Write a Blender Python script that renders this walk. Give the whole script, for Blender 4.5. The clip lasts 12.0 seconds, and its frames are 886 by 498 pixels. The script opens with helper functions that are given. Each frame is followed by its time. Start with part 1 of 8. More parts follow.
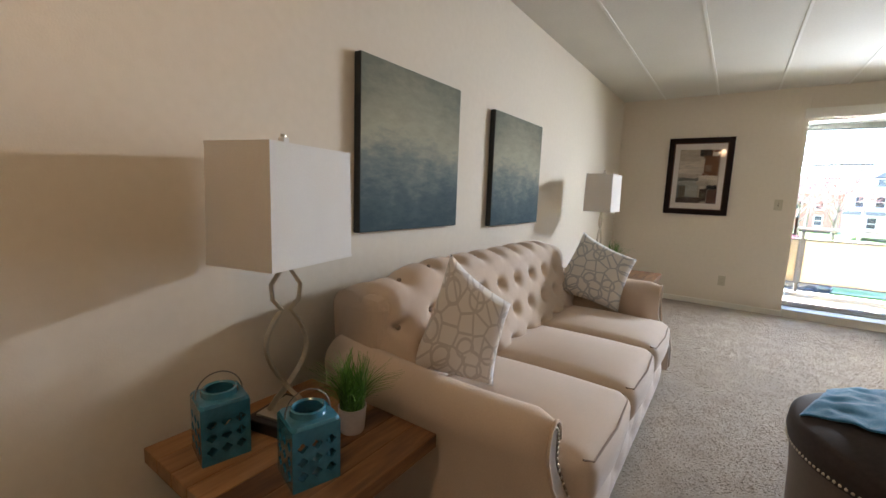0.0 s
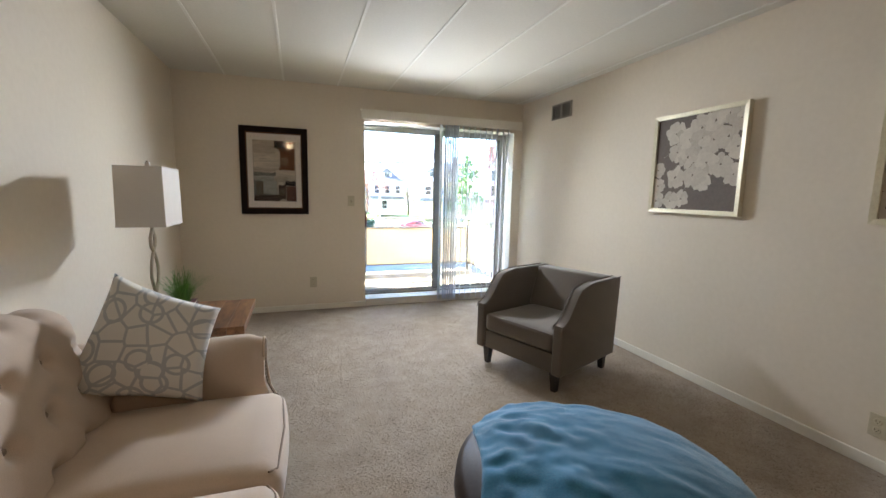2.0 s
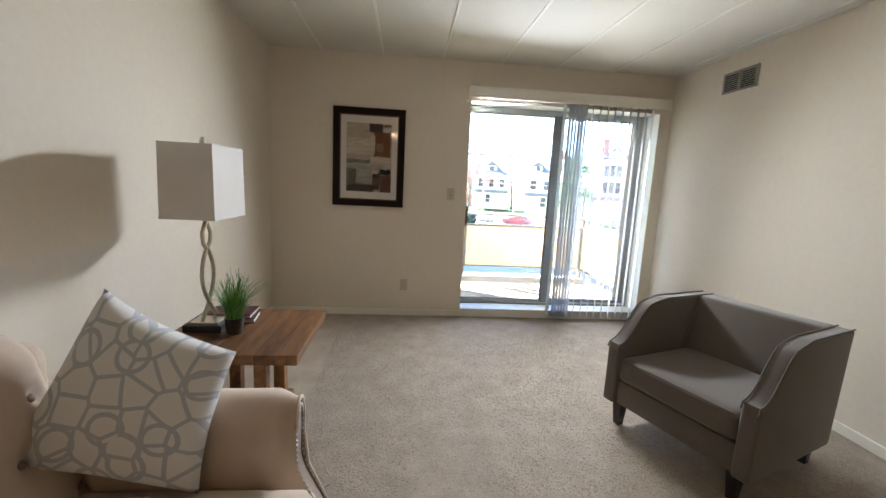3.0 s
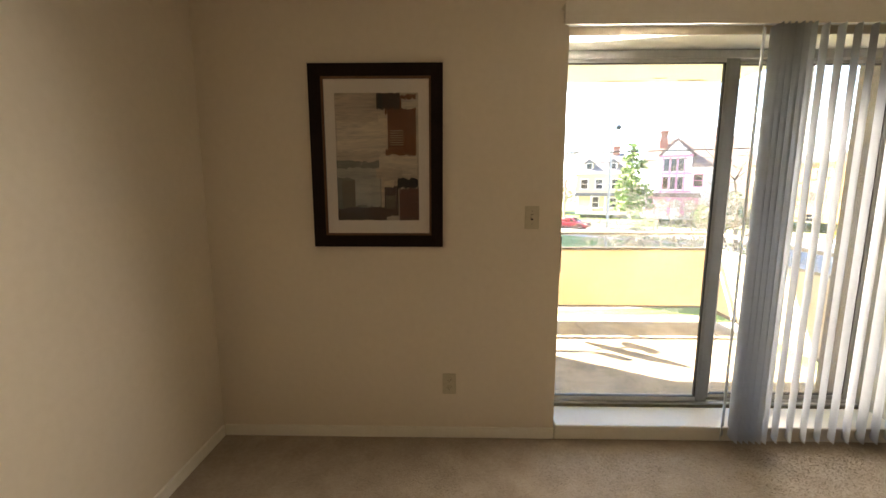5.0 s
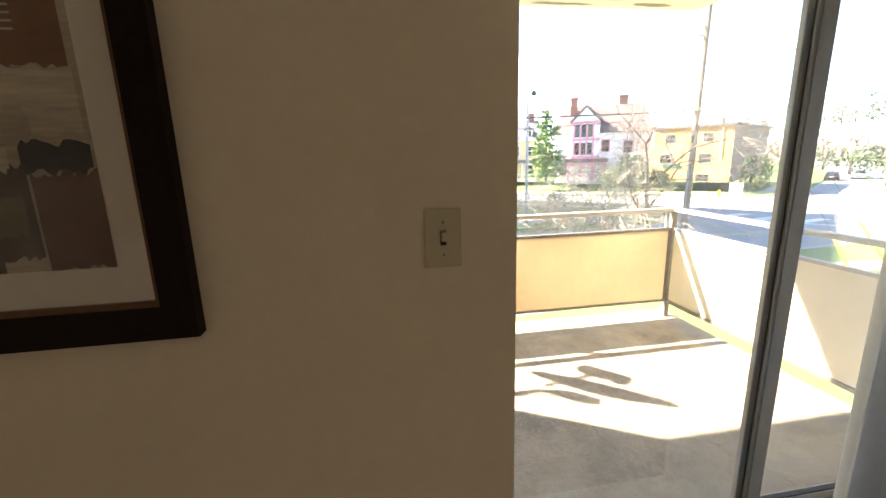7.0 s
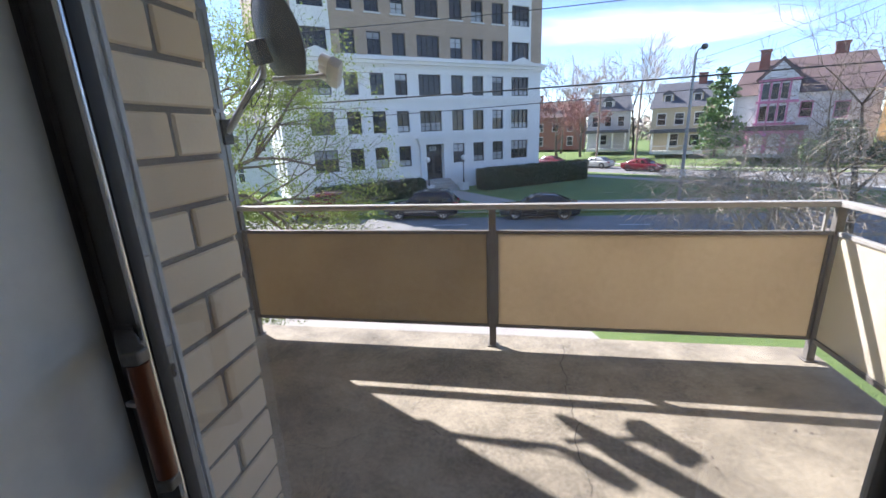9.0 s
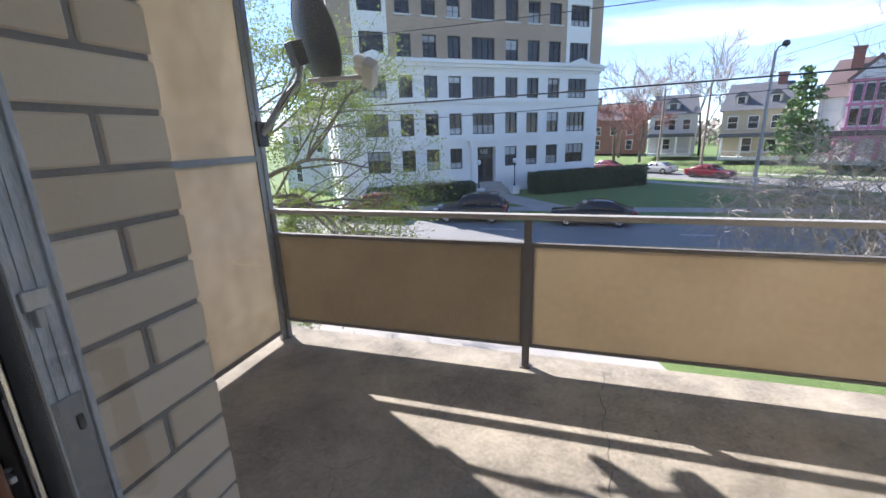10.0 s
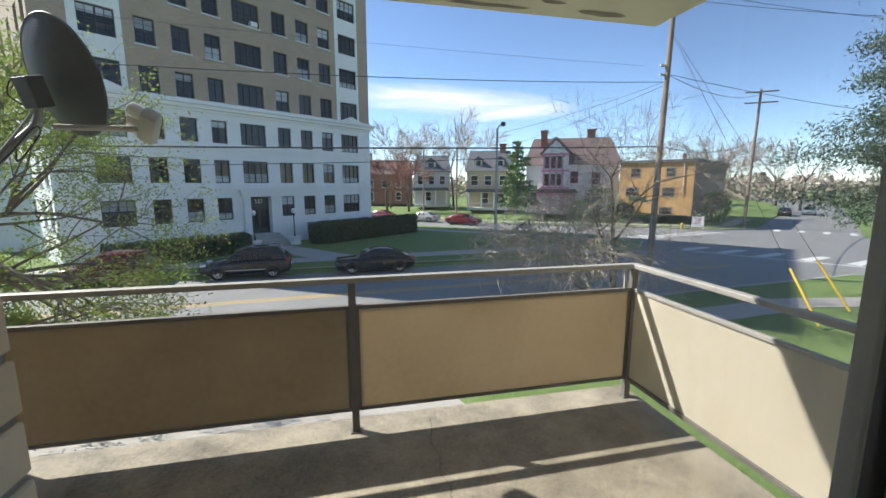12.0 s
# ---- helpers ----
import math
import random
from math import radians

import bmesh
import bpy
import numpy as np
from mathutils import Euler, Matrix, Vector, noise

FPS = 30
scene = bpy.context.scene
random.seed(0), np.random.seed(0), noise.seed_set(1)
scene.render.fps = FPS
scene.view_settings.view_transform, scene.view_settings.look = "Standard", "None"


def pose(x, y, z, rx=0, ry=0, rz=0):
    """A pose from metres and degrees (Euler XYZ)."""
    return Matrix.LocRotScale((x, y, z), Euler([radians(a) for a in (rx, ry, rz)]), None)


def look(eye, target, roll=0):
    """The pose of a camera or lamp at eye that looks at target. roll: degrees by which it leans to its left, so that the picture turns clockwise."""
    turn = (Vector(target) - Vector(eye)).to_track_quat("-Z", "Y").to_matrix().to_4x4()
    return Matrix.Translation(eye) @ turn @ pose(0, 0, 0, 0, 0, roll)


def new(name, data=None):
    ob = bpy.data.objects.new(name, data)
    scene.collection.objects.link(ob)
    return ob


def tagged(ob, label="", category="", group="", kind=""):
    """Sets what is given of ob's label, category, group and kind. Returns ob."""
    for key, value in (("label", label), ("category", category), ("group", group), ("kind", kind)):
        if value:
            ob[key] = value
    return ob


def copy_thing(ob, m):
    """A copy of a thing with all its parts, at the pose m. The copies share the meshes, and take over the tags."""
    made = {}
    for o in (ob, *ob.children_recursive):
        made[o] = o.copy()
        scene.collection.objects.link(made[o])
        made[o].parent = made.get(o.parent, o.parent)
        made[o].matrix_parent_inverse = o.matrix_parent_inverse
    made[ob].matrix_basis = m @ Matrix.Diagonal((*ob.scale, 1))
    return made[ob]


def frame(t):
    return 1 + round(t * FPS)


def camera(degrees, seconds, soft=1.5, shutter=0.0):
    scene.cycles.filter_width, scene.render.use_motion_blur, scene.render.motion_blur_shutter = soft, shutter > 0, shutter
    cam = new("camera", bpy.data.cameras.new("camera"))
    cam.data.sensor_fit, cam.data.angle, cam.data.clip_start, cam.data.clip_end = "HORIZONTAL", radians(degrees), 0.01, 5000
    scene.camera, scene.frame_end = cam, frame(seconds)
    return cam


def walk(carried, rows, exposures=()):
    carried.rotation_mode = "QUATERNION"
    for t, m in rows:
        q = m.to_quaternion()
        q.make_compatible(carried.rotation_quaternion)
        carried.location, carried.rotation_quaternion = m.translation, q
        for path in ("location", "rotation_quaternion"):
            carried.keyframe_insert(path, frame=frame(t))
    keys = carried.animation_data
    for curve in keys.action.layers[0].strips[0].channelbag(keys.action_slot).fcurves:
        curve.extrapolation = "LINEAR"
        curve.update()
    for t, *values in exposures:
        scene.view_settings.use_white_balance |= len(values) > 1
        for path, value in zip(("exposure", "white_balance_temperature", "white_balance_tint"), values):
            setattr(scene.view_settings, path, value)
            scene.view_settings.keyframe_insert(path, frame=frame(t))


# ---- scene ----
cam = camera(93.9, 12.0)
PATH = [
    (0, (1.291, -5.751, 1.216), (0.157, -4.126, 0.942), 2.1),
    (0.5, (1.151, -5.51, 1.224), (0.489, -3.645, 0.937), 0.1),
    (1, (1.111, -5.248, 1.226), (1.07, -3.271, 0.925), 0.6),
    (1.5, (1.127, -4.988, 1.272), (1.522, -3.044, 1.019), 1.3),
    (2, (1.115, -4.696, 1.303), (1.768, -2.824, 1.039), 1.2),
    (2.5, (1.168, -4.352, 1.288), (1.668, -2.441, 0.978), 1.7),
    (3, (1.244, -3.957, 1.299), (1.429, -1.99, 0.988), 2.9),
    (3.2, (1.225, -3.78, 1.305), (1.379, -1.81, 0.993), 2.5),
    (5, (1.256, -2.101, 1.356), (1.216, -0.123, 1.061), 0.0),
    (5.5, (1.309, -1.699, 1.386), (1.1, 0.282, 1.205), 1.6),
    (6, (1.31, -1.333, 1.364), (1.24, 0.658, 1.188), 0.9),
    (6.5, (1.382, -1.034, 1.365), (1.701, 0.918, 1.067), -1.9),
    (8.3, (2.056, -0.338, 1.319), (2.337, 1.555, 0.736), -1.6),
    (8.5, (2.133, -0.299, 1.315), (2.201, 1.617, 0.747), -1.8),
    (9, (2.296, -0.208, 1.325), (1.954, 1.687, 0.782), -2.3),
    (9.5, (2.339, -0.086, 1.306), (1.849, 1.775, 0.759), -3.0),
    (10, (2.369, -0.016, 1.327), (1.799, 1.828, 0.803), -1.9),
    (10.5, (2.4, -0.018, 1.385), (1.712, 1.824, 1.02), -0.6),
    (11, (2.403, -0.025, 1.4), (1.808, 1.868, 1.15), -0.1),
    (11.5, (2.326, -0.028, 1.41), (2.156, 1.951, 1.177), 0.7),
    (12, (2.146, -0.061, 1.426), (2.591, 1.863, 1.112), -0.0),
]
EXPOSURES = [(0, 4.75, 6000, 12), (1.5, 4.45, 6100, 12), (3.2, 4.4, 6050, 12), (4.8, 3.98, 8400, 17), (6.7, 3.62, 8000, 15), (8.3, 2.0, 6250, 21), (9.0, 1.48, 6050, 21), (10.5, 1.45, 6050, 21), (11.2, 1.35, 6650, 19), (11.6, 1.25, 6450, 17), (12, 0.98, 6450, 11)]
walk(cam, [(t, look(eye, target, roll)) for t, eye, target, roll in PATH], EXPOSURES)

# ---- world, sun, lamps ----
SUN_DIR = Vector((1.04, -0.614, -1.0)).normalized()      # the way the sunlight travels
world = bpy.data.worlds.new("sky")
scene.world = world
world.use_nodes = True
wn = world.node_tree.nodes
sky = wn.new("ShaderNodeTexSky")
sky.sky_type, sky.sun_disc = "NISHITA", False
sky.sun_elevation = math.asin(-SUN_DIR.z)
sky.sun_rotation = math.atan2(-SUN_DIR.x, -SUN_DIR.y)
sky.altitude, sky.air_density, sky.dust_density, sky.ozone_density = 1500, 0.85, 0.05, 2.6
world.node_tree.links.new(sky.outputs[0], wn["Background"].inputs[0])
wn["Background"].inputs[1].default_value = 0.125
sun = new("sun", bpy.data.lights.new("sun", "SUN"))
sun.data.energy, sun.data.angle, sun.data.color = 5.0, radians(0.6), (1.0, 0.95, 0.87)
sun.matrix_world = look((0, 0, 30), Vector((0, 0, 30)) + SUN_DIR)
bulb = new("ceiling_bulb", bpy.data.lights.new("ceiling_bulb", "POINT"))
bulb.data.energy, bulb.data.color, bulb.data.shadow_soft_size = 0.08, (1.0, 0.62, 0.32), 0.06
bulb.location = (0.92, -6.0, 2.30)


def skylight(name, w, h, energy, m):
    """Stands in for the sky's light in an opening of the balcony door."""
    ob = new(name, bpy.data.lights.new(name, "AREA"))
    ob.data.shape, ob.data.size, ob.data.size_y = "RECTANGLE", w, h
    ob.data.energy, ob.data.color, ob.data.spread = energy, (0.93, 0.97, 1.0), radians(125)
    ob.matrix_world = m


skylight("sky_in_door_head", 0.76, 0.07, 2.4, look((2.24, 0.045, 2.03), (1.5, -3.6, 0.3)))
skylight("sky_behind_blind", 0.58, 1.6, 1.3, look((3.31, 0.09, 1.0), (1.5, -4.5, 0.9)))


# ---- small tools ----
def box(bm, x0, x1, y0, y1, z0, z1):
    v = [bm.verts.new((x, y, z)) for x in (x0, x1) for y in (y0, y1) for z in (z0, z1)]
    for q in ((0, 1, 3, 2), (4, 6, 7, 5), (0, 4, 5, 1), (2, 3, 7, 6), (0, 2, 6, 4), (1, 5, 7, 3)):
        bm.faces.new([v[i] for i in q])
    return v


def boxes(*rows, bevel=0.0, seg=2):
    bm = bmesh.new()
    for r in rows:
        box(bm, *r)
    if bevel:
        bmesh.ops.bevel(bm, geom=bm.edges[:], offset=bevel, segments=seg, affect="EDGES", profile=0.5)
    return bm


def prism(points, depth, axis="y", bevel=0.0, seg=2, centre=False):
    """A flat outline (list of pairs) pushed along an axis."""
    bm = bmesh.new()
    o = -depth / 2 if centre else 0.0

    def at(p, k):
        return {"y": (p[0], k, p[1]), "x": (k, p[0], p[1]), "z": (p[0], p[1], k)}[axis]
    a = [bm.verts.new(at(p, o)) for p in points]
    b = [bm.verts.new(at(p, o + depth)) for p in points]
    bm.faces.new(a)
    bm.faces.new(b[::-1])
    n = len(points)
    for i in range(n):
        bm.faces.new((a[i], b[i], b[(i + 1) % n], a[(i + 1) % n]))
    bmesh.ops.recalc_face_normals(bm, faces=bm.faces[:])
    if bevel:
        bmesh.ops.bevel(bm, geom=bm.edges[:], offset=bevel, segments=seg, affect="EDGES", profile=0.5)
    return bm


def lathe(profile, n=32, bm=None, centre=(0, 0)):
    bm = bm or bmesh.new()
    rings = []
    for r, z in profile:
        if r < 1e-5:
            rings.append([bm.verts.new((centre[0], centre[1], z))])
        else:
            rings.append([bm.verts.new((centre[0] + r * math.cos(2 * math.pi * i / n), centre[1] + r * math.sin(2 * math.pi * i / n), z)) for i in range(n)])
    for a, b in zip(rings, rings[1:]):
        for i in range(n):
            j = (i + 1) % n
            q = [a[i % len(a)], a[j % len(a)], b[j % len(b)], b[i % len(b)]]
            q = list(dict.fromkeys(q))
            if len(q) > 2:
                bm.faces.new(q)
    return bm


def tube(points, radii, n=8, bm=None, flat=1.0, close=False):
    """A round bar along a line; flat squashes it along its second side."""
    bm = bm or bmesh.new()
    pts = [Vector(p) for p in points]
    if not hasattr(radii, "__len__"):
        radii = [radii] * len(pts)
    rings, side = [], None
    m = len(pts)
    for i, p in enumerate(pts):
        if close:
            d = pts[(i + 1) % m] - pts[i - 1]
        else:
            d = pts[min(i + 1, m - 1)] - pts[max(i - 1, 0)]
        d.normalize()
        if side is None:
            side = d.orthogonal().normalized()
        side = (side - d * side.dot(d)).normalized()
        up = d.cross(side)
        rings.append([bm.verts.new(p + radii[i] * (side * math.cos(2 * math.pi * k / n) + up * flat * math.sin(2 * math.pi * k / n))) for k in range(n)])
    pairs = list(zip(rings, rings[1:])) + ([(rings[-1], rings[0])] if close else [])
    for a, b in pairs:
        for k in range(n):
            bm.faces.new((a[k], a[(k + 1) % n], b[(k + 1) % n], b[k]))
    if not close and n > 2:
        bm.faces.new(rings[0][::-1])
        bm.faces.new(rings[-1])
    return bm


def sheet(nu, nv, f, bm=None):
    bm = bm or bmesh.new()
    g = [[bm.verts.new(f(i / nu, j / nv)) for j in range(nv + 1)] for i in range(nu + 1)]
    for i in range(nu):
        for j in range(nv):
            bm.faces.new((g[i][j], g[i + 1][j], g[i + 1][j + 1], g[i][j + 1]))
    return bm


def to_mesh(name, bm, material, smooth=False):
    me = bpy.data.meshes.new(name)
    bmesh.ops.recalc_face_normals(bm, faces=bm.faces[:])
    bm.to_mesh(me)
    bm.free()
    for m in (material if isinstance(material, (list, tuple)) else [material]):
        me.materials.append(m)
    if smooth:
        me.shade_smooth()
        if smooth != "all":
            me.set_sharp_from_angle(angle=radians(40))
    return me


def part(name, bm, material, parent, label="", smooth=False, at=None):
    """One mesh under a thing or a part."""
    me = bm if isinstance(bm, bpy.types.Mesh) else to_mesh(name, bm, material, smooth)
    ob = new(name, me)
    ob.parent = parent
    if at is not None:
        ob.matrix_basis = at
    return tagged(ob, label) if label else ob


def thing(name, at, label, category, group="", kind=""):
    ob = new(name)
    ob.empty_display_size = 0.1
    ob.matrix_basis = at if isinstance(at, Matrix) else pose(*at)
    return tagged(ob, label, category, group, kind)


def solid(name, bm, material, label, category, kind="", at=None, smooth=False, group=""):
    """A thing of one mesh."""
    ob = new(name, to_mesh(name, bm, material, smooth))
    if at is not None:
        ob.matrix_basis = at
    return tagged(ob, label, category, group, kind)


# ---- materials ----
def blank(name):
    m = bpy.data.materials.new(name)
    m.use_nodes = True
    m.node_tree.nodes.clear()
    return m, m.node_tree.nodes, m.node_tree.links


def put(nodes, kind, links=None, **inputs):
    n = nodes.new(kind)
    for k, v in inputs.items():
        s = n.inputs[k.replace("_", " ")]
        if isinstance(v, bpy.types.NodeSocket):
            links.new(v, s)
        else:
            s.default_value = v
    return n


def rgba(c):
    return (c[0], c[1], c[2], 1.0)


def paint(name, dark, light, rough=0.6, metal=0.0, s1=2.0, s2=40.0, bump=0.15, bs=120.0, dist=0.002, sheen=0.0, coat=0.0, stretch=(1, 1, 1), mix=0.5, island=0.0, objvar=0.0, spec=0.5, rvar=0.1):
    """A plain surface: two colours mixed by coarse and fine noise, with fine relief."""
    m, N, L = blank(name)
    tc = put(N, "ShaderNodeTexCoord")
    mp = put(N, "ShaderNodeMapping", L, Vector=tc.outputs["Object"], Scale=stretch)
    a = put(N, "ShaderNodeTexNoise", L, Vector=mp.outputs[0], Scale=s1, Detail=4.0)
    b = put(N, "ShaderNodeTexNoise", L, Vector=mp.outputs[0], Scale=s2, Detail=3.0)
    f = put(N, "ShaderNodeMix", L, Factor=mix, A=a.outputs[0], B=b.outputs[0])
    fac = f.outputs[0]
    if island or objvar:
        src = put(N, "ShaderNodeNewGeometry").outputs["Random Per Island"] if island else put(N, "ShaderNodeObjectInfo").outputs["Random"]
        f2 = put(N, "ShaderNodeMix", L, Factor=island or objvar, A=fac, B=src)
        fac = f2.outputs[0]
    r = put(N, "ShaderNodeValToRGB", L, Fac=fac)
    r.color_ramp.elements[0].position, r.color_ramp.elements[1].position = 0.3, 0.7
    r.color_ramp.elements[0].color, r.color_ramp.elements[1].color = rgba(dark), rgba(light)
    bmp = put(N, "ShaderNodeTexNoise", L, Vector=mp.outputs[0], Scale=bs, Detail=4.0)
    bn = put(N, "ShaderNodeBump", L, Height=bmp.outputs[0], Strength=bump, Distance=dist)
    rr = put(N, "ShaderNodeMapRange", L, Value=a.outputs[0], To_Min=max(0.02, rough - rvar), To_Max=min(1.0, rough + rvar))
    p = put(N, "ShaderNodeBsdfPrincipled", L, Base_Color=r.outputs[0], Roughness=rr.outputs[0], Metallic=metal, Normal=bn.outputs[0])
    p.inputs["Sheen Weight"].default_value = sheen
    p.inputs["Coat Weight"].default_value = coat
    p.inputs["Specular IOR Level"].default_value = spec
    o = put(N, "ShaderNodeOutputMaterial", L, Surface=p.outputs[0])
    return m


def glass_mat(name, tint=(1, 1, 1), gloss=1.0, veil=0.0):
    """Clear glass; veil is the share of a thin dusty layer that also stands in for glare haze."""
    m, N, L = blank(name)
    fr = put(N, "ShaderNodeFresnel", L, IOR=1.45)
    k = put(N, "ShaderNodeMath", L)
    k.operation = "MULTIPLY"
    L.new(fr.outputs[0], k.inputs[0])
    k.inputs[1].default_value = gloss
    t = put(N, "ShaderNodeBsdfTransparent", L, Color=rgba(tint))
    g = put(N, "ShaderNodeBsdfGlossy", L, Roughness=0.01)
    x = put(N, "ShaderNodeMixShader", L, Fac=k.outputs[0])
    L.new(t.outputs[0], x.inputs[1])
    L.new(g.outputs[0], x.inputs[2])
    if veil:
        tc = put(N, "ShaderNodeTexCoord")
        n1 = put(N, "ShaderNodeTexNoise", L, Vector=tc.outputs["Object"], Scale=3.0, Detail=5.0)
        mr = put(N, "ShaderNodeMapRange", L, Value=n1.outputs[0], From_Min=0.3, From_Max=0.7, To_Min=veil * 0.6, To_Max=veil * 1.4)
        d = put(N, "ShaderNodeBsdfTranslucent", L, Color=(0.8, 0.8, 0.8, 1))
        y = put(N, "ShaderNodeMixShader", L, Fac=mr.outputs[0])
        L.new(x.outputs[0], y.inputs[1])
        L.new(d.outputs[0], y.inputs[2])
        x = y
    put(N, "ShaderNodeOutputMaterial", L, Surface=x.outputs[0])
    return m


def translucent_mat(name, dark, light, share=0.5, s1=1.5, s2=25.0, rough=0.7):
    m, N, L = blank(name)
    tc = put(N, "ShaderNodeTexCoord")
    a = put(N, "ShaderNodeTexNoise", L, Vector=tc.outputs["Object"], Scale=s1, Detail=5.0)
    b = put(N, "ShaderNodeTexNoise", L, Vector=tc.outputs["Object"], Scale=s2, Detail=4.0)
    f = put(N, "ShaderNodeMix", L, Factor=0.4, A=a.outputs[0], B=b.outputs[0])
    r = put(N, "ShaderNodeValToRGB", L, Fac=f.outputs[0])
    r.color_ramp.elements[0].position, r.color_ramp.elements[1].position = 0.32, 0.62
    r.color_ramp.elements[0].color, r.color_ramp.elements[1].color = rgba(dark), rgba(light)
    bn = put(N, "ShaderNodeBump", L, Height=b.outputs[0], Strength=0.15, Distance=0.002)
    p = put(N, "ShaderNodeBsdfPrincipled", L, Base_Color=r.outputs[0], Roughness=rough, Normal=bn.outputs[0])
    t = put(N, "ShaderNodeBsdfTranslucent", L, Color=r.outputs[0])
    x = put(N, "ShaderNodeMixShader", L, Fac=share)
    L.new(p.outputs[0], x.inputs[1])
    L.new(t.outputs[0], x.inputs[2])
    put(N, "ShaderNodeOutputMaterial", L, Surface=x.outputs[0])
    return m


def glow_mat(name, col, strength):
    m, N, L = blank(name)
    e = put(N, "ShaderNodeEmission", L, Color=rgba(col), Strength=strength)
    put(N, "ShaderNodeOutputMaterial", L, Surface=e.outputs[0])
    return m


def wood_mat(name, a, b, c, scale=1.0, rough=0.45, axis=(1.5, 14, 14)):
    m, N, L = blank(name)
    tc = put(N, "ShaderNodeTexCoord")
    oi = put(N, "ShaderNodeObjectInfo")
    off = put(N, "ShaderNodeVectorMath", L)
    off.operation = "MULTIPLY_ADD"
    L.new(oi.outputs["Random"], off.inputs[0])
    off.inputs[1].default_value = (7, 5, 3)
    L.new(tc.outputs["Object"], off.inputs[2])
    mp = put(N, "ShaderNodeMapping", L, Vector=off.outputs[0], Scale=tuple(k * scale for k in axis))
    n1 = put(N, "ShaderNodeTexNoise", L, Vector=mp.outputs[0], Scale=1.6, Detail=6.0, Distortion=1.2)
    n2 = put(N, "ShaderNodeTexNoise", L, Vector=mp.outputs[0], Scale=9.0, Detail=4.0)
    f = put(N, "ShaderNodeMix", L, Factor=0.35, A=n1.outputs[0], B=n2.outputs[0])
    f2 = put(N, "ShaderNodeMix", L, Factor=0.28, A=f.outputs[0], B=oi.outputs["Random"])
    r = put(N, "ShaderNodeValToRGB", L, Fac=f2.outputs[0])
    e = r.color_ramp.elements
    e[0].position, e[1].position = 0.3, 0.72
    e[0].color, e[1].color = rgba(a), rgba(c)
    k = e.new(0.5)
    k.color = rgba(b)
    bn = put(N, "ShaderNodeBump", L, Height=n2.outputs[0], Strength=0.2, Distance=0.001)
    p = put(N, "ShaderNodeBsdfPrincipled", L, Base_Color=r.outputs[0], Roughness=rough, Normal=bn.outputs[0])
    put(N, "ShaderNodeOutputMaterial", L, Surface=p.outputs[0])
    return m


def canvas_mat(name):
    """Blue-grey abstract painting that turns ochre-grey upward, with brushed streaks."""
    m, N, L = blank(name)
    tc = put(N, "ShaderNodeTexCoord")
    mp = put(N, "ShaderNodeMapping", L, Vector=tc.outputs["Object"], Scale=(1, 4.5, 12))
    n1 = put(N, "ShaderNodeTexNoise", L, Vector=mp.outputs[0], Scale=2.0, Detail=8.0, Roughness=0.7)
    n2 = put(N, "ShaderNodeTexNoise", L, Vector=tc.outputs["Object"], Scale=4.0, Detail=5.0)
    n3 = put(N, "ShaderNodeTexNoise", L, Vector=tc.outputs["Object"], Scale=90.0, Detail=2.0)
    s = put(N, "ShaderNodeSeparateXYZ", L, Vector=tc.outputs["Object"])
    h = put(N, "ShaderNodeMapRange", L, Value=s.outputs[2], From_Min=0.0, From_Max=0.72)
    # the glow fades to dark green towards the sides of the upper part
    side = put(N, "ShaderNodeMapRange", L, Value=s.outputs[1], From_Min=0.0, From_Max=0.72, To_Min=-1.0, To_Max=1.0)
    sq = put(N, "ShaderNodeMath", L)
    sq.operation = "MULTIPLY"
    L.new(side.outputs[0], sq.inputs[0])
    L.new(side.outputs[0], sq.inputs[1])
    up = put(N, "ShaderNodeMapRange", L, Value=h.outputs[0], From_Min=0.4, From_Max=0.8, To_Min=0.0, To_Max=0.22)
    edge = put(N, "ShaderNodeMath", L)
    edge.operation = "MULTIPLY_ADD"
    L.new(sq.outputs[0], edge.inputs[0])
    L.new(up.outputs[0], edge.inputs[1])
    L.new(h.outputs[0], edge.inputs[2])
    f = put(N, "ShaderNodeMix", L, Factor=0.34, A=edge.outputs[0], B=n1.outputs[0])
    f2 = put(N, "ShaderNodeMix", L, Factor=0.18, A=f.outputs[0], B=n2.outputs[0])
    r = put(N, "ShaderNodeValToRGB", L, Fac=f2.outputs[0])
    e = r.color_ramp.elements
    e[0].position, e[0].color = 0.24, (0.055, 0.085, 0.100, 1)
    e[1].position, e[1].color = 0.82, (0.175, 0.180, 0.140, 1)
    for p_, c in ((0.36, (0.095, 0.130, 0.140, 1)), (0.46, (0.20, 0.225, 0.205, 1)), (0.56, (0.37, 0.355, 0.265, 1)), (0.70, (0.27, 0.265, 0.20, 1))):
        k = e.new(p_)
        k.color = c
    bn = put(N, "ShaderNodeBump", L, Height=n1.outputs[0], Strength=0.35, Distance=0.002)
    bn2 = put(N, "ShaderNodeBump", L, Height=n3.outputs[0], Strength=0.2, Distance=0.001, Normal=bn.outputs[0])
    p = put(N, "ShaderNodeBsdfPrincipled", L, Base_Color=r.outputs[0], Roughness=0.8, Normal=bn2.outputs[0])
    p.inputs["Specular IOR Level"].default_value = 0.12
    put(N, "ShaderNodeOutputMaterial", L, Surface=p.outputs[0])
    return m


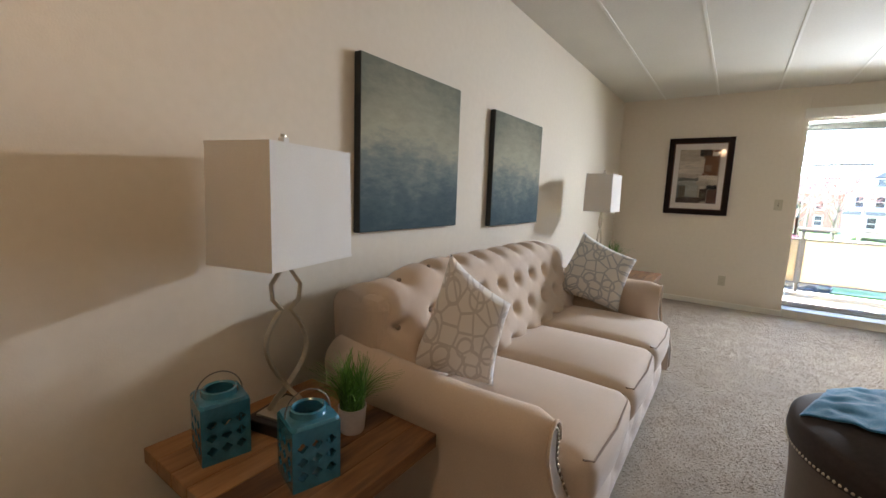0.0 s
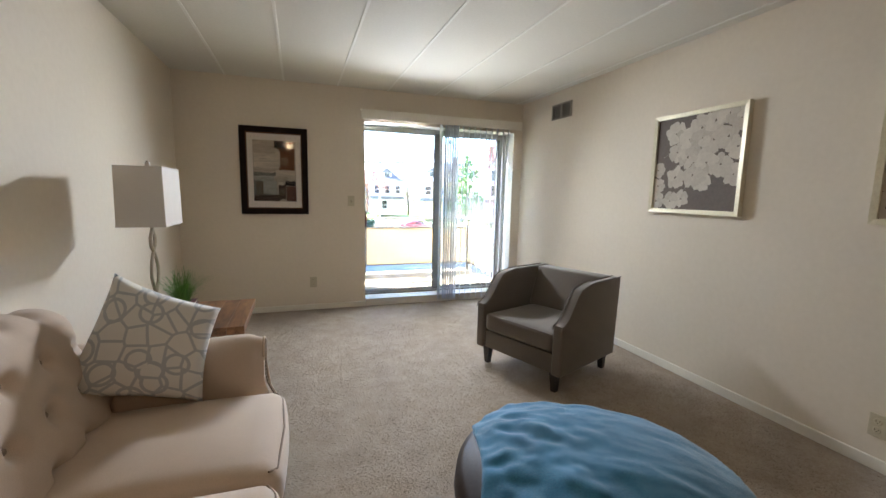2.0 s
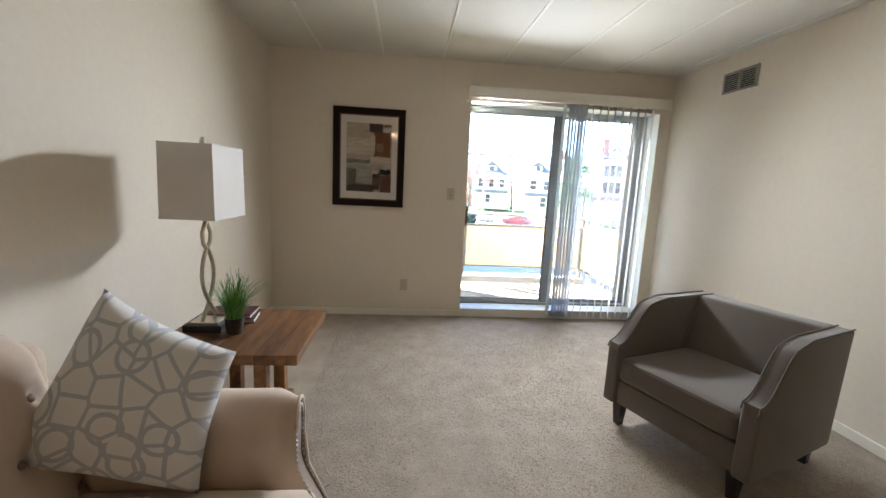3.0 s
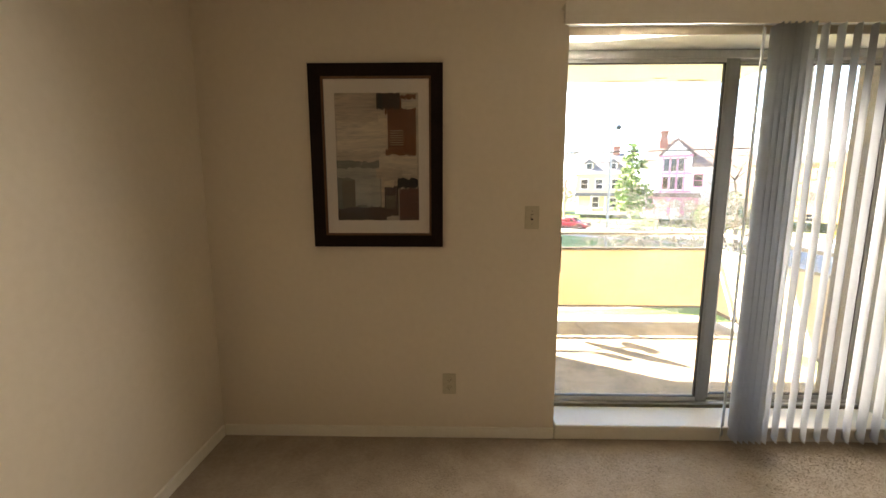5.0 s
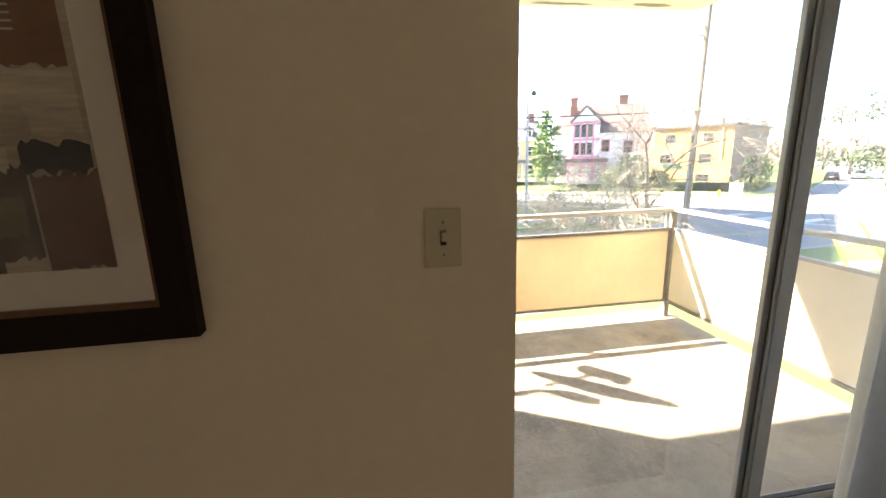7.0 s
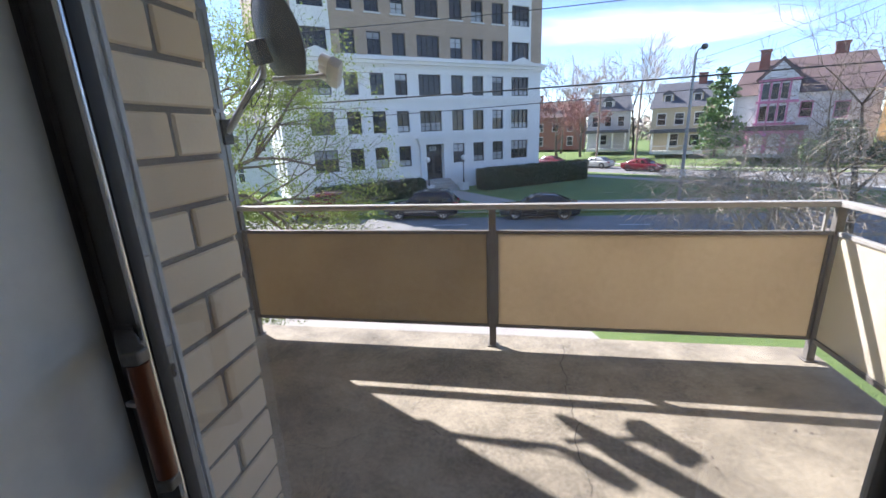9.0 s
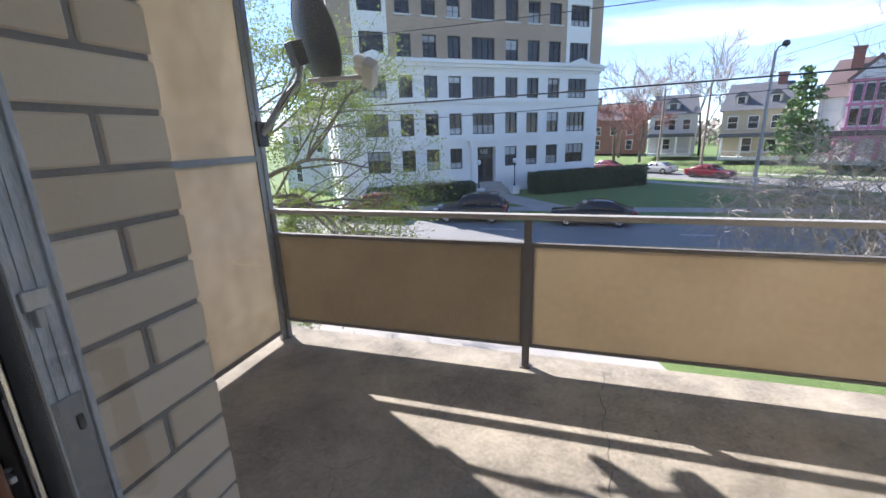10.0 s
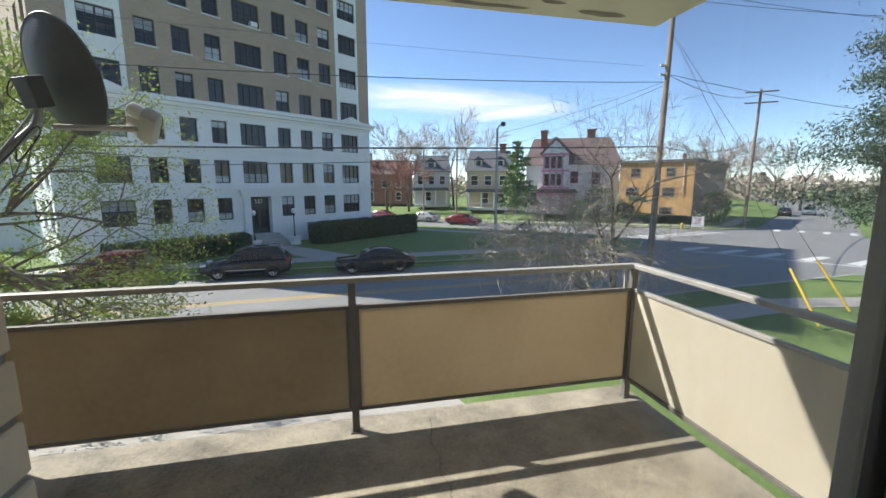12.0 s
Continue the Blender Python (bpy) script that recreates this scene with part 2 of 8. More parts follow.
def lattice_mat(name, ground, line, scale=9.0):
    """Woven cloth with an interlaced band pattern."""
    m, N, L = blank(name)
    tc = put(N, "ShaderNodeTexCoord")
    nz = put(N, "ShaderNodeTexNoise", L, Vector=tc.outputs["UV"], Scale=2.0)
    v1 = put(N, "ShaderNodeTexVoronoi", L, Vector=tc.outputs["UV"], Scale=scale)
    v1.feature, v1.voronoi_dimensions = "DISTANCE_TO_EDGE", "2D"
    v1.inputs["Randomness"].default_value = 0.85
    st = put(N, "ShaderNodeMath", L)
    st.operation = "LESS_THAN"
    L.new(v1.outputs["Distance"], st.inputs[0])
    st.inputs[1].default_value = 0.07
    v2 = put(N, "ShaderNodeTexVoronoi", L, Vector=tc.outputs["UV"], Scale=scale * 0.55)
    v2.feature, v2.voronoi_dimensions = "F1", "2D"
    ring = put(N, "ShaderNodeMath", L)
    ring.operation = "SUBTRACT"
    L.new(v2.outputs["Distance"], ring.inputs[0])
    ring.inputs[1].default_value = 0.30
    ab = put(N, "ShaderNodeMath", L)
    ab.operation = "ABSOLUTE"
    L.new(ring.outputs[0], ab.inputs[0])
    st2 = put(N, "ShaderNodeMath", L)
    st2.operation = "LESS_THAN"
    L.new(ab.outputs[0], st2.inputs[0])
    st2.inputs[1].default_value = 0.045
    mx = put(N, "ShaderNodeMath", L)
    mx.operation = "MAXIMUM"
    L.new(st.outputs[0], mx.inputs[0])
    L.new(st2.outputs[0], mx.inputs[1])
    c = put(N, "ShaderNodeMix", L, Factor=mx.outputs[0])
    c.data_type = "RGBA"
    L.new(mx.outputs[0], c.inputs["Factor"])
    c.inputs[6].default_value, c.inputs[7].default_value = rgba(ground), rgba(line)
    w = put(N, "ShaderNodeTexNoise", L, Vector=tc.outputs["UV"], Scale=160.0, Detail=2.0)
    bn = put(N, "ShaderNodeBump", L, Height=w.outputs[0], Strength=0.4, Distance=0.002)
    p = put(N, "ShaderNodeBsdfPrincipled", L, Base_Color=c.outputs[2], Roughness=0.85, Normal=bn.outputs[0])
    p.inputs["Sheen Weight"].default_value = 0.2
    put(N, "ShaderNodeOutputMaterial", L, Surface=p.outputs[0])
    return m


def concrete_mat(name, dark, light):
    m, N, L = blank(name)
    tc = put(N, "ShaderNodeTexCoord")
    a = put(N, "ShaderNodeTexNoise", L, Vector=tc.outputs["Object"], Scale=2.4, Detail=8.0, Roughness=0.72)
    b = put(N, "ShaderNodeTexNoise", L, Vector=tc.outputs["Object"], Scale=55.0, Detail=4.0)
    f = put(N, "ShaderNodeMix", L, Factor=0.32, A=a.outputs[0], B=b.outputs[0])
    r = put(N, "ShaderNodeValToRGB", L, Fac=f.outputs[0])
    r.color_ramp.elements[0].position, r.color_ramp.elements[1].position = 0.33, 0.64
    r.color_ramp.elements[0].color, r.color_ramp.elements[1].color = rgba(dark), rgba(light)
    # hairline cracks
    wv = put(N, "ShaderNodeTexNoise", L, Vector=tc.outputs["Object"], Scale=6.0, Detail=4.0)
    wx = put(N, "ShaderNodeMix", L, Factor=0.12)
    wx.data_type = "VECTOR"
    L.new(tc.outputs["Object"], wx.inputs[4])
    L.new(wv.outputs["Color"], wx.inputs[5])
    v = put(N, "ShaderNodeTexVoronoi", L, Vector=wx.outputs[1], Scale=0.62)
    v.feature = "DISTANCE_TO_EDGE"
    k = put(N, "ShaderNodeMath", L)
    k.operation = "LESS_THAN"
    L.new(v.outputs["Distance"], k.inputs[0])
    k.inputs[1].default_value = 0.0005
    # dark specks and pits
    v2 = put(N, "ShaderNodeTexVoronoi", L, Vector=tc.outputs["Object"], Scale=34.0)
    k2 = put(N, "ShaderNodeMath", L)
    k2.operation = "LESS_THAN"
    L.new(v2.outputs["Distance"], k2.inputs[0])
    k2.inputs[1].default_value = 0.07
    mx = put(N, "ShaderNodeMath", L)
    mx.operation = "MAXIMUM"
    L.new(k.outputs[0], mx.inputs[0])
    L.new(k2.outputs[0], mx.inputs[1])
    c = put(N, "ShaderNodeMix", L)
    c.data_type = "RGBA"
    L.new(mx.outputs[0], c.inputs[0])
    L.new(r.outputs[0], c.inputs[6])
    c.inputs[7].default_value = (dark[0] * 0.35, dark[1] * 0.35, dark[2] * 0.35, 1)
    bn = put(N, "ShaderNodeBump", L, Height=b.outputs[0], Strength=0.35, Distance=0.003)
    p = put(N, "ShaderNodeBsdfPrincipled", L, Base_Color=c.outputs[2], Roughness=0.85, Normal=bn.outputs[0])
    put(N, "ShaderNodeOutputMaterial", L, Surface=p.outputs[0])
    return m


def brickwork_mat(name, c1, c2, mortar, scale=1.0):
    """Brickwork far off, at true course height."""
    m, N, L = blank(name)
    tc = put(N, "ShaderNodeTexCoord")
    s = put(N, "ShaderNodeSeparateXYZ", L, Vector=tc.outputs["Object"])
    ad = put(N, "ShaderNodeMath", L)
    L.new(s.outputs[0], ad.inputs[0])
    L.new(s.outputs[1], ad.inputs[1])
    cb = put(N, "ShaderNodeCombineXYZ", L, X=ad.outputs[0], Y=s.outputs[2])
    b = put(N, "ShaderNodeTexBrick", L, Vector=cb.outputs[0], Color1=rgba(c1), Color2=rgba(c2), Mortar=rgba(mortar), Scale=scale)
    b.inputs["Brick Width"].default_value, b.inputs["Row Height"].default_value, b.inputs["Mortar Size"].default_value = 0.21, 0.075, 0.008
    n1 = put(N, "ShaderNodeTexNoise", L, Vector=tc.outputs["Object"], Scale=0.5, Detail=5.0)
    mr = put(N, "ShaderNodeMapRange", L, Value=n1.outputs[0], To_Min=0.75, To_Max=1.2)
    mu = put(N, "ShaderNodeVectorMath", L)
    mu.operation = "SCALE"
    L.new(b.outputs[0], mu.inputs[0])
    L.new(mr.outputs[0], mu.inputs["Scale"])
    p = put(N, "ShaderNodeBsdfPrincipled", L, Base_Color=mu.outputs[0], Roughness=0.9)
    put(N, "ShaderNodeOutputMaterial", L, Surface=p.outputs[0])
    return m


def cloud_mat(name):
    m, N, L = blank(name)
    tc = put(N, "ShaderNodeTexCoord")
    mp = put(N, "ShaderNodeMapping", L, Vector=tc.outputs["Generated"], Scale=(3.0, 1.0, 2.2))
    n1 = put(N, "ShaderNodeTexNoise", L, Vector=mp.outputs[0], Scale=1.6, Detail=7.0, Roughness=0.6, Distortion=0.6)
    g = put(N, "ShaderNodeTexGradient", L)
    g.gradient_type = "SPHERICAL"
    m2 = put(N, "ShaderNodeMapping", L, Vector=tc.outputs["Generated"], Location=(-1.0, 0, -1.0), Scale=(2.0, 0.0, 2.0))
    L.new(m2.outputs[0], g.inputs[0])
    mu = put(N, "ShaderNodeMath", L)
    mu.operation = "MULTIPLY"
    L.new(n1.outputs[0], mu.inputs[0])
    L.new(g.outputs[0], mu.inputs[1])
    r = put(N, "ShaderNodeMapRange", L, Value=mu.outputs[0], From_Min=0.14, From_Max=0.46, To_Min=0.0, To_Max=0.75)
    e = put(N, "ShaderNodeEmission", L, Color=(1.0, 0.98, 0.96, 1), Strength=0.75)
    t = put(N, "ShaderNodeBsdfTransparent", L)
    x = put(N, "ShaderNodeMixShader", L, Fac=r.outputs[0])
    L.new(t.outputs[0], x.inputs[1])
    L.new(e.outputs[0], x.inputs[2])
    put(N, "ShaderNodeOutputMaterial", L, Surface=x.outputs[0])
    return m


WALL = paint("wall_paint", (0.69, 0.61, 0.49), (0.74, 0.66, 0.54), 0.75, s1=1.2, s2=30, bump=0.22, bs=180, dist=0.002)
JOINT = paint("ceiling_joint", (0.71, 0.69, 0.62), (0.76, 0.74, 0.67), 0.8, s1=3, s2=60, bump=0.2)
CEIL = paint("ceiling_paint", (0.62, 0.59, 0.51), (0.68, 0.65, 0.57), 0.9, s1=1.5, s2=60, bump=0.5, bs=140, dist=0.004)
TRIM = paint("trim_paint", (0.74, 0.70, 0.60), (0.80, 0.76, 0.67), 0.45, s1=3, s2=50, bump=0.08)
REVEAL = paint("reveal_paint", (0.68, 0.69, 0.66), (0.76, 0.77, 0.74), 0.5, s1=2, s2=40, bump=0.1)
CARPET = paint("carpet_pile", (0.26, 0.20, 0.142), (0.40, 0.325, 0.245), 0.95, s1=7.0, s2=45, bump=0.7, bs=120, dist=0.006, sheen=0.2, mix=0.4)
TUFT = paint("carpet_yarn", (0.265, 0.205, 0.147), (0.41, 0.335, 0.255), 0.95, s1=7.0, s2=40, bump=0.0, sheen=0.2, mix=0.35)
LINEN = paint("sofa_linen", (0.53, 0.41, 0.305), (0.63, 0.50, 0.385), 0.9, s1=4, s2=300, bump=0.25, bs=700, dist=0.001, sheen=0.25)
# darker copy of the sofa linen, with the shade of dimples in its colour
LINEN_DARK = paint("shaded_sofa_linen", (0.26, 0.19, 0.14), (0.34, 0.26, 0.20), 0.9, s1=4, s2=300, bump=0.2, bs=700, dist=0.001)
GREYCLOTH = paint("armchair_cloth", (0.113, 0.092, 0.072), (0.157, 0.128, 0.101), 0.9, s1=5, s2=260, bump=0.25, bs=600, dist=0.001, sheen=0.3)
LEATHER = paint("ottoman_leather", (0.022, 0.015, 0.012), (0.045, 0.03, 0.024), 0.5, spec=0.25, s1=4, s2=60, bump=0.3, bs=150, dist=0.001)
SUEDE = paint("ottoman_suede", (0.075, 0.053, 0.04), (0.11, 0.08, 0.062), 0.9, s1=4, s2=90, bump=0.3, bs=400, dist=0.001, sheen=0.3)
THROW = paint("throw_knit", (0.016, 0.128, 0.240), (0.036, 0.228, 0.405), 0.9, s1=8, s2=180, bump=0.6, bs=330, dist=0.003, sheen=0.35)
BLACKWOOD = paint("black_wood", (0.010, 0.008, 0.007), (0.022, 0.016, 0.014), 0.35, s1=4, s2=60, bump=0.08)
FRAMEWOOD = paint("espresso_frame", (0.009, 0.004, 0.003), (0.019, 0.009, 0.007), 0.55, spec=0.12, s1=8, s2=90, bump=0.1, stretch=(1, 1, 1))
FRAMELIP = paint("frame_bronze_lip", (0.10, 0.045, 0.02), (0.16, 0.08, 0.035), 0.35, metal=0.4, s1=8, s2=90, bump=0.1)
MATBOARD = paint("mat_board", (0.80, 0.74, 0.66), (0.85, 0.79, 0.71), 0.9, s1=3, s2=80, bump=0.05)
PALEGOLD = paint("pale_gold_frame", (0.60, 0.54, 0.38), (0.76, 0.70, 0.53), 0.38, metal=0.35, s1=8, s2=70, bump=0.15)
ACACIA = wood_mat("acacia_wood", (0.075, 0.030, 0.010), (0.215, 0.098, 0.034), (0.38, 0.20, 0.082), axis=(10, 1.2, 10))
SHADE = translucent_mat("lamp_linen_shade", (0.76, 0.71, 0.65), (0.82, 0.78, 0.72), 0.22, s1=4, s2=300)
CHAMPAGNE = paint("champagne_metal", (0.52, 0.46, 0.36), (0.66, 0.60, 0.49), 0.32, metal=0.9, s1=10, s2=90, bump=0.1)
CERAMIC = paint("teal_ceramic", (0.018, 0.105, 0.160), (0.045, 0.200, 0.290), 0.18, s1=14, s2=50, bump=0.12, bs=60, coat=0.5)
POTWHITE = paint("cream_pot", (0.50, 0.43, 0.38), (0.60, 0.53, 0.47), 0.5, s1=10, s2=60, bump=0.1)
GRASSGREEN = paint("grass_plant", (0.05, 0.15, 0.02), (0.16, 0.34, 0.06), 0.6, s1=20, s2=80, bump=0.0, island=0.6)
BOOKRED = paint("maroon_cover", (0.055, 0.012, 0.014), (0.085, 0.02, 0.022), 0.5, s1=10, s2=100, bump=0.1)
BOOKPAGE = paint("book_pages", (0.58, 0.54, 0.46), (0.68, 0.64, 0.56), 0.9, s1=10, s2=300, bump=0.3, stretch=(1, 1, 30))
PLATE = paint("almond_plastic", (0.50, 0.44, 0.31), (0.56, 0.50, 0.36), 0.4, s1=6, s2=60, bump=0.04)
DARKSLOT = paint("dark_slot", (0.01, 0.009, 0.008), (0.02, 0.018, 0.016), 0.8, bump=0.0)
VENTGREY = paint("vent_grey", (0.22, 0.20, 0.16), (0.30, 0.27, 0.22), 0.5, s1=10, s2=80, bump=0.1)
VANE = translucent_mat("blind_vinyl", (0.60, 0.62, 0.64), (0.68, 0.70, 0.72), 0.14, s1=2, s2=40, rough=0.5)
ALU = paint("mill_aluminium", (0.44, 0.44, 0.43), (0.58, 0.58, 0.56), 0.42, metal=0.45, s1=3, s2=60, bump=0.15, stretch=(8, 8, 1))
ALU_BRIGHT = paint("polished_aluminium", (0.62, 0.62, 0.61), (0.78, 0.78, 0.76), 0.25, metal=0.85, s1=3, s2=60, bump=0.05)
ALU_DARK = paint("dark_aluminium", (0.13, 0.128, 0.122), (0.19, 0.185, 0.175), 0.42, metal=0.5, s1=4, s2=60, bump=0.1, stretch=(8, 8, 1))
# darker copy of the mill aluminium, with the unlit side's shade in its colour
ALU_SHADED = paint("shaded_aluminium", (0.22, 0.22, 0.215), (0.31, 0.31, 0.30), 0.42, metal=0.4, s1=4, s2=60, bump=0.1, stretch=(8, 8, 1))
ALU_OLD = paint("weathered_aluminium", (0.30, 0.32, 0.34), (0.74, 0.76, 0.78), 0.5, metal=0.2, s1=16, s2=90, bump=0.4, bs=90, stretch=(5, 5, 1))
GALV = paint("galvanised_steel", (0.19, 0.20, 0.21), (0.34, 0.35, 0.36), 0.5, metal=0.5, s1=8, s2=60, bump=0.2)
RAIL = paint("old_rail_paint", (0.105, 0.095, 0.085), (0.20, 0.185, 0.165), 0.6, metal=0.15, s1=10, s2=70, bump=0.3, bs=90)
# paler tone for the top rails, the side top bar and the corner strut
RAILTOP = paint("pale_rail_paint", (0.30, 0.285, 0.26), (0.44, 0.42, 0.39), 0.55, metal=0.2, s1=10, s2=70, bump=0.3, bs=90)
GRIP = wood_mat("handle_wood", (0.07, 0.022, 0.010), (0.15, 0.045, 0.018), (0.25, 0.09, 0.036), rough=0.3, axis=(14, 14, 1.5))
GASKET = paint("black_rubber", (0.010, 0.010, 0.010), (0.02, 0.02, 0.02), 0.6, bump=0.05)
# the door panes' dust layer also carries painted glare haze
GLASS = glass_mat("window_glass", (0.97, 0.985, 0.98), 0.22, 0.035)
PICGLASS = glass_mat("picture_glass", (1, 1, 1), 0.7)
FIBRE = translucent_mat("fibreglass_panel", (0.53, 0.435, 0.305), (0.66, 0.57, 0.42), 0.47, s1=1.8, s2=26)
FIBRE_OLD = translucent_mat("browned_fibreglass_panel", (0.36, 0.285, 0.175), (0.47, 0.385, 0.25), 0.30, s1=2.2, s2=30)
SCREEN = translucent_mat("stained_screen_sheet", (0.52, 0.45, 0.34), (0.70, 0.64, 0.53), 0.38, s1=1.1, s2=9)
# paler copy of FIBRE: sunlight on the side sheet is put into its colour
FIBRE_SUNLIT = translucent_mat("sunlit_fibreglass_panel", (0.67, 0.60, 0.47), (0.76, 0.71, 0.60), 0.45, s1=1.2, s2=14)
CONC = concrete_mat("balcony_concrete", (0.110, 0.094, 0.072), (0.42, 0.365, 0.275))
SOFFIT = paint("soffit_paint", (0.64, 0.60, 0.51), (0.76, 0.72, 0.63), 0.8, s1=2, s2=40, bump=0.2, bs=60)
PEEL = paint("bare_concrete_patch", (0.17, 0.15, 0.13), (0.28, 0.25, 0.22), 0.9, s1=8, s2=60, bump=0.4, bs=60)
BRICKBUFF = paint("buff_brick", (0.68, 0.52, 0.335), (0.85, 0.695, 0.495), 0.8, s1=9, s2=70, bump=0.35, bs=110, dist=0.003, objvar=0.45)
MORTAR = paint("grey_mortar", (0.16, 0.135, 0.115), (0.25, 0.215, 0.185), 0.95, s1=8, s2=90, bump=0.6, bs=160, dist=0.004)
DISHGREY = paint("dish_grey", (0.035, 0.04, 0.04), (0.065, 0.072, 0.07), 0.45, s1=5, s2=60, bump=0.1)
LNBGREY = paint("lnb_grey", (0.34, 0.335, 0.32), (0.46, 0.455, 0.44), 0.5, s1=8, s2=60, bump=0.08)
CABLE = paint("black_cable", (0.012, 0.012, 0.012), (0.03, 0.03, 0.03), 0.6, bump=0.0)
ASPHALT = paint("asphalt", (0.16, 0.158, 0.152), (0.24, 0.236, 0.226), 0.75, s1=0.35, s2=25, bump=0.4, bs=60, dist=0.01)
PAVE = paint("pavement_concrete", (0.30, 0.28, 0.25), (0.42, 0.395, 0.355), 0.9, s1=0.8, s2=20, bump=0.3, bs=50, dist=0.006)
LAWN = paint("lawn_ground", (0.085, 0.145, 0.030), (0.18, 0.25, 0.070), 0.95, s1=0.35, s2=9, bump=1.0, bs=25, dist=0.05)
LINEYEL = paint("road_yellow", (0.42, 0.27, 0.05), (0.55, 0.37, 0.10), 0.8, s1=3, s2=30, bump=0.1)
LINEWHITE = paint("road_white", (0.50, 0.50, 0.48), (0.66, 0.66, 0.64), 0.8, s1=3, s2=30, bump=0.1)
APTBRICK = brickwork_mat("brown_brickwork", (0.32, 0.225, 0.155), (0.44, 0.325, 0.235), (0.38, 0.32, 0.26))
APTWHITE = paint("white_terracotta", (0.66, 0.645, 0.61), (0.80, 0.785, 0.75), 0.7, s1=0.5, s2=6, bump=0.15, bs=12, dist=0.02)
SASH = paint("dark_sash", (0.02, 0.02, 0.021), (0.045, 0.045, 0.046), 0.5, s1=5, s2=40, bump=0.05)
PANE = paint("dark_pane", (0.012, 0.014, 0.017), (0.045, 0.05, 0.058), 0.06, s1=0.4, s2=1.5, bump=0.0, spec=0.3, rvar=0.03, objvar=0.5)
STONESILL = paint("stone_sill", (0.50, 0.50, 0.48), (0.62, 0.62, 0.60), 0.8, s1=4, s2=20, bump=0.1)
HEDGE = paint("hedge_leaf", (0.010, 0.028, 0.008), (0.030, 0.065, 0.018), 0.6, s1=3, s2=30, bump=0.0, island=0.6)
LEAF = translucent_mat("spring_leaf", (0.14, 0.20, 0.035), (0.27, 0.34, 0.08), 0.5, s1=2, s2=12)
NEEDLE = paint("pine_needle", (0.035, 0.065, 0.035), (0.085, 0.13, 0.07), 0.6, s1=2, s2=20, bump=0.0, island=0.6)
SPRUCE = paint("light_evergreen", (0.07, 0.14, 0.035), (0.14, 0.23, 0.07), 0.6, s1=1, s2=8, bump=0.0, island=0.6)
BARK = paint("bark", (0.075, 0.058, 0.045), (0.16, 0.13, 0.105), 0.9, s1=4, s2=30, bump=0.7, bs=40, dist=0.01, stretch=(1, 1, 0.3))
TWIG = paint("grey_twig", (0.25, 0.205, 0.165), (0.42, 0.355, 0.295), 0.9, s1=2, s2=10, bump=0.0, island=0.5)
TWIG_DARK = paint("brown_twig", (0.13, 0.10, 0.08), (0.23, 0.185, 0.15), 0.9, s1=2, s2=10, bump=0.0, island=0.5)
REDBUD = paint("reddish_twig", (0.20, 0.09, 0.075), (0.32, 0.16, 0.14), 0.9, s1=2, s2=10, bump=0.0, island=0.5)
POLEWOOD = paint("pole_wood", (0.18, 0.13, 0.10), (0.32, 0.245, 0.195), 0.9, s1=3, s2=25, bump=0.5, bs=30, stretch=(4, 4, 0.25))
CARBLACK = paint("car_black", (0.008, 0.009, 0.011), (0.012, 0.013, 0.016), 0.16, s1=1, s2=10, bump=0.0, coat=0.2, spec=0.35, rvar=0.04)
CARNAVY = paint("car_charcoal", (0.012, 0.013, 0.017), (0.018, 0.02, 0.026), 0.16, s1=1, s2=10, bump=0.0, coat=0.2, spec=0.35, rvar=0.04)
CARRED = paint("car_maroon", (0.11, 0.012, 0.016), (0.14, 0.018, 0.022), 0.16, s1=1, s2=10, bump=0.0, coat=0.2, spec=0.35, rvar=0.04)
CARSCARLET = paint("car_red", (0.12, 0.010, 0.018), (0.16, 0.014, 0.024), 0.25, s1=1, s2=10, bump=0.0, coat=0.35)
CARSILVER = paint("car_silver", (0.42, 0.44, 0.43), (0.50, 0.52, 0.51), 0.3, metal=0.5, s1=1, s2=10, bump=0.0, coat=0.35)
CARGLASS = paint("car_glass", (0.010, 0.012, 0.014), (0.02, 0.024, 0.028), 0.05, bump=0.0, coat=0.5, rvar=0.02)
TYRE = paint("tyre", (0.012, 0.012, 0.012), (0.025, 0.025, 0.025), 0.9, s1=8, s2=40, bump=0.1)
RIM = paint("alloy_rim", (0.40, 0.40, 0.41), (0.55, 0.55, 0.56), 0.35, metal=0.8, s1=8, s2=40, bump=0.0)
LENSRED = paint("tail_lens", (0.22, 0.008, 0.008), (0.30, 0.014, 0.012), 0.2, bump=0.0, coat=1.0)
LENSCLEAR = paint("head_lens", (0.55, 0.56, 0.57), (0.7, 0.71, 0.72), 0.1, bump=0.0, coat=1.0)
SIDINGYEL = paint("yellow_siding", (0.42, 0.36, 0.24), (0.52, 0.45, 0.31), 0.8, s1=0.8, s2=10, bump=0.3, bs=8, stretch=(0.1, 0.1, 3))
SIDINGWHITE = paint("white_siding", (0.46, 0.46, 0.46), (0.58, 0.58, 0.58), 0.8, s1=0.8, s2=10, bump=0.3, bs=8, stretch=(0.1, 0.1, 3))
SIDINGPALE = paint("pale_grey_siding", (0.62, 0.60, 0.61), (0.76, 0.74, 0.74), 0.8, s1=0.8, s2=10, bump=0.3, bs=8, stretch=(0.1, 0.1, 3))
PINK = paint("pink_trim", (0.56, 0.19, 0.32), (0.68, 0.28, 0.42), 0.7, s1=2, s2=20, bump=0.1)
ROOFBROWN = paint("brown_shingle", (0.105, 0.072, 0.070), (0.165, 0.115, 0.112), 0.9, s1=1, s2=12, bump=0.4, bs=10, dist=0.02)
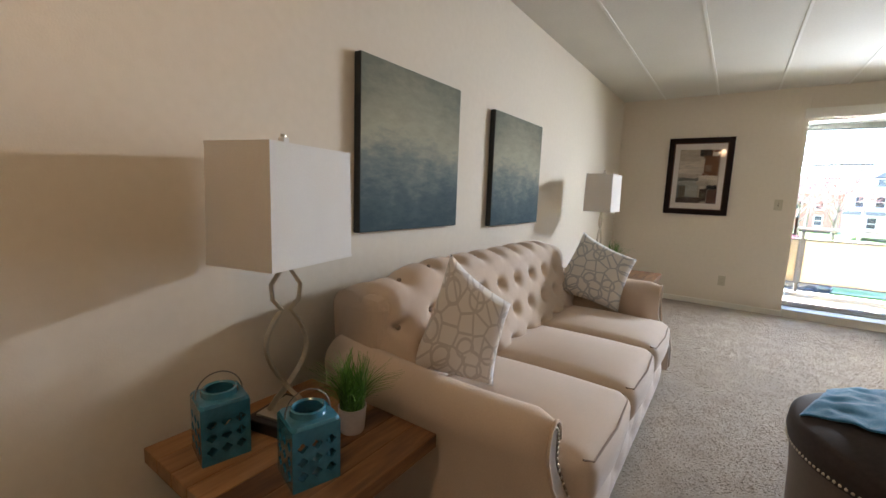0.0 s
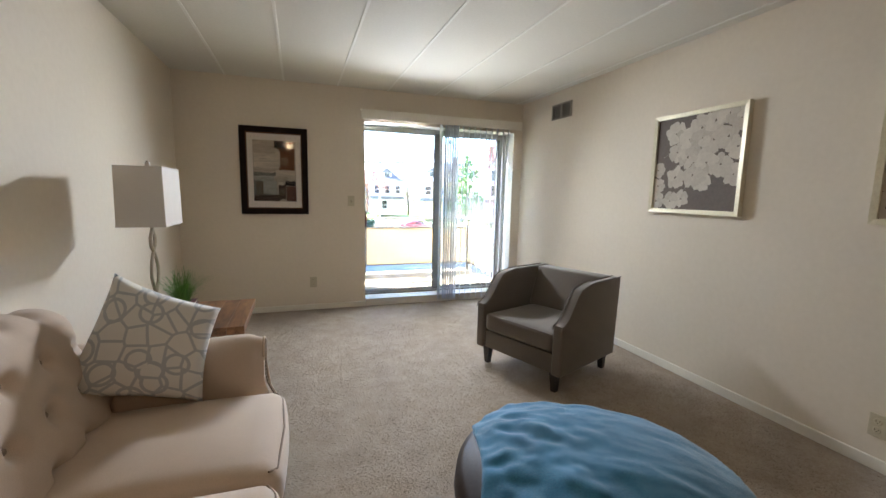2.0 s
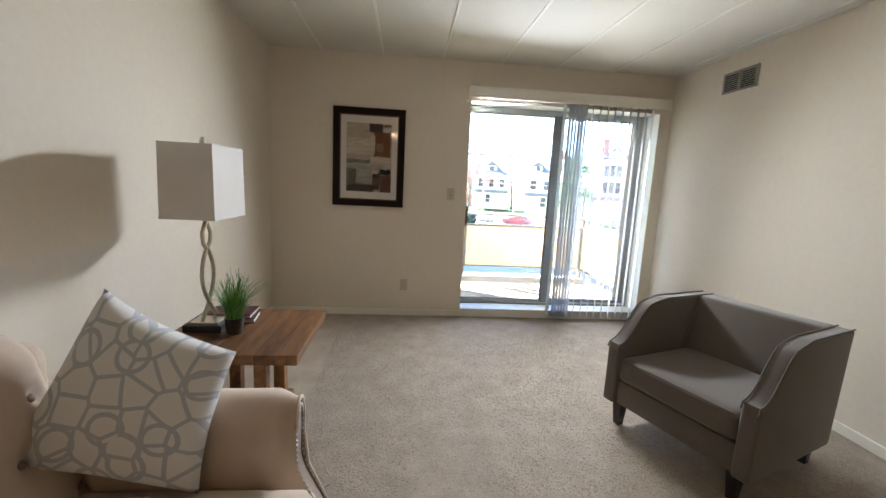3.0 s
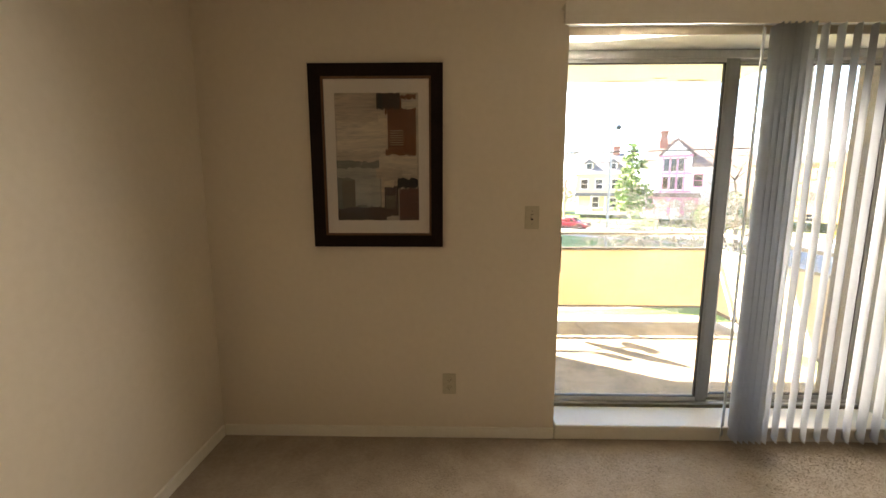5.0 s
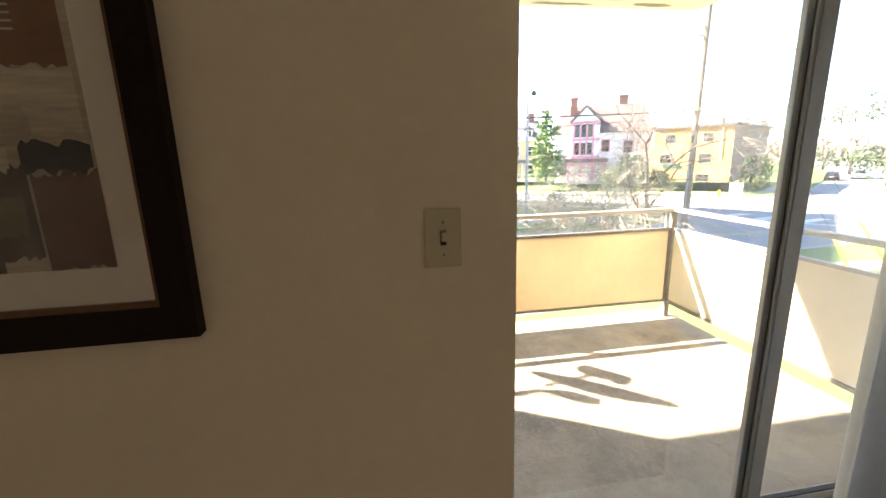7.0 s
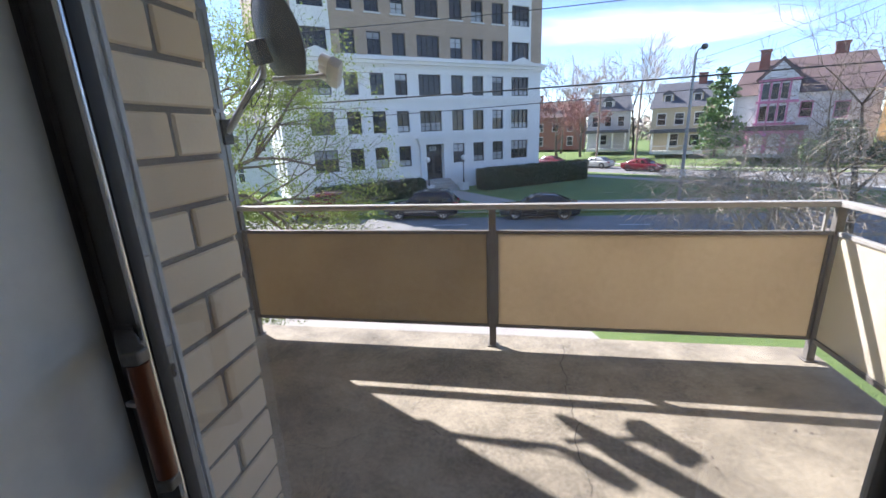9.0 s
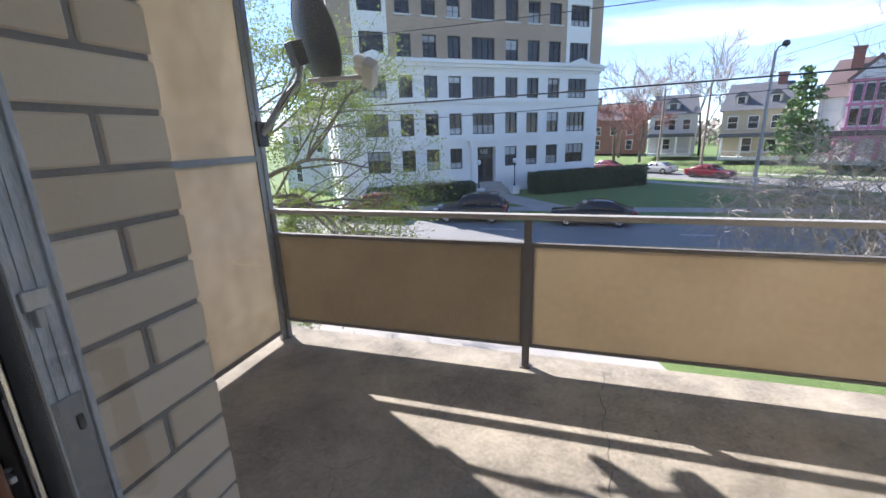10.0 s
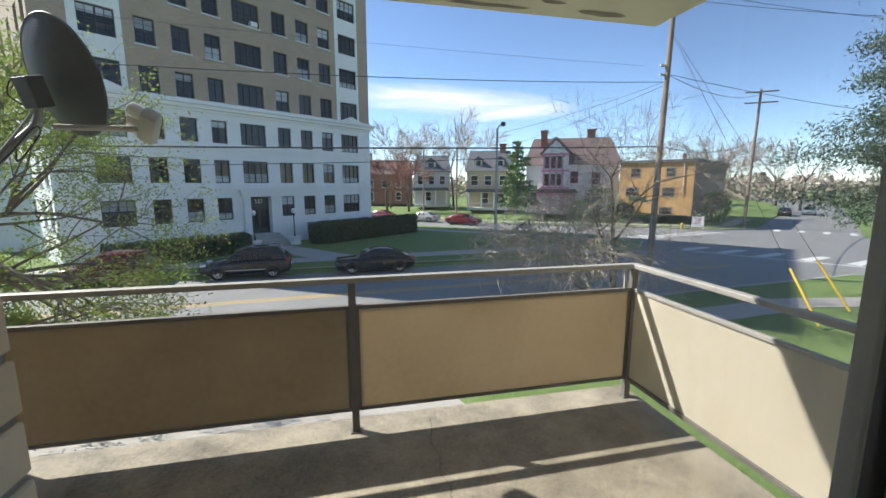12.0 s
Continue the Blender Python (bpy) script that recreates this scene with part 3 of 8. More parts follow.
ROOFGREY = paint("grey_shingle", (0.085, 0.088, 0.10), (0.14, 0.145, 0.16), 0.9, s1=1, s2=12, bump=0.4, bs=10, dist=0.02)
REDBRICK = brickwork_mat("red_brickwork", (0.22, 0.075, 0.055), (0.29, 0.11, 0.08), (0.26, 0.20, 0.17))
ORANGEBRICK = brickwork_mat("orange_brickwork", (0.42, 0.225, 0.075), (0.52, 0.29, 0.11), (0.45, 0.32, 0.17))
TANBRICK = brickwork_mat("tan_brickwork", (0.20, 0.155, 0.12), (0.26, 0.205, 0.16), (0.24, 0.20, 0.17))
SIGNWHITE = paint("sign_white", (0.72, 0.70, 0.70), (0.82, 0.80, 0.80), 0.6, s1=2, s2=20, bump=0.0)
SIGNPINK = paint("sign_lettering", (0.45, 0.16, 0.20), (0.5, 0.2, 0.24), 0.6, bump=0.0)
SIGNGREEN = paint("green_sign", (0.02, 0.10, 0.075), (0.03, 0.14, 0.10), 0.6, bump=0.0)
HYDRANT = paint("hydrant_yellow", (0.65, 0.42, 0.02), (0.75, 0.5, 0.04), 0.5, bump=0.0)
GLOBE = paint("opal_globe", (0.62, 0.62, 0.60), (0.72, 0.72, 0.70), 0.3, bump=0.0)
LAMPGLOW = glow_mat("lamp_dome_glow", (1.0, 0.66, 0.36), 1.2)
CLOUD = cloud_mat("cloud_haze")

# ---- the room ----
W, H, BACK = 3.77, 2.415, -10.5             # width, height, rear end of the room
OX0, OX1, OZ = 1.814, 3.657, 2.07           # the opening of the sliding door
solid("floor", boxes((-0.2, W + 0.2, BACK - 0.2, 0.10, -0.25, 0.0)), CARPET, "beige cut-pile carpet floor of the living room", "floor", "structure")
solid("wall_left", boxes((-0.2, 0.0, BACK - 0.2, 0.44, 0.0, H)), WALL, "cream painted living room wall behind the sofa", "wall", "structure")
solid("wall_right", boxes((W, W + 0.2, BACK - 0.2, 0.44, 0.0, H)), WALL, "cream painted living room wall with a vent", "wall", "structure")
solid("wall_rear", boxes((0.0, W, BACK - 0.2, BACK, 0.0, H)), WALL, "cream painted rear wall of the living room", "wall", "structure")
solid("wall_door", boxes((0.0, OX0 - 0.055, 0.0, 0.10, 0.0, H), (OX1, W, 0.0, 0.10, 0.0, H), (OX0, OX1, 0.0, 0.10, OZ, H)), WALL, "cream painted wall around the balcony door", "wall", "structure")
solid("door_reveal", boxes((OX1 - 0.004, OX1 + 0.004, 0.002, 0.213, 0.0, OZ), (OX0 + 0.004, OX1 - 0.004, 0.002, 0.213, OZ - 0.004, OZ + 0.004)), REVEAL, "white painted reveal of the balcony door opening", "door reveal", "structure")
solid("wall_return", prism([(OX0 - 0.055, 0.0), (OX0 - 0.001, 0.0), (OX0 - 0.004, 0.003), (1.758, 0.203), (OX0 - 0.055, 0.203)], H, "z"), WALL, "cream painted return of the wall at the balcony door", "wall", "structure")
solid("door_reveal", prism([(OX0 - 0.004, 0.003), (OX0, 0.003), (1.764, 0.203), (1.758, 0.203)], OZ, "z"), REVEAL, "white painted splayed reveal of the balcony door", "door reveal", "structure")
cb = boxes((-0.2, W + 0.2, BACK - 0.2, 0.44, H, H + 0.2))
for i in range(7):
    x = 0.463 + 0.535 * i
    cb2 = prism([(x - 0.012, H + 0.01), (x - 0.009, H - 0.005), (x + 0.009, H - 0.005), (x + 0.012, H + 0.01)], -BACK, "y")
    bmesh.ops.translate(cb2, vec=(0, BACK, 0), verts=cb2.verts[:])
    tmp = bpy.data.meshes.new("t")
    for f in cb2.faces:
        f.material_index = 1
    cb2.to_mesh(tmp)
    cb2.free()
    cb.from_mesh(tmp)
    bpy.data.meshes.remove(tmp)
solid("ceiling", cb, [CEIL, JOINT], "textured off-white plank ceiling with filled joints", "ceiling", "structure")


def baseboard(x0, x1, y0, y1):
    solid("baseboard", boxes((x0, x1, y0, y1, 0.0, 0.062), bevel=0.004), TRIM, "cream painted wooden baseboard along the wall", "baseboard", "structure")


baseboard(0.0, 0.014, BACK, -0.014)
baseboard(W - 0.014, W, BACK, -0.014)
baseboard(0.014, OX0, -0.014, 0.0)
baseboard(OX1, W - 0.014, -0.014, 0.0)

# sill step under the door and the wooden nosing
sill = thing("door_sill", (2.74, 0.0, 0.0), "cream painted wooden sill under the balcony door", "sill", kind="structure")
part("riser", boxes((OX0 - 2.74 + 0.005, OX1 - 2.74 - 0.005, -0.012, 0.178, 0.0, 0.068), bevel=0.003), TRIM, sill)
part("tread", boxes((OX0 - 2.74 + 0.005, OX1 - 2.74 - 0.005, -0.025, 0.178, 0.068, 0.088), bevel=0.006), TRIM, sill)

# ---- sliding balcony door ----
door = thing("door_1", (2.74, 0.237, 0.0), "aluminium sliding glass balcony door, closed", "sliding door", kind="structure")
DX0, DX1 = 1.752 - 2.74, OX1 - 2.74 - 0.004
part("frame_head", boxes((DX0, DX1, -0.035, 0.065, 2.026, 2.064), (DX0, DX1, -0.040, -0.035, 2.018, 2.03), bevel=0.003), ALU, door)
part("frame_track", boxes((DX0, DX1, -0.035, 0.075, 0.089, 0.100), (DX0, DX1, -0.012, -0.006, 0.100, 0.106), (DX0, DX1, 0.026, 0.032, 0.100, 0.106), bevel=0.002), ALU, door)
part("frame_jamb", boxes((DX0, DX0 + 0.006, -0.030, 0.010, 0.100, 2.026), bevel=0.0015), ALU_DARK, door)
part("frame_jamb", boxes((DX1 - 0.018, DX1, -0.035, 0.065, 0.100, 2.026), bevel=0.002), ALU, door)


def door_leaf(name, x0, x1, y, label, stile_a, stile_b, sa=0.05, sb=0.05):
    leaf = part(name, boxes((x0, x1, y - 0.014, y + 0.014, 0.107, 0.132), (x0, x1, y - 0.014, y + 0.014, 2.004, 2.022), bevel=0.002), ALU, door, label)
    for a, b, mtl in ((x0, x0 + sa, stile_a), (x1 - sb, x1, stile_b)):
        part("stile", boxes((a, b, y - 0.016, y + 0.016, 0.106, 2.024), (a + 0.010, a + 0.013, y - 0.0185, y - 0.016, 0.106, 2.024), bevel=0.002), mtl, leaf)
    part("gasket", boxes((x0 + sa, x0 + sa + 0.005, y - 0.010, y + 0.010, 0.132, 2.004), (x1 - sb - 0.005, x1 - sb, y - 0.010, y + 0.010, 0.132, 2.004), (x0 + sa + 0.005, x1 - sb - 0.005, y - 0.010, y + 0.010, 0.132, 0.136), (x0 + sa + 0.005, x1 - sb - 0.005, y - 0.010, y + 0.010, 2.000, 2.004)), GASKET, leaf)
    part("glazing_bead", boxes((x0 + sa - 0.003, x0 + sa + 0.0045, y - 0.0185, y - 0.0105, 0.136, 2.0), bevel=0.0025), ALU_BRIGHT, leaf, "bright polished glazing bead")
    g = part("glass_pane", boxes((x0 + sa - 0.003, x1 - sb + 0.003, y - 0.002, y + 0.002, 0.130, 2.006)), GLASS, leaf, "clear glass pane with fine specks")
    g.visible_shadow = False
    return leaf


# the meeting stiles' backlit shade is put into their metal tone
leaf = door_leaf("sliding_leaf", 1.764 - 2.74, 0.020, -0.009, "sliding leaf with a wooden grip", ALU_DARK, ALU_SHADED, 0.047, 0.065)
door_leaf("fixed_leaf", -0.020, OX1 - 2.74 - 0.02, 0.029, "fixed leaf of aluminium and glass", ALU_SHADED, ALU, 0.07, 0.05)
# grip of the sliding leaf
hx, hz = 1.804 - 2.74, 0.99
handle = part("handle", boxes((hx - 0.030, hx - 0.002, -0.029, -0.025, hz - 0.108, hz + 0.108), bevel=0.0015), ALU_DARK, leaf, "grey pull handle with dark wooden grip")
part("grip", lathe([(0.0, hz - 0.084), (0.0120, hz - 0.082), (0.0130, hz), (0.0120, hz + 0.082), (0.0, hz + 0.084)], 18, None, (hx + 0.046, -0.072)), GRIP, handle, "dark red-brown wooden grip", smooth=True)
for s in (-1, 1):
    arm = prism([(hx - 0.030, -0.026), (hx - 0.002, -0.026), (hx + 0.020, -0.040), (hx + 0.040, -0.056), (hx + 0.058, -0.064), (hx + 0.058, -0.082), (hx + 0.040, -0.087), (hx + 0.018, -0.070), (hx - 0.006, -0.050), (hx - 0.026, -0.033)], 0.018, "z", bevel=0.003)
    bmesh.ops.translate(arm, vec=(0, 0, hz + s * 0.092 - 0.009), verts=arm.verts[:])
    part("bracket", arm, ALU_DARK, handle)
part("latch_lever", boxes((hx - 0.026, hx + 0.010, -0.044, -0.037, hz - 0.008, hz), (hx - 0.020, hx - 0.013, -0.040, -0.028, hz - 0.007, hz - 0.002), bevel=0.002), ALU, handle)
for dz in (0.062, -0.062):
    part("screw", boxes((hx - 0.019, hx - 0.012, -0.0305, -0.0285, hz + dz - 0.0035, hz + dz + 0.0035), bevel=0.0012), DARKSLOT, handle)

# ---- vertical blind ----
blind = thing("vertical_blind", (2.74, -0.05, 0.0), "white vertical vane blind, drawn half across the door", "blind")
part("valance", boxes((1.77 - 2.74, 3.72 - 2.74, -0.030, -0.022, 2.088, 2.188), (1.77 - 2.74, 3.72 - 2.74, -0.022, 0.046, 2.180, 2.188), bevel=0.002), TRIM, blind, "cream painted valance board")
part("head_rail", boxes((1.80 - 2.74, 3.69 - 2.74, -0.012, 0.030, 2.098, 2.140), bevel=0.003), VANE, blind)


def vane_mesh(w, z0, z1):
    def f(u, v):
        x = (u - 0.5) * w
        return (x, 0.008 * (1 - (2 * u - 1) ** 2), z0 + (z1 - z0) * v)
    bm = sheet(6, 2, f)
    bmesh.ops.solidify(bm, geom=bm.faces[:], thickness=0.0008)
    return to_mesh("vane", bm, VANE, "all")


VANE_ME = vane_mesh(0.089, 0.035, 2.092)
for i in range(9):
    part("vane", VANE_ME, None, blind, at=pose(2.965 - 2.74 + 0.074 * i, 0.004, 0, 0, 0, 67 + random.uniform(-4, 4)))
for i in range(7):
    part("vane", VANE_ME, None, blind, at=pose((2.692 if i == 0 else 2.715 + 0.030 * i) - 2.74, 0.004 - 0.001 * i, 0, 0, 0, (48 if i == 0 else 84) + random.uniform(-4, 4)))
chain = part("weight_chain", tube([(3.02 - 2.74 + 0.074 * i * 0.5, -0.01, 0.045 - 0.006 * (i % 2)) for i in range(15)], 0.0012, 5), VANE, blind)

# ---- fittings on the walls ----
sw = thing("light_switch", (1.662, 0.0, 1.205), "almond plastic toggle light switch on the wall", "switch")
part("plate", boxes((-0.036, 0.036, -0.007, 0.0, -0.058, 0.058), bevel=0.003), PLATE, sw)
part("toggle", boxes((-0.005, 0.005, -0.020, -0.006, -0.004, 0.014), bevel=0.002), PLATE, sw)
part("slot", boxes((-0.006, 0.006, -0.0078, -0.0068, -0.013, 0.016)), DARKSLOT, sw)
for s in (-1, 1):
    part("screw", lathe([(0, -0.0005), (0.003, 0), (0.003, 0.002), (0, 0.0025)], 10), VENTGREY, sw, at=pose(0, -0.007, 0.032 * s, 90))
ou = thing("wall_outlet", (1.247, 0.0, 0.309), "almond plastic double wall outlet near the floor", "outlet")
part("plate", boxes((-0.036, 0.036, -0.007, 0.0, -0.058, 0.058), bevel=0.003), PLATE, ou)
for s in (-1, 1):
    rc = part("receptacle", lathe([(0, 0.0), (0.015, 0.0), (0.017, -0.002), (0.017, -0.004)], 18), PLATE, ou, at=pose(0, -0.0095, 0.022 * s, 90))
    part("pin_slots", boxes((-0.008, -0.006, -0.0102, -0.0092, 0.022 * s - 0.001, 0.022 * s + 0.007), (0.006, 0.008, -0.0102, -0.0092, 0.022 * s - 0.001, 0.022 * s + 0.007), (-0.002, 0.002, -0.0102, -0.0092, 0.022 * s - 0.009, 0.022 * s - 0.005)), DARKSLOT, ou)
copy_thing(ou, pose(W, -3.61, 0.222, 0, 0, -90))
vent = thing("wall_vent", (W, -0.82, 2.20), "grey metal air vent high on the wall", "vent")
part("backing", boxes((-0.006, -0.002, -0.155, 0.155, -0.07, 0.07)), DARKSLOT, vent)
part("frame", boxes((-0.016, 0, -0.17, 0.17, 0.062, 0.078), (-0.016, 0, -0.17, 0.17, -0.078, -0.062), (-0.016, 0, -0.17, -0.148, -0.062, 0.062), (-0.016, 0, 0.148, 0.17, -0.062, 0.062), (-0.016, 0, -0.012, 0.012, -0.062, 0.062), bevel=0.002), VENTGREY, vent)
for j in range(8):
    part("slat", boxes((-0.013, -0.005, -0.150, 0.150, -0.0015, 0.0015)), VENTGREY, vent, at=pose(0, 0, -0.055 + 0.0157 * j, 0, 35))
dome = thing("ceiling_light", (0.92, -6.0, H), "small warm glass dome ceiling light, switched on", "ceiling light")
part("rose", lathe([(0, 0), (0.13, 0), (0.13, -0.02), (0.0, -0.02)], 28), TRIM, dome)
gl = part("dome", lathe([(0.12, -0.021), (0.118, -0.05), (0.09, -0.085), (0.05, -0.10), (0, -0.105)], 28), LAMPGLOW, dome, "lit warm glass dome", smooth="all")
gl.visible_shadow = False

# ---- pictures ----
CANVAS = canvas_mat("abstract_canvas")
CANVASEDGE = paint("canvas_edge", (0.012, 0.016, 0.018), (0.03, 0.036, 0.038), 0.6, s1=6, s2=60, bump=0.1)


def wall_canvas(y0, y1, z0, label):
    t = thing("canvas_painting", (0.0, y0, z0), label, "painting", "pair of canvases over the sofa")
    part("stretcher", boxes((0.001, 0.036, 0.0, y1 - y0, 0.0, 0.715), bevel=0.003), CANVASEDGE, t)
    part("painted_face", boxes((0.0365, 0.038, 0.003, y1 - y0 - 0.003, 0.003, 0.712)), CANVAS, t)


wall_canvas(-4.56, -3.84, 1.035, "square blue-grey abstract canvas fading to ochre above")
wall_canvas(-3.447, -2.70, 1.010, "square slate-blue abstract canvas with a pale glow")

pic = thing("framed_print", (0.888, 0.0, 1.50), "abstract brown and grey print in a dark frame", "picture")


def mitred(w, h, t, y0, y1):
    bm = bmesh.new()
    for k in range(4):
        a = [(-w, -h), (w, -h), (w, h), (-w, h)]
        b = [(-w + t, -h + t), (w - t, -h + t), (w - t, h - t), (-w + t, h - t)]
        p = [a[k], a[(k + 1) % 4], b[(k + 1) % 4], b[k]]
        lo = [bm.verts.new((x, y1, z)) for x, z in p]
        hi = [bm.verts.new((x, y0 + (0.004 if i > 1 else 0.0), z)) for i, (x, z) in enumerate(p)]
        bm.faces.new(lo)
        bm.faces.new(hi[::-1])
        for i in range(4):
            bm.faces.new((lo[i], lo[(i + 1) % 4], hi[(i + 1) % 4], hi[i]))
    return bm


part("frame", mitred(0.325, 0.4425, 0.058, -0.030, -0.001), FRAMEWOOD, pic)
part("inner_lip", mitred(0.267, 0.3845, 0.010, -0.020, -0.004), FRAMELIP, pic, "bronze inner lip")
part("mat", boxes((-0.262, 0.262, -0.008, -0.002, -0.380, 0.380)), MATBOARD, pic, "pale mat board")
PR = {}
for nm, c in (("sand", (0.60, 0.50, 0.38)), ("cream", (0.74, 0.64, 0.50)), ("rust", (0.24, 0.095, 0.035)), ("umber", (0.075, 0.042, 0.026)), ("slate", (0.22, 0.215, 0.18)), ("mist", (0.46, 0.44, 0.37)), ("olive", (0.17, 0.13, 0.08)), ("ink", (0.02, 0.016, 0.014)), ("brick", (0.17, 0.075, 0.05))):
    PR[nm] = paint("print_" + nm, tuple(0.55 * k for k in c), tuple(1.12 * k for k in c), 0.8, s1=9, s2=45, bump=0.0, stretch=(0.45, 1, 3.0))
PATCHES = (("sand", 0, 1, 0, 1), ("cream", .02, .62, .55, .80), ("sand", .0, .55, .78, .98), ("rust", .60, .97, .52, .98), ("umber", .50, .78, .88, 1.0), ("ink", .52, .575, .88, .995), ("cream", .80, 1.0, .88, .955), ("rust", .64, .88, .55, .86), ("cream", .52, .63, .56, .84), ("slate", 0, .54, .02, .475), ("mist", 0, .55, .34, .42),
           ("olive", .06, .27, .08, .32), ("mist", .22, .53, .12, .36), ("umber", .0, .6, .0, .10), ("cream", .52, .98, .36, .52), ("sand", .48, .80, .33, .42), ("ink", .74, .99, .26, .335), ("brick", .76, 1.0, .0, .26), ("umber", .58, .75, .04, .28), ("cream", .58, .70, .27, .32), ("olive", .6, .72, .1, .2))
art = bmesh.new()
names = list(PR)
for k, (c, u0, u1, v0, v1) in enumerate(PATCHES):
    # each colour field is a sliver higher than the one below it
    n0 = len(art.faces)
    y = -0.0085 - 0.00012 * k
    nn = 14
    up = [art.verts.new((-0.205 + 0.41 * (u0 + (u1 - u0) * i / nn), y, -0.31 + 0.62 * min(1, max(0, v1 + (0 if k == 0 else random.uniform(-.012, .012)))))) for i in range(nn + 1)]
    lo = [art.verts.new((-0.205 + 0.41 * (u0 + (u1 - u0) * i / nn), y, -0.31 + 0.62 * min(1, max(0, v0 + (0 if k == 0 else random.uniform(-.012, .012)))))) for i in range(nn + 1)]
    for i in range(nn):
        f = art.faces.new((lo[i], lo[i + 1], up[i + 1], up[i]))
        f.material_index = names.index(c)
for k in range(7):
    z = -0.31 + 0.62 * (0.60 + 0.018 * k)
    q = [art.verts.new((-0.205 + 0.41 * u, -0.0113, z + d)) for u, d in ((.66, 0), (.82, 0), (.82, .003), (.66, .003))]
    art.faces.new(q).material_index = names.index("sand")
part("print", art, list(PR.values()), pic, "abstract print of brown, grey and cream blocks")
pg = part("picture_glass", boxes((-0.258, 0.258, -0.0165, -0.015, -0.376, 0.376)), PICGLASS, pic)
pg.visible_shadow = False

fl = thing("flower_print", (W, -2.47, 1.557), "brown print of white blossoms in a pale gold frame", "picture")
fm = mitred(0.358, 0.358, 0.029, -0.040, -0.001)
bmesh.ops.rotate(fm, verts=fm.verts[:], matrix=Matrix.Rotation(radians(-90), 3, "Z"))
part("frame", fm, PALEGOLD, fl)
FGROUND = paint("print_taupe", (0.115, 0.088, 0.070), (0.16, 0.125, 0.10), 0.7, s1=5, s2=40, bump=0.05)
FPETAL = paint("print_petal", (0.44, 0.385, 0.31), (0.60, 0.54, 0.45), 0.7, s1=14, s2=60, bump=0.0, island=0.3)
part("board", boxes((-0.022, -0.002, -0.336, 0.336, -0.336, 0.336)), FGROUND, fl)
pet = bmesh.new()
rnd = random.Random(5)


def blossom(cy, cz, r, k):
    for a in range(5):
        th = a * 2 * math.pi / 5 + k
        px, pz = cy + r * 0.55 * math.cos(th), cz + r * 0.55 * math.sin(th)
        pts = []
        for i in range(12):
            q = 2 * math.pi * i / 12
            rr = r * (0.50 + 0.10 * math.sin(3 * q + k * 5 + a) + rnd.uniform(-.04, .04))
            y_, z_ = px + rr * math.cos(q), pz + rr * math.sin(q)
            y_, z_ = max(-0.334, min(0.334, y_)), max(-0.334, min(0.334, z_))
            pts.append((-0.0223 - 0.0002 * a - 0.00003 * (k % 10), y_, z_))
        pet.faces.new([pet.verts.new(p) for p in pts])


for n, (cy, cz, r) in enumerate(((-.17, .22, .085), (-.06, .17, .08), (.03, .24, .09), (.13, .27, .08), (.22, .30, .07), (.30, .26, .07), (-.15, .08, .07), (-.06, .04, .075), (.04, .09, .09), (.13, .14, .085), (.23, .15, .08), (.30, .08, .075), (.10, -.01, .085), (.20, -.03, .08), (.0, -.09, .085), (-.14, -.10, .08), (.07, -.13, .07), (.30, -.09, .08), (-.30, -.04, .06), (-.29, -.16, .06), (-.30, -.27, .07), (-.17, -.27, .07), (-.08, -.25, .06))):
    blossom(-cy, cz, r, n * 1.37)
part("blossoms", pet, FPETAL, fl, "white printed blossoms")
stem = bmesh.new()
for a, b in (((.12, .0), (-.30, .31)), ((-.05, -.1), (.14, -.27)), ((.2, .1), (-.1, .1)), ((.27, .05), (.12, .1))):
    tube([(-0.0226, a[0], a[1]), (-0.0226, (a[0] + b[0]) / 2 + .02, (a[1] + b[1]) / 2), (-0.0226, b[0], b[1])], 0.003, 4, stem, 0.1)
part("stems", stem, FPETAL, fl)
copy_thing(fl, pose(W, -3.825, 1.557))

# ---- furniture ----
def smoothstep(a, b, x):
    t = min(1, max(0, (x - a) / (b - a)))
    return t * t * (3 - 2 * t)


def cushion_box(x0, x1, y0, y1, z0, z1, r=0.05, crown=0.02, n=14):
    """A stuffed block with soft edges and a crowned top."""
    bm = boxes((x0, x1, y0, y1, z0, z1))
    bmesh.ops.subdivide_edges(bm, edges=bm.edges[:], cuts=n, use_grid_fill=True)
    c = Vector(((x0 + x1) / 2, (y0 + y1) / 2, (z0 + z1) / 2))
    h = Vector(((x1 - x0) / 2, (y1 - y0) / 2, (z1 - z0) / 2))
    for v in bm.verts:
        d = v.co - c
        q = Vector([max(-h[i] + r, min(h[i] - r, d[i])) for i in range(3)])
        e = d - q
        if e.length > 1e-6:
            d = q + e.normalized() * r
        u, w, t = d.x / h.x, d.y / h.y, d.z / h.z
        d.z += crown * (1 - u * u) * (1 - w * w) * (1 if t > 0 else 0.2) * (t if t > 0 else -t)
        d.x += crown * 0.6 * (1 - w * w) * (1 - t * t) * (1 if u > 0 else 0)
        n3 = noise.noise(v.co * 5.0)
        v.co = c + d * (1 + 0.006 * n3)
    return bm


SY0, SY1 = -4.63, -2.90                     # between the sofa's arms
sofa = thing("sofa", (0.06, -3.765, 0.0), "beige linen sofa with tufted back and rolled arms", "sofa")
so = Vector((0.06, -3.765, 0))
def loc(bm, o=so):
    bmesh.ops.translate(bm, vec=-o, verts=bm.verts[:])
    return bm


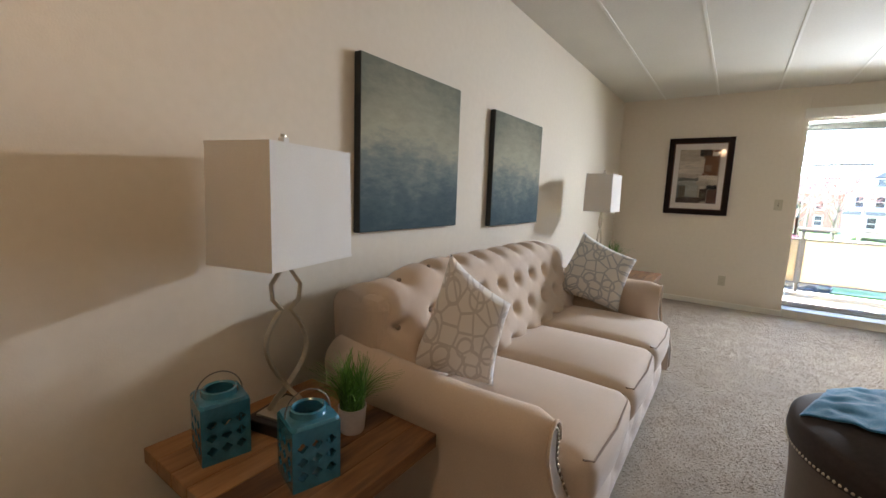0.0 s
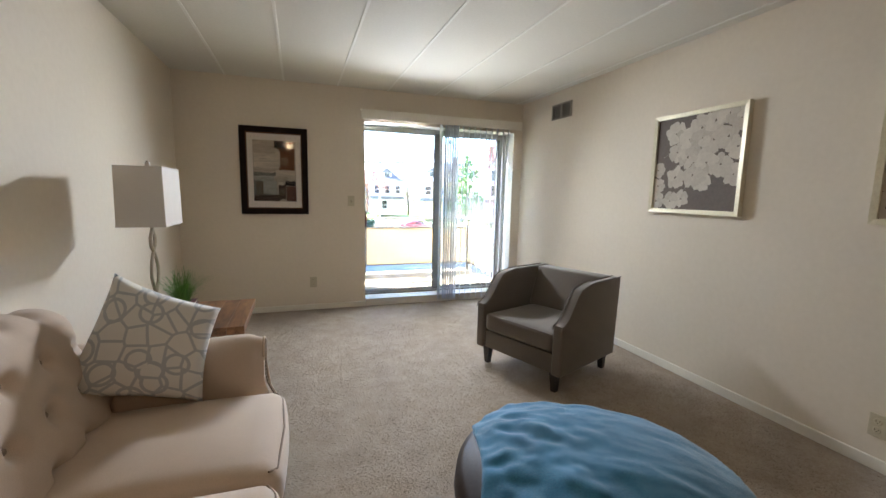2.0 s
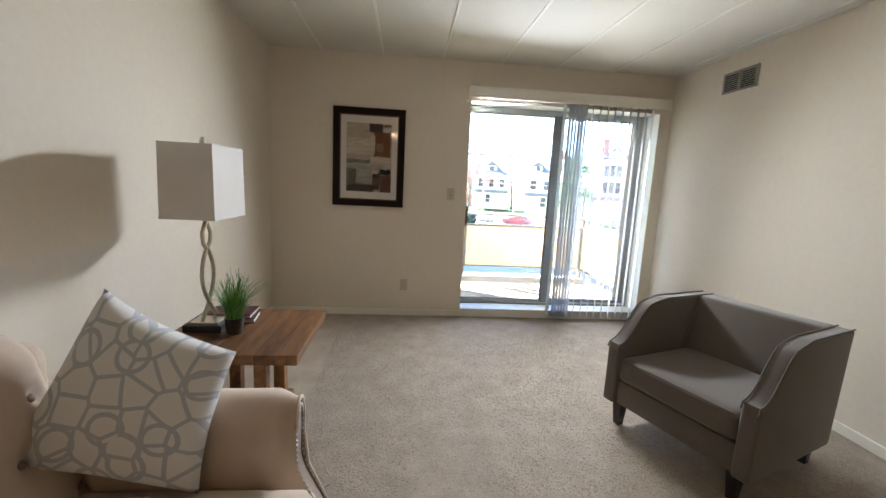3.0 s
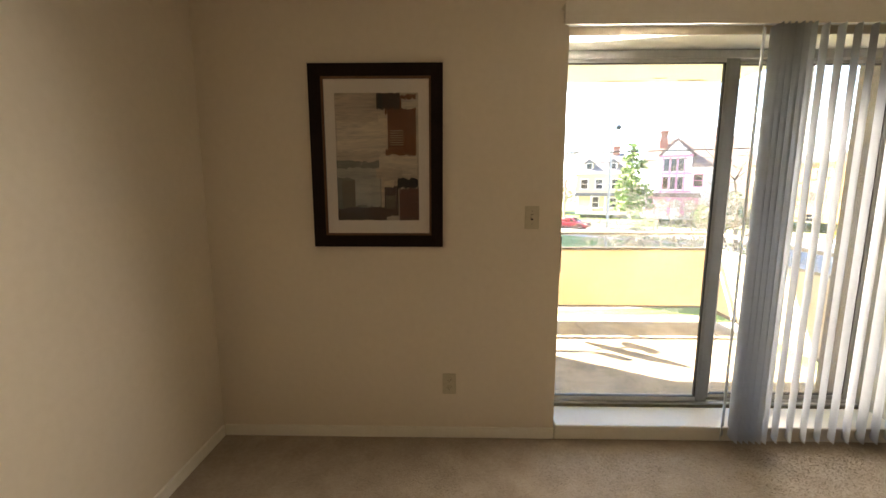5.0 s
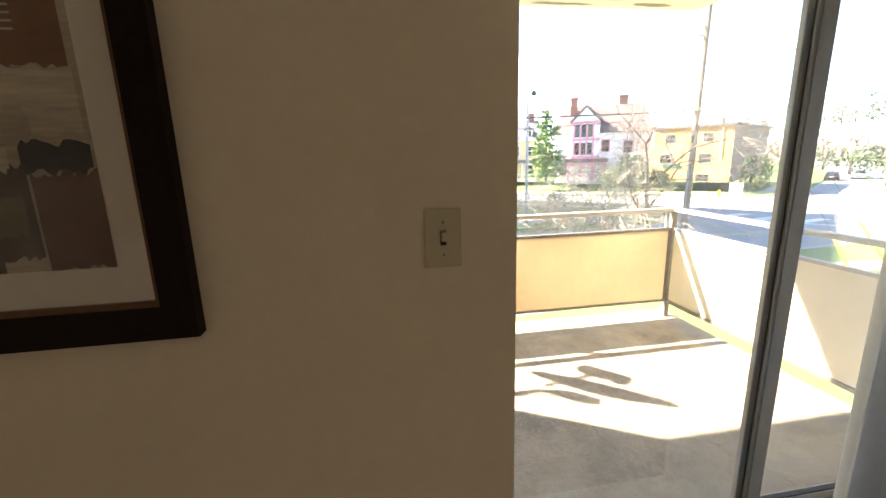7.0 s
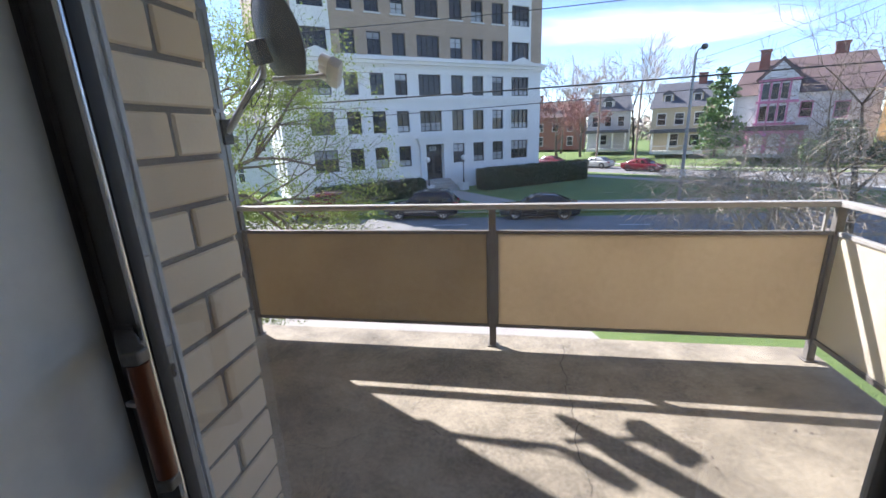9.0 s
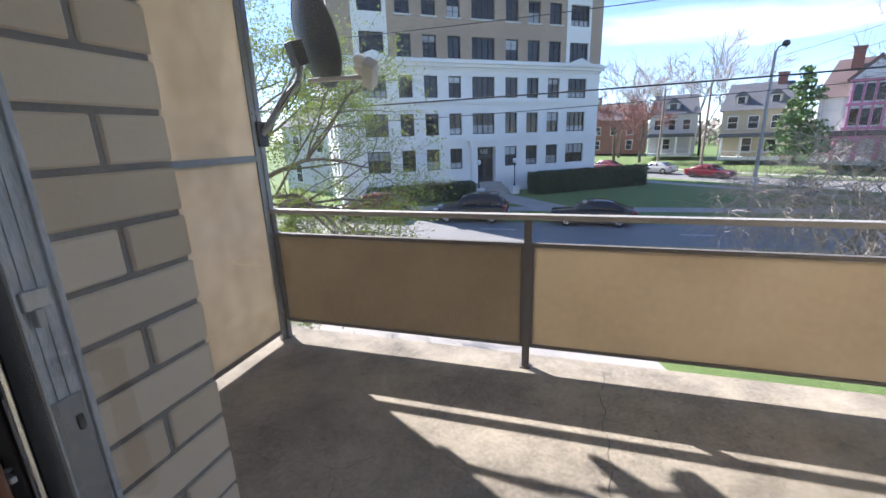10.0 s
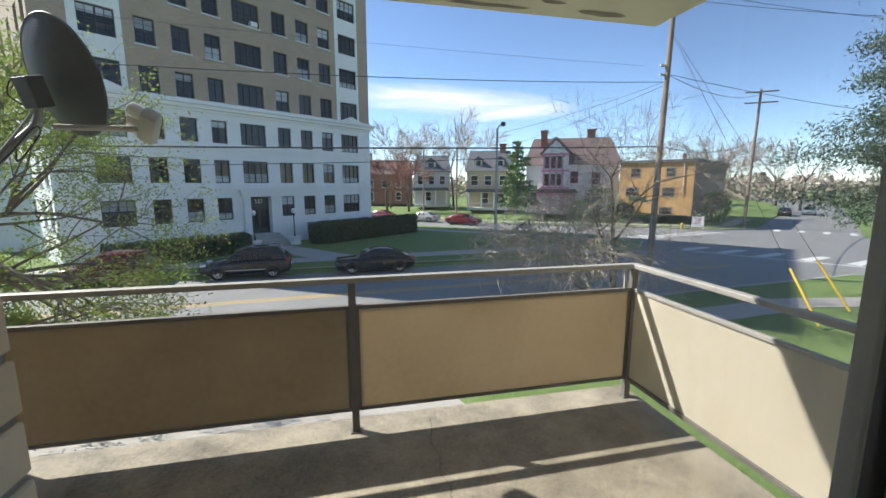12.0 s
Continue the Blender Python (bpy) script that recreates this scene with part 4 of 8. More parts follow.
for i in range(3):
    a = SY0 + (SY1 - SY0) / 3 * i
    b = a + (SY1 - SY0) / 3
    cu = part("seat_cushion", loc(cushion_box(0.36, 1.04, a + 0.003, b - 0.003, 0.30, 0.470, 0.05, 0.034)), LINEN, sofa, smooth="all")
    loop = [(1.010, a + 0.03, 0.462), (1.033, a + 0.06, 0.45), (1.047, (a + b) / 2, 0.455), (1.033, b - 0.06, 0.45), (1.010, b - 0.03, 0.462)]
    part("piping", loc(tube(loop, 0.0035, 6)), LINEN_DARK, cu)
part("seat_base", loc(boxes((0.10, 1.005, SY0 + 0.002, SY1 - 0.002, 0.13, 0.30), bevel=0.02)), LINEN, sofa)


def sofa_back(u, v):
    """Tufted front of the back, rolled over at the top."""
    y = -4.72 + 1.92 * u
    edge = min(u, 1 - u)
    top = 0.845 + 0.055 * smoothstep(0.0, 0.22, edge)
    if v < 0.72:
        k = v / 0.72
        z = 0.42 + (top - 0.07 - 0.42) * k
        x = 0.455 - 0.14 * k
        nx, nz = 1.0, 0.25
    else:
        a = (v - 0.72) / 0.28 * math.pi * 1.1
        z = top - 0.07 + 0.07 * math.sin(a) * (1.0 if a < math.pi / 2 else 1.0)
        x = 0.235 + 0.08 * math.cos(a)
        nx, nz = math.cos(a), math.sin(a)
    # diamond tufting: round dimples joined by shallow pleats
    d = 0.0
    if v < 0.97:
        s = (y + 4.63) / 0.096
        rows = v / 0.72 * 2.9 - 0.35
        p, q = s + rows, s - rows
        pleat = abs(math.sin(math.pi * p / 2)) ** 0.45 * abs(math.sin(math.pi * q / 2)) ** 0.45
        fade = smoothstep(0.0, 0.03, edge) * smoothstep(0.97, 0.86, v)
        r0 = round(rows)
        dip = 0.0
        for rr in (r0 - 1, r0, r0 + 1):
            if 0 <= rr <= 3:
                s0 = 2 * round((s - rr) / 2) + rr
                dip += math.exp(-(((s - s0) * 0.096) ** 2 + ((rows - rr) * 0.15) ** 2) / 0.0012)
        d = (0.032 + 0.0025 * pleat - 0.040 * dip) * fade
    x += nx * d - 0.018
    z += nz * d * 0.6
    x -= 0.07 * smoothstep(0.05, 0.0, edge)
    return (x, y, z)


bk = sheet(230, 74, sofa_back)
part("backrest", loc(bk), LINEN, sofa, smooth="all")
for y_end, k_end in ((-4.722, 0.0), (-2.818, 1.0)):
    outline = [sofa_back(k_end, i / 24 * 0.99) for i in range(25)]
    cap = prism([(0.09, 0.42)] + [(q[0], q[2]) for q in outline], 0.02, "y", bevel=0.006)
    bmesh.ops.translate(cap, vec=(0, y_end, 0), verts=cap.verts[:])
    part("back_end", loc(cap), LINEN, sofa, smooth=True)
part("back_frame", loc(boxes((0.075, 0.305, -4.724, -2.796, 0.13, 0.838), bevel=0.055, seg=4)), LINEN, sofa)
# buttons at the dips of the tufting, darkened with the dimples' shade
for r in range(4):
    rows = r
    v = (rows + 0.35) / 2.9 * 0.72
    if v > 0.9:
        continue
    for k in range(0, 20):
        s = k
        if (k + r) % 2:
            continue
        y = -4.63 + 0.096 * s
        if not (-4.66 < y < -2.86):
            continue
        u = (y + 4.72) / 1.92
        p0 = Vector(sofa_back(u, v))
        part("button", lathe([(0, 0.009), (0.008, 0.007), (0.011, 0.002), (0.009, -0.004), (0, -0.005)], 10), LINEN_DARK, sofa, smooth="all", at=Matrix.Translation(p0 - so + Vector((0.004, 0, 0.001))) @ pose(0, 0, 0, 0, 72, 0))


def flare(z):
    """The arm fronts come forward below the scroll."""
    return 0.085 * smoothstep(0.50, 0.27, z) if z < 0.50 else 0.0


def sofa_arm(yin, side):
    """A rolled arm: inner face at yin, roll to the outer side."""
    def f(u, v):
        x = 0.12 + 0.838 * u
        zt = 0.66 - 0.02 * math.sin(math.pi * u) + 0.03 * (1 - u) + (-0.025 if side < 0 else 0.03)
        if v < 0.35:
            k = v / 0.35
            y, z = 0.02 + 0.0 * k, 0.14 + (zt - 0.09 - 0.14) * k
        elif v < 0.8:
            a = (v - 0.35) / 0.45 * math.pi * 1.12
            y = 0.105 - 0.085 * math.cos(a)
            z = zt - 0.09 + 0.09 * math.sin(a)
        else:
            k = (v - 0.8) / 0.2
            y, z = 0.184 - 0.012 * math.sin(math.pi * k), (zt - 0.124) * (1 - k) + 0.13 * k
        y += 0.006 * noise.noise((x * 5, v * 6, side))
        k = smoothstep(0.90, 1.0, u) ** 2
        y = y + (0.095 + (y - 0.095) * 0.48 - y) * k
        z -= 0.022 * k * smoothstep(0.45, 0.6, z)
        return (x + flare(z) * u ** 5, yin + side * y, z)
    bm = sheet(26, 44, f)
    return bm


for yin, side in ((SY0 + 0.015, -1), (SY1 - 0.015, 1)):
    arm = part("arm", loc(sofa_arm(yin, side)), LINEN, sofa, smooth="all")
    # scroll-shaped facing with nailheads
    lift = -0.025 if side < 0 else 0.03
    out = []
    for i in range(20):
        a = -0.35 * math.pi + i / 19 * 1.5 * math.pi
        out.append((yin + side * (0.100 - 0.044 * math.cos(a + 0.35 * math.pi)), 0.57 + lift + 0.070 * math.sin(a + 0.35 * math.pi)))
    pts = [(yin + side * 0.058, 0.14)] + out[:16] + [(yin + side * 0.132, 0.44), (yin + side * 0.124, 0.38), (yin + side * 0.122, 0.32), (yin + side * 0.123, 0.26), (yin + side * 0.126, 0.20), (yin + side * 0.129, 0.14)]
    ztop = 0.640 + lift
    zc = 0.57 + lift

    def front(u, v):
        z = 0.14 + (ztop - 0.14) * (1 - (1 - v) ** 1.5)
        if z > zc:
            w = math.sqrt(max(0.0, 1 - ((z - zc) / 0.070) ** 2)) * 0.044
            y0, y1 = 0.100 - w, 0.100 + w
        else:
            y0 = 0.056
            y1 = 0.122 + 0.022 * smoothstep(0.36 + lift, zc - 0.03, z) + 0.008 * smoothstep(0.30, 0.14, z)
        return (0.957 + flare(z) - 0.012 * (2 * u - 1) ** 6, yin + side * (y0 + (y1 - y0) * u), z)
    fc = sheet(12, 34, front)
    bmesh.ops.solidify(fc, geom=fc.faces[:], thickness=0.02)
    bmesh.ops.recalc_face_normals(fc, faces=fc.faces[:])
    face = part("arm_facing", loc(fc), LINEN, sofa, smooth=True)
    part("welt", loc(tube([(0.959 + flare(p[1]), p[0], p[1]) for p in pts[1:]], 0.006, 6)), LINEN, face)
    head = lathe([(0, 0.004), (0.004, 0.003), (0.0055, 0.0)], 8)
    hm = to_mesh("nailhead", head, CHAMPAGNE, "all")
    cen = Vector((sum(p[0] for p in pts) / len(pts), sum(p[1] for p in pts) / len(pts)))
    path = [Vector(p) for p in pts]
    seg = []
    for a, b in zip(path, path[1:]):
        n = max(1, round((b - a).length / 0.019))
        seg += [a.lerp(b, i / n) for i in range(n)]
    for p in seg:
        q = p.lerp(cen, 0.16)
        part("nailhead", hm, None, face, at=Matrix.Translation(Vector((0.958 + flare(q.y), q.x, q.y)) - so) @ pose(0, 0, 0, 0, 90))
# tufted apron below the seat
def apron(u, v):
    y = SY0 + 0.03 + (SY1 - SY0 - 0.06) * u
    z = 0.05 + 0.24 * v
    s, r = (y + 4.63) / 0.16, v * 2
    g = abs(math.sin(math.pi * (s + r) / 2)) ** 0.5 * abs(math.sin(math.pi * (s - r) / 2)) ** 0.5
    return (1.008 + 0.02 * g * math.sin(math.pi * v), y, z)


part("apron", loc(sheet(120, 14, apron)), LINEN, sofa, smooth="all")
for fx in (0.14, 0.92):
    for fy in (-4.72, -2.80):
        part("foot", loc(lathe([(0, 0), (0.022, 0), (0.03, 0.12), (0.03, 0.145), (0, 0.145)], 14, None, (fx, fy))), BLACKWOOD, sofa, smooth=True)

PILLOW = lattice_mat("lattice_cloth", (0.74, 0.71, 0.66), (0.47, 0.475, 0.48), 5.8)
PILLOW_WARM = lattice_mat("lattice_cloth_warm", (0.76, 0.70, 0.64), (0.58, 0.515, 0.465), 5.4)


def pillow(name, c, thick, mtl, label):
    L_, T_, R_, B_ = [Vector(p) for p in c]
    o = (L_ + T_ + R_ + B_) / 4
    nrm = (R_ - L_).cross(T_ - B_).normalized()
    bm = bmesh.new()
    n = 26
    uvl = bm.loops.layers.uv.new("uv")
    grids = []
    for s in (1, -1):
        g = []
        for i in range(n + 1):
            row = []
            for j in range(n + 1):
                u, v = i / n, j / n
                pu, pv = 2 * u - 1, 2 * v - 1
                # sides drawn in between the corners
                k = 0.045
                uu = u + k * (-pu) * (1 - pv * pv)
                vv = v + k * (-pv) * (1 - pu * pu)
                p = L_.lerp(B_, uu).lerp(T_.lerp(R_, uu), vv)
                e = max(0.0, (1 - pu ** 2)) ** 0.36 * max(0.0, (1 - pv ** 2)) ** 0.36
                wob = 0.008 * noise.noise(p * 9)
                p = p + nrm * (s * (thick / 2 * e + wob * e)) - o
                row.append(bm.verts.new(p))
            g.append(row)
        for i in range(n):
            for j in range(n):
                f = bm.faces.new((g[i][j], g[i + 1][j], g[i + 1][j + 1], g[i][j + 1]))
                for lp, (a, b) in zip(f.loops, ((i, j), (i + 1, j), (i + 1, j + 1), (i, j + 1))):
                    lp[uvl].uv = (a / n + (0.37 if s < 0 else 0), b / n)
    bmesh.ops.remove_doubles(bm, verts=bm.verts[:], dist=0.0004)
    ob = solid(name, bm, mtl, label, "cushion", at=Matrix.Translation(o), smooth="all", group="cushions on the sofa")
    return ob


pillow("throw_pillow", ((0.36, -4.62, 0.56), (0.44, -4.48, 0.99), (0.66, -4.40, 0.82), (0.62, -4.43, 0.50)), 0.20, PILLOW_WARM, "square lattice-print cushion leaning on the sofa arm")
pillow("throw_pillow", ((0.285, -2.96, 0.555), (0.43, -2.78, 0.97), (0.805, -2.86, 0.825), (0.744, -2.965, 0.485)), 0.19, PILLOW, "square grey-and-white lattice cushion propped in the sofa corner")


# ---- end tables with lamps and small things ----
def end_table(x0, x1, y0, y1, top, label):
    cx, cy = (x0 + x1) / 2, (y0 + y1) / 2
    t = thing("end_table", (cx, cy, 0.0), label, "side table", "pair of end tables")
    n = 7
    w = (x1 - x0) / n
    slab = part("tabletop", boxes((x0 - cx + 0.004, x1 - cx - 0.004, y0 - cy + 0.004, y1 - cy - 0.004, top - 0.045, top - 0.004)), ACACIA, t)
    for i in range(n):
        bm = boxes((x0 - cx + w * i + 0.0006, x0 - cx + w * (i + 1) - 0.0006, y0 - cy, y1 - cy, top - 0.043, top), bevel=0.0025)
        part("plank", bm, ACACIA, slab)
    for sx in (x0 - cx + 0.20, x1 - cx - 0.20):
        for sy in (y0 - cy + 0.17, y1 - cy - 0.17):
            part("leg", boxes((sx - 0.028, sx + 0.028, sy - 0.028, sy + 0.028, 0.0, top - 0.045), bevel=0.004), ACACIA, t)
    part("lower_shelf", boxes((x0 - cx + 0.14, x1 - cx - 0.14, y0 - cy + 0.14, y1 - cy - 0.14, 0.15, 0.175), bevel=0.003), ACACIA, t)
    return t


TT = 0.57
TN = 0.505
end_table(0.06, 0.64, -5.36, -4.815, TN, "acacia plank end table holding a lamp and lanterns")
end_table(0.20, 0.82, -2.30, -1.68, TT, "acacia plank end table holding a lamp and books")


def table_lamp(x, y, z, label, turn=0.0, loops=-65, short=0.0):
    t = thing("table_lamp", pose(x, y, z, 0, 0, turn), label, "lamp", "pair of table lamps")
    base = part("base", boxes((-0.085, 0.085, -0.085, 0.085, 0.0, 0.035), bevel=0.004), BLACKWOOD, t, "black square base block")
    part("base_plate", boxes((-0.062, 0.062, -0.062, 0.062, 0.035, 0.043), bevel=0.002), CHAMPAGNE, t)
    z0, z1, z2 = 0.043, 0.38 - short, 0.52 - short
    for s in (-1, 1):
        pts = [(0.0, s * 0.052, z0), (0.0, s * 0.030, z0 + 0.035)]
        for i in range(17):
            k = i / 16
            pts.append((0, -s * 0.055 * math.sin(math.pi * k) + s * 0.012 * math.cos(math.pi * k), z0 + 0.055 + (z1 - z0 - 0.055) * k))
        pts += [(0, -s * 0.036, z1 + 0.03), (0, -s * 0.040, z1 + 0.075), (0, -s * 0.016, z1 + 0.115), (0, -s * 0.004, z2)]
        pts = [(p[0] + s * 0.004, p[1], p[2]) for p in pts]
        part("ribbon", tube(pts, 0.0095, 8, None, 0.55), CHAMPAGNE, t, "twisted champagne metal ribbon", smooth=True, at=pose(0, 0, 0, 0, 0, loops))
    part("neck", lathe([(0, z2 - 0.01), (0.008, z2 - 0.01), (0.008, z2 + 0.36), (0, z2 + 0.36)], 12), CHAMPAGNE, t, smooth=True)
    # box shade, slightly wider below
    zb, zt, hx, hy = z2 + 0.01, z2 + 0.32, 0.112, 0.165
    bm = bmesh.new()
    for s in (0.0, 0.003):
        for q in range(4):
            cs = [(-1, -1), (1, -1), (1, 1), (-1, 1)]
            a, b = cs[q], cs[(q + 1) % 4]
            bm.faces.new([bm.verts.new(p) for p in ((a[0] * (hx - s), a[1] * (hy - s), zb), (b[0] * (hx - s), b[1] * (hy - s), zb), (b[0] * (hx - 0.004 - s), b[1] * (hy - 0.004 - s), zt), (a[0] * (hx - 0.004 - s), a[1] * (hy - 0.004 - s), zt))])
    shade = part("shade", bm, SHADE, t, "white linen box shade")
    for zz, k in ((zb, 0.0), (zt, 0.004)):
        rim = bmesh.new()
        box(rim, -hx + k - 0.001, hx - k + 0.001, -hy + k - 0.001, -hy + k + 0.002, zz - 0.004, zz + 0.004)
        box(rim, -hx + k - 0.001, hx - k + 0.001, hy - k - 0.002, hy - k + 0.001, zz - 0.004, zz + 0.004)
        box(rim, -hx + k - 0.001, -hx + k + 0.002, -hy + k, hy - k, zz - 0.004, zz + 0.004)
        box(rim, hx - k - 0.002, hx - k + 0.001, -hy + k, hy - k, zz - 0.004, zz + 0.004)
        part("shade_rim", rim, SHADE, shade)
    part("harp", boxes((-hx + 0.004, hx - 0.004, -0.002, 0.002, zt - 0.03, zt - 0.026), (-0.002, 0.002, -hy + 0.004, hy - 0.004, zt - 0.03, zt - 0.026)), CHAMPAGNE, t)
    part("finial", boxes((-0.011, 0.011, -0.011, 0.011, zt + 0.0, zt + 0.032), bevel=0.003), SHADE, t)
    return t


table_lamp(0.245, -5.045, TN, "table lamp with white box shade and twisted base", 13, -46, 0.027)
table_lamp(0.335, -1.98, TT, "table lamp with white box shade near the corner", 0.0, -5)


def lantern(x, y, rz, label):
    t = thing("lantern", pose(x, y, TN, 0, 0, rz) @ Matrix.Scale(1.13, 4), label, "lantern", "pair of teal lanterns")
    a, h = 0.052, 0.135
    def plate():
        """A square wall pierced by nine four-lobed holes."""
        n = 3
        bm = bmesh.new()
        w, z0, z1 = 0.092, 0.016, 0.112
        cw, ch = w / n, (z1 - z0) / n
        for i in range(n):
            for j in range(n):
                cx, cz = -w / 2 + cw * (i + .5), z0 + ch * (j + .5)
                m = 24
                inner, outer = [], []
                for k in range(m):
                    th = 2 * math.pi * k / m
                    r = 0.0105 * (0.72 + 0.34 * abs(math.cos(2 * th)))
                    c, s = math.cos(th), math.sin(th)
                    e = 1 / max(abs(c), abs(s))
                    inner.append((cx + r * c, cz + r * s))
                    outer.append((cx + cw / 2 * e * c, cz + ch / 2 * e * s))
                for k in range(m):
                    k2 = (k + 1) % m
                    p = [inner[k], outer[k], outer[k2], inner[k2]]
                    f0 = [bm.verts.new((q[0], -a, q[1])) for q in p]
                    f1 = [bm.verts.new((q[0], -a + 0.006, q[1])) for q in p]
                    bm.faces.new(f0)
                    bm.faces.new(f1[::-1])
                    bm.faces.new((f0[0], f0[3], f1[3], f1[0]))
        box(bm, -w / 2 - 0.0048, w / 2 + 0.0048, -a, -a + 0.006, 0.0, z0)
        box(bm, -w / 2 - 0.0048, w / 2 + 0.0048, -a, -a + 0.006, z1, h)
        for s in (-1, 1):
            box(bm, s * (w / 2 + 0.0024) - 0.0024, s * (w / 2 + 0.0024) + 0.0024, -a, -a + 0.006, z0, z1)
        bmesh.ops.remove_doubles(bm, verts=bm.verts[:], dist=0.0002)
        return bm
    pm = to_mesh("pierced_wall", plate(), CERAMIC)
    for k in range(4):
        part("pierced_wall", pm, None, t, at=pose(0, 0, 0, 0, 0, 90 * k))
    part("floor_plate", boxes((-a + 0.006, a - 0.006, -a + 0.006, a - 0.006, 0.0, 0.01)), CERAMIC, t)
    top = bmesh.new()
    m = 32
    rings = []
    for rr, z, sq in ((a + 0.001, h, 1), (a - 0.002, h + 0.007, 1), (0.040, h + 0.010, 0), (0.038, h + 0.022, 0), (0.034, h + 0.024, 0), (0.030, h + 0.020, 0), (0.030, h - 0.004, 0)):
        ring = []
        for k in range(m):
            th = 2 * math.pi * (k + .5) / m
            c, s = math.cos(th), math.sin(th)
            e = rr / max(abs(c), abs(s)) if sq else rr
            ring.append(top.verts.new((e * c, e * s, z)))
        rings.append(ring)
    for r0, r1 in zip(rings, rings[1:]):
        for k in range(m):
            top.faces.new((r0[k], r0[(k + 1) % m], r1[(k + 1) % m], r1[k]))
    part("collar", top, CERAMIC, t, smooth=True)
    bail = [(0.050 * math.cos(th) , 0.01 * math.sin(th), h + 0.006 + 0.050 * math.sin(th)) for th in [math.pi * i / 16 for i in range(17)]]
    part("bail_handle", tube(bail, 0.0016, 6), ALU_DARK, t, "thin wire carrying handle", smooth=True)
    return t


lantern(0.225, -5.235, 77, "pierced teal ceramic lantern with wire handle")
lantern(0.485, -5.150, 73, "glossy pierced teal ceramic lantern with wire handle")


def grass_plant(x, y, z, pot_mat, label, r=0.04, ph=0.075, n=260, blade=0.15, seed=1):
    t = thing("potted_plant", (x, y, z), label, "plant")
    part("pot", lathe([(0, 0), (r * 0.78, 0), (r * 0.85, 0.006), (r, ph), (r * 0.92, ph), (r * 0.9, ph - 0.012), (0, ph - 0.014)], 24), pot_mat, t, smooth=True)
    rd = random.Random(seed)
    bm = bmesh.new()
    for i in range(n):
        th, rr = rd.uniform(0, 6.283), r * 0.8 * math.sqrt(rd.random())
        d = Vector((math.cos(th + rd.uniform(-.6, .6)), math.sin(th + rd.uniform(-.6, .6)), 0))
        p = Vector((rr * math.cos(th), rr * math.sin(th), ph - 0.014))
        ln, lean = blade * rd.uniform(0.35, 1.0), rd.uniform(0.05, 0.85)
        w = Vector((-d.y, d.x, 0)) * rd.uniform(0.0012, 0.0026)
        prev = None
        for k in range(5):
            s = k / 4
            curl = Vector((math.sin(5 * s + th * 3), math.cos(4 * s + th * 5), 0)) * 0.013 * s
            q = p + Vector((0, 0, ln * s * (1 - 0.45 * lean * s))) + d * (ln * lean * 0.8 * s * s) + curl
            ww = w * (1 - 0.7 * s)
            cur = (bm.verts.new(q - ww), bm.verts.new(q + ww))
            if prev:
                bm.faces.new((prev[0], prev[1], cur[1], cur[0]))
            prev = cur
    part("grass_tuft", bm, GRASSGREEN, t, "fine green grass blades")
    return t


grass_plant(0.430, -4.955, TN, POTWHITE, "green grass plant in a small cream pot", 0.042, 0.078, 620, 0.19, 3)
grass_plant(0.475, -2.05, TT, BLACKWOOD, "green grass plant in a small black pot", 0.042, 0.075, 420, 0.25, 4)


def book(x, y, z, w, d, h, rz, cover, label):
    t = thing("book", pose(x, y, z, 0, 0, rz), label, "book", "stack of books")
    part("cover", boxes((-w / 2, w / 2, -d / 2, d / 2, 0, 0.003), (-w / 2, w / 2, -d / 2, d / 2, h - 0.003, h), (-w / 2, -w / 2 + 0.003, -d / 2, d / 2, 0.003, h - 0.003), bevel=0.0008), cover, t)
    part("pages", boxes((-w / 2 + 0.003, w / 2 - 0.004, -d / 2 + 0.004, d / 2 - 0.004, 0.003, h - 0.003)), BOOKPAGE, t)


book(0.40, -1.86, TT, 0.22, 0.15, 0.026, 8, BOOKRED, "maroon hardback book under another book")
book(0.395, -1.862, TT + 0.026, 0.21, 0.145, 0.022, 3, BOOKRED, "maroon hardback book on top of a stack")

# ---- armchair ----
chair_dir = math.degrees(math.atan2(0.263, 0.646))      # the way from front to back
ch = thing("armchair", pose(2.602, -2.163, 0.0, 0, 0, chair_dir - 1.5), "grey upholstered armchair with scooped arms and black legs", "armchair")
CWID = 0.35


def taper(bm):
    """Draws the chair in towards its back."""
    for v in bm.verts:
        k = max(0.0, v.co.x) / 0.74
        v.co.y *= 1 - 0.05 * k
        v.co.x -= 0.045 * k
    return bm


def arm_profile():
    pts = [(-0.06, 0.13), (-0.06, 0.44), (-0.05, 0.47)]
    for i in range(9):
        k = i / 8
        pts.append((-0.05 + 0.24 * k, 0.47 + 0.22 * smoothstep(0, 1, k)))
    return pts + [(0.30, 0.712), (0.74, 0.712), (0.70, 0.13)]


for s in (-1, 1):
    bm = prism(arm_profile(), 0.075, "y", bevel=0.014, seg=3)
    bmesh.ops.translate(bm, vec=(0, s * CWID - (0.0375), 0), verts=bm.verts[:])
    a = part("arm", taper(bm), GREYCLOTH, ch, smooth=True)
    pipe = [(x - (0.004 if x < 0 else 0), s * CWID - 0.034 * 1, z + 0.003) for x, z in arm_profile()[1:-1]]
    part("piping", taper(tube(pipe, 0.004, 6)), GREYCLOTH, a, smooth=True)
    pipe = [(x - (0.004 if x < 0 else 0), s * CWID + 0.034 * 1, z + 0.003) for x, z in arm_profile()[1:-1]]
    part("piping", taper(tube(pipe, 0.004, 6)), GREYCLOTH, a, smooth=True)
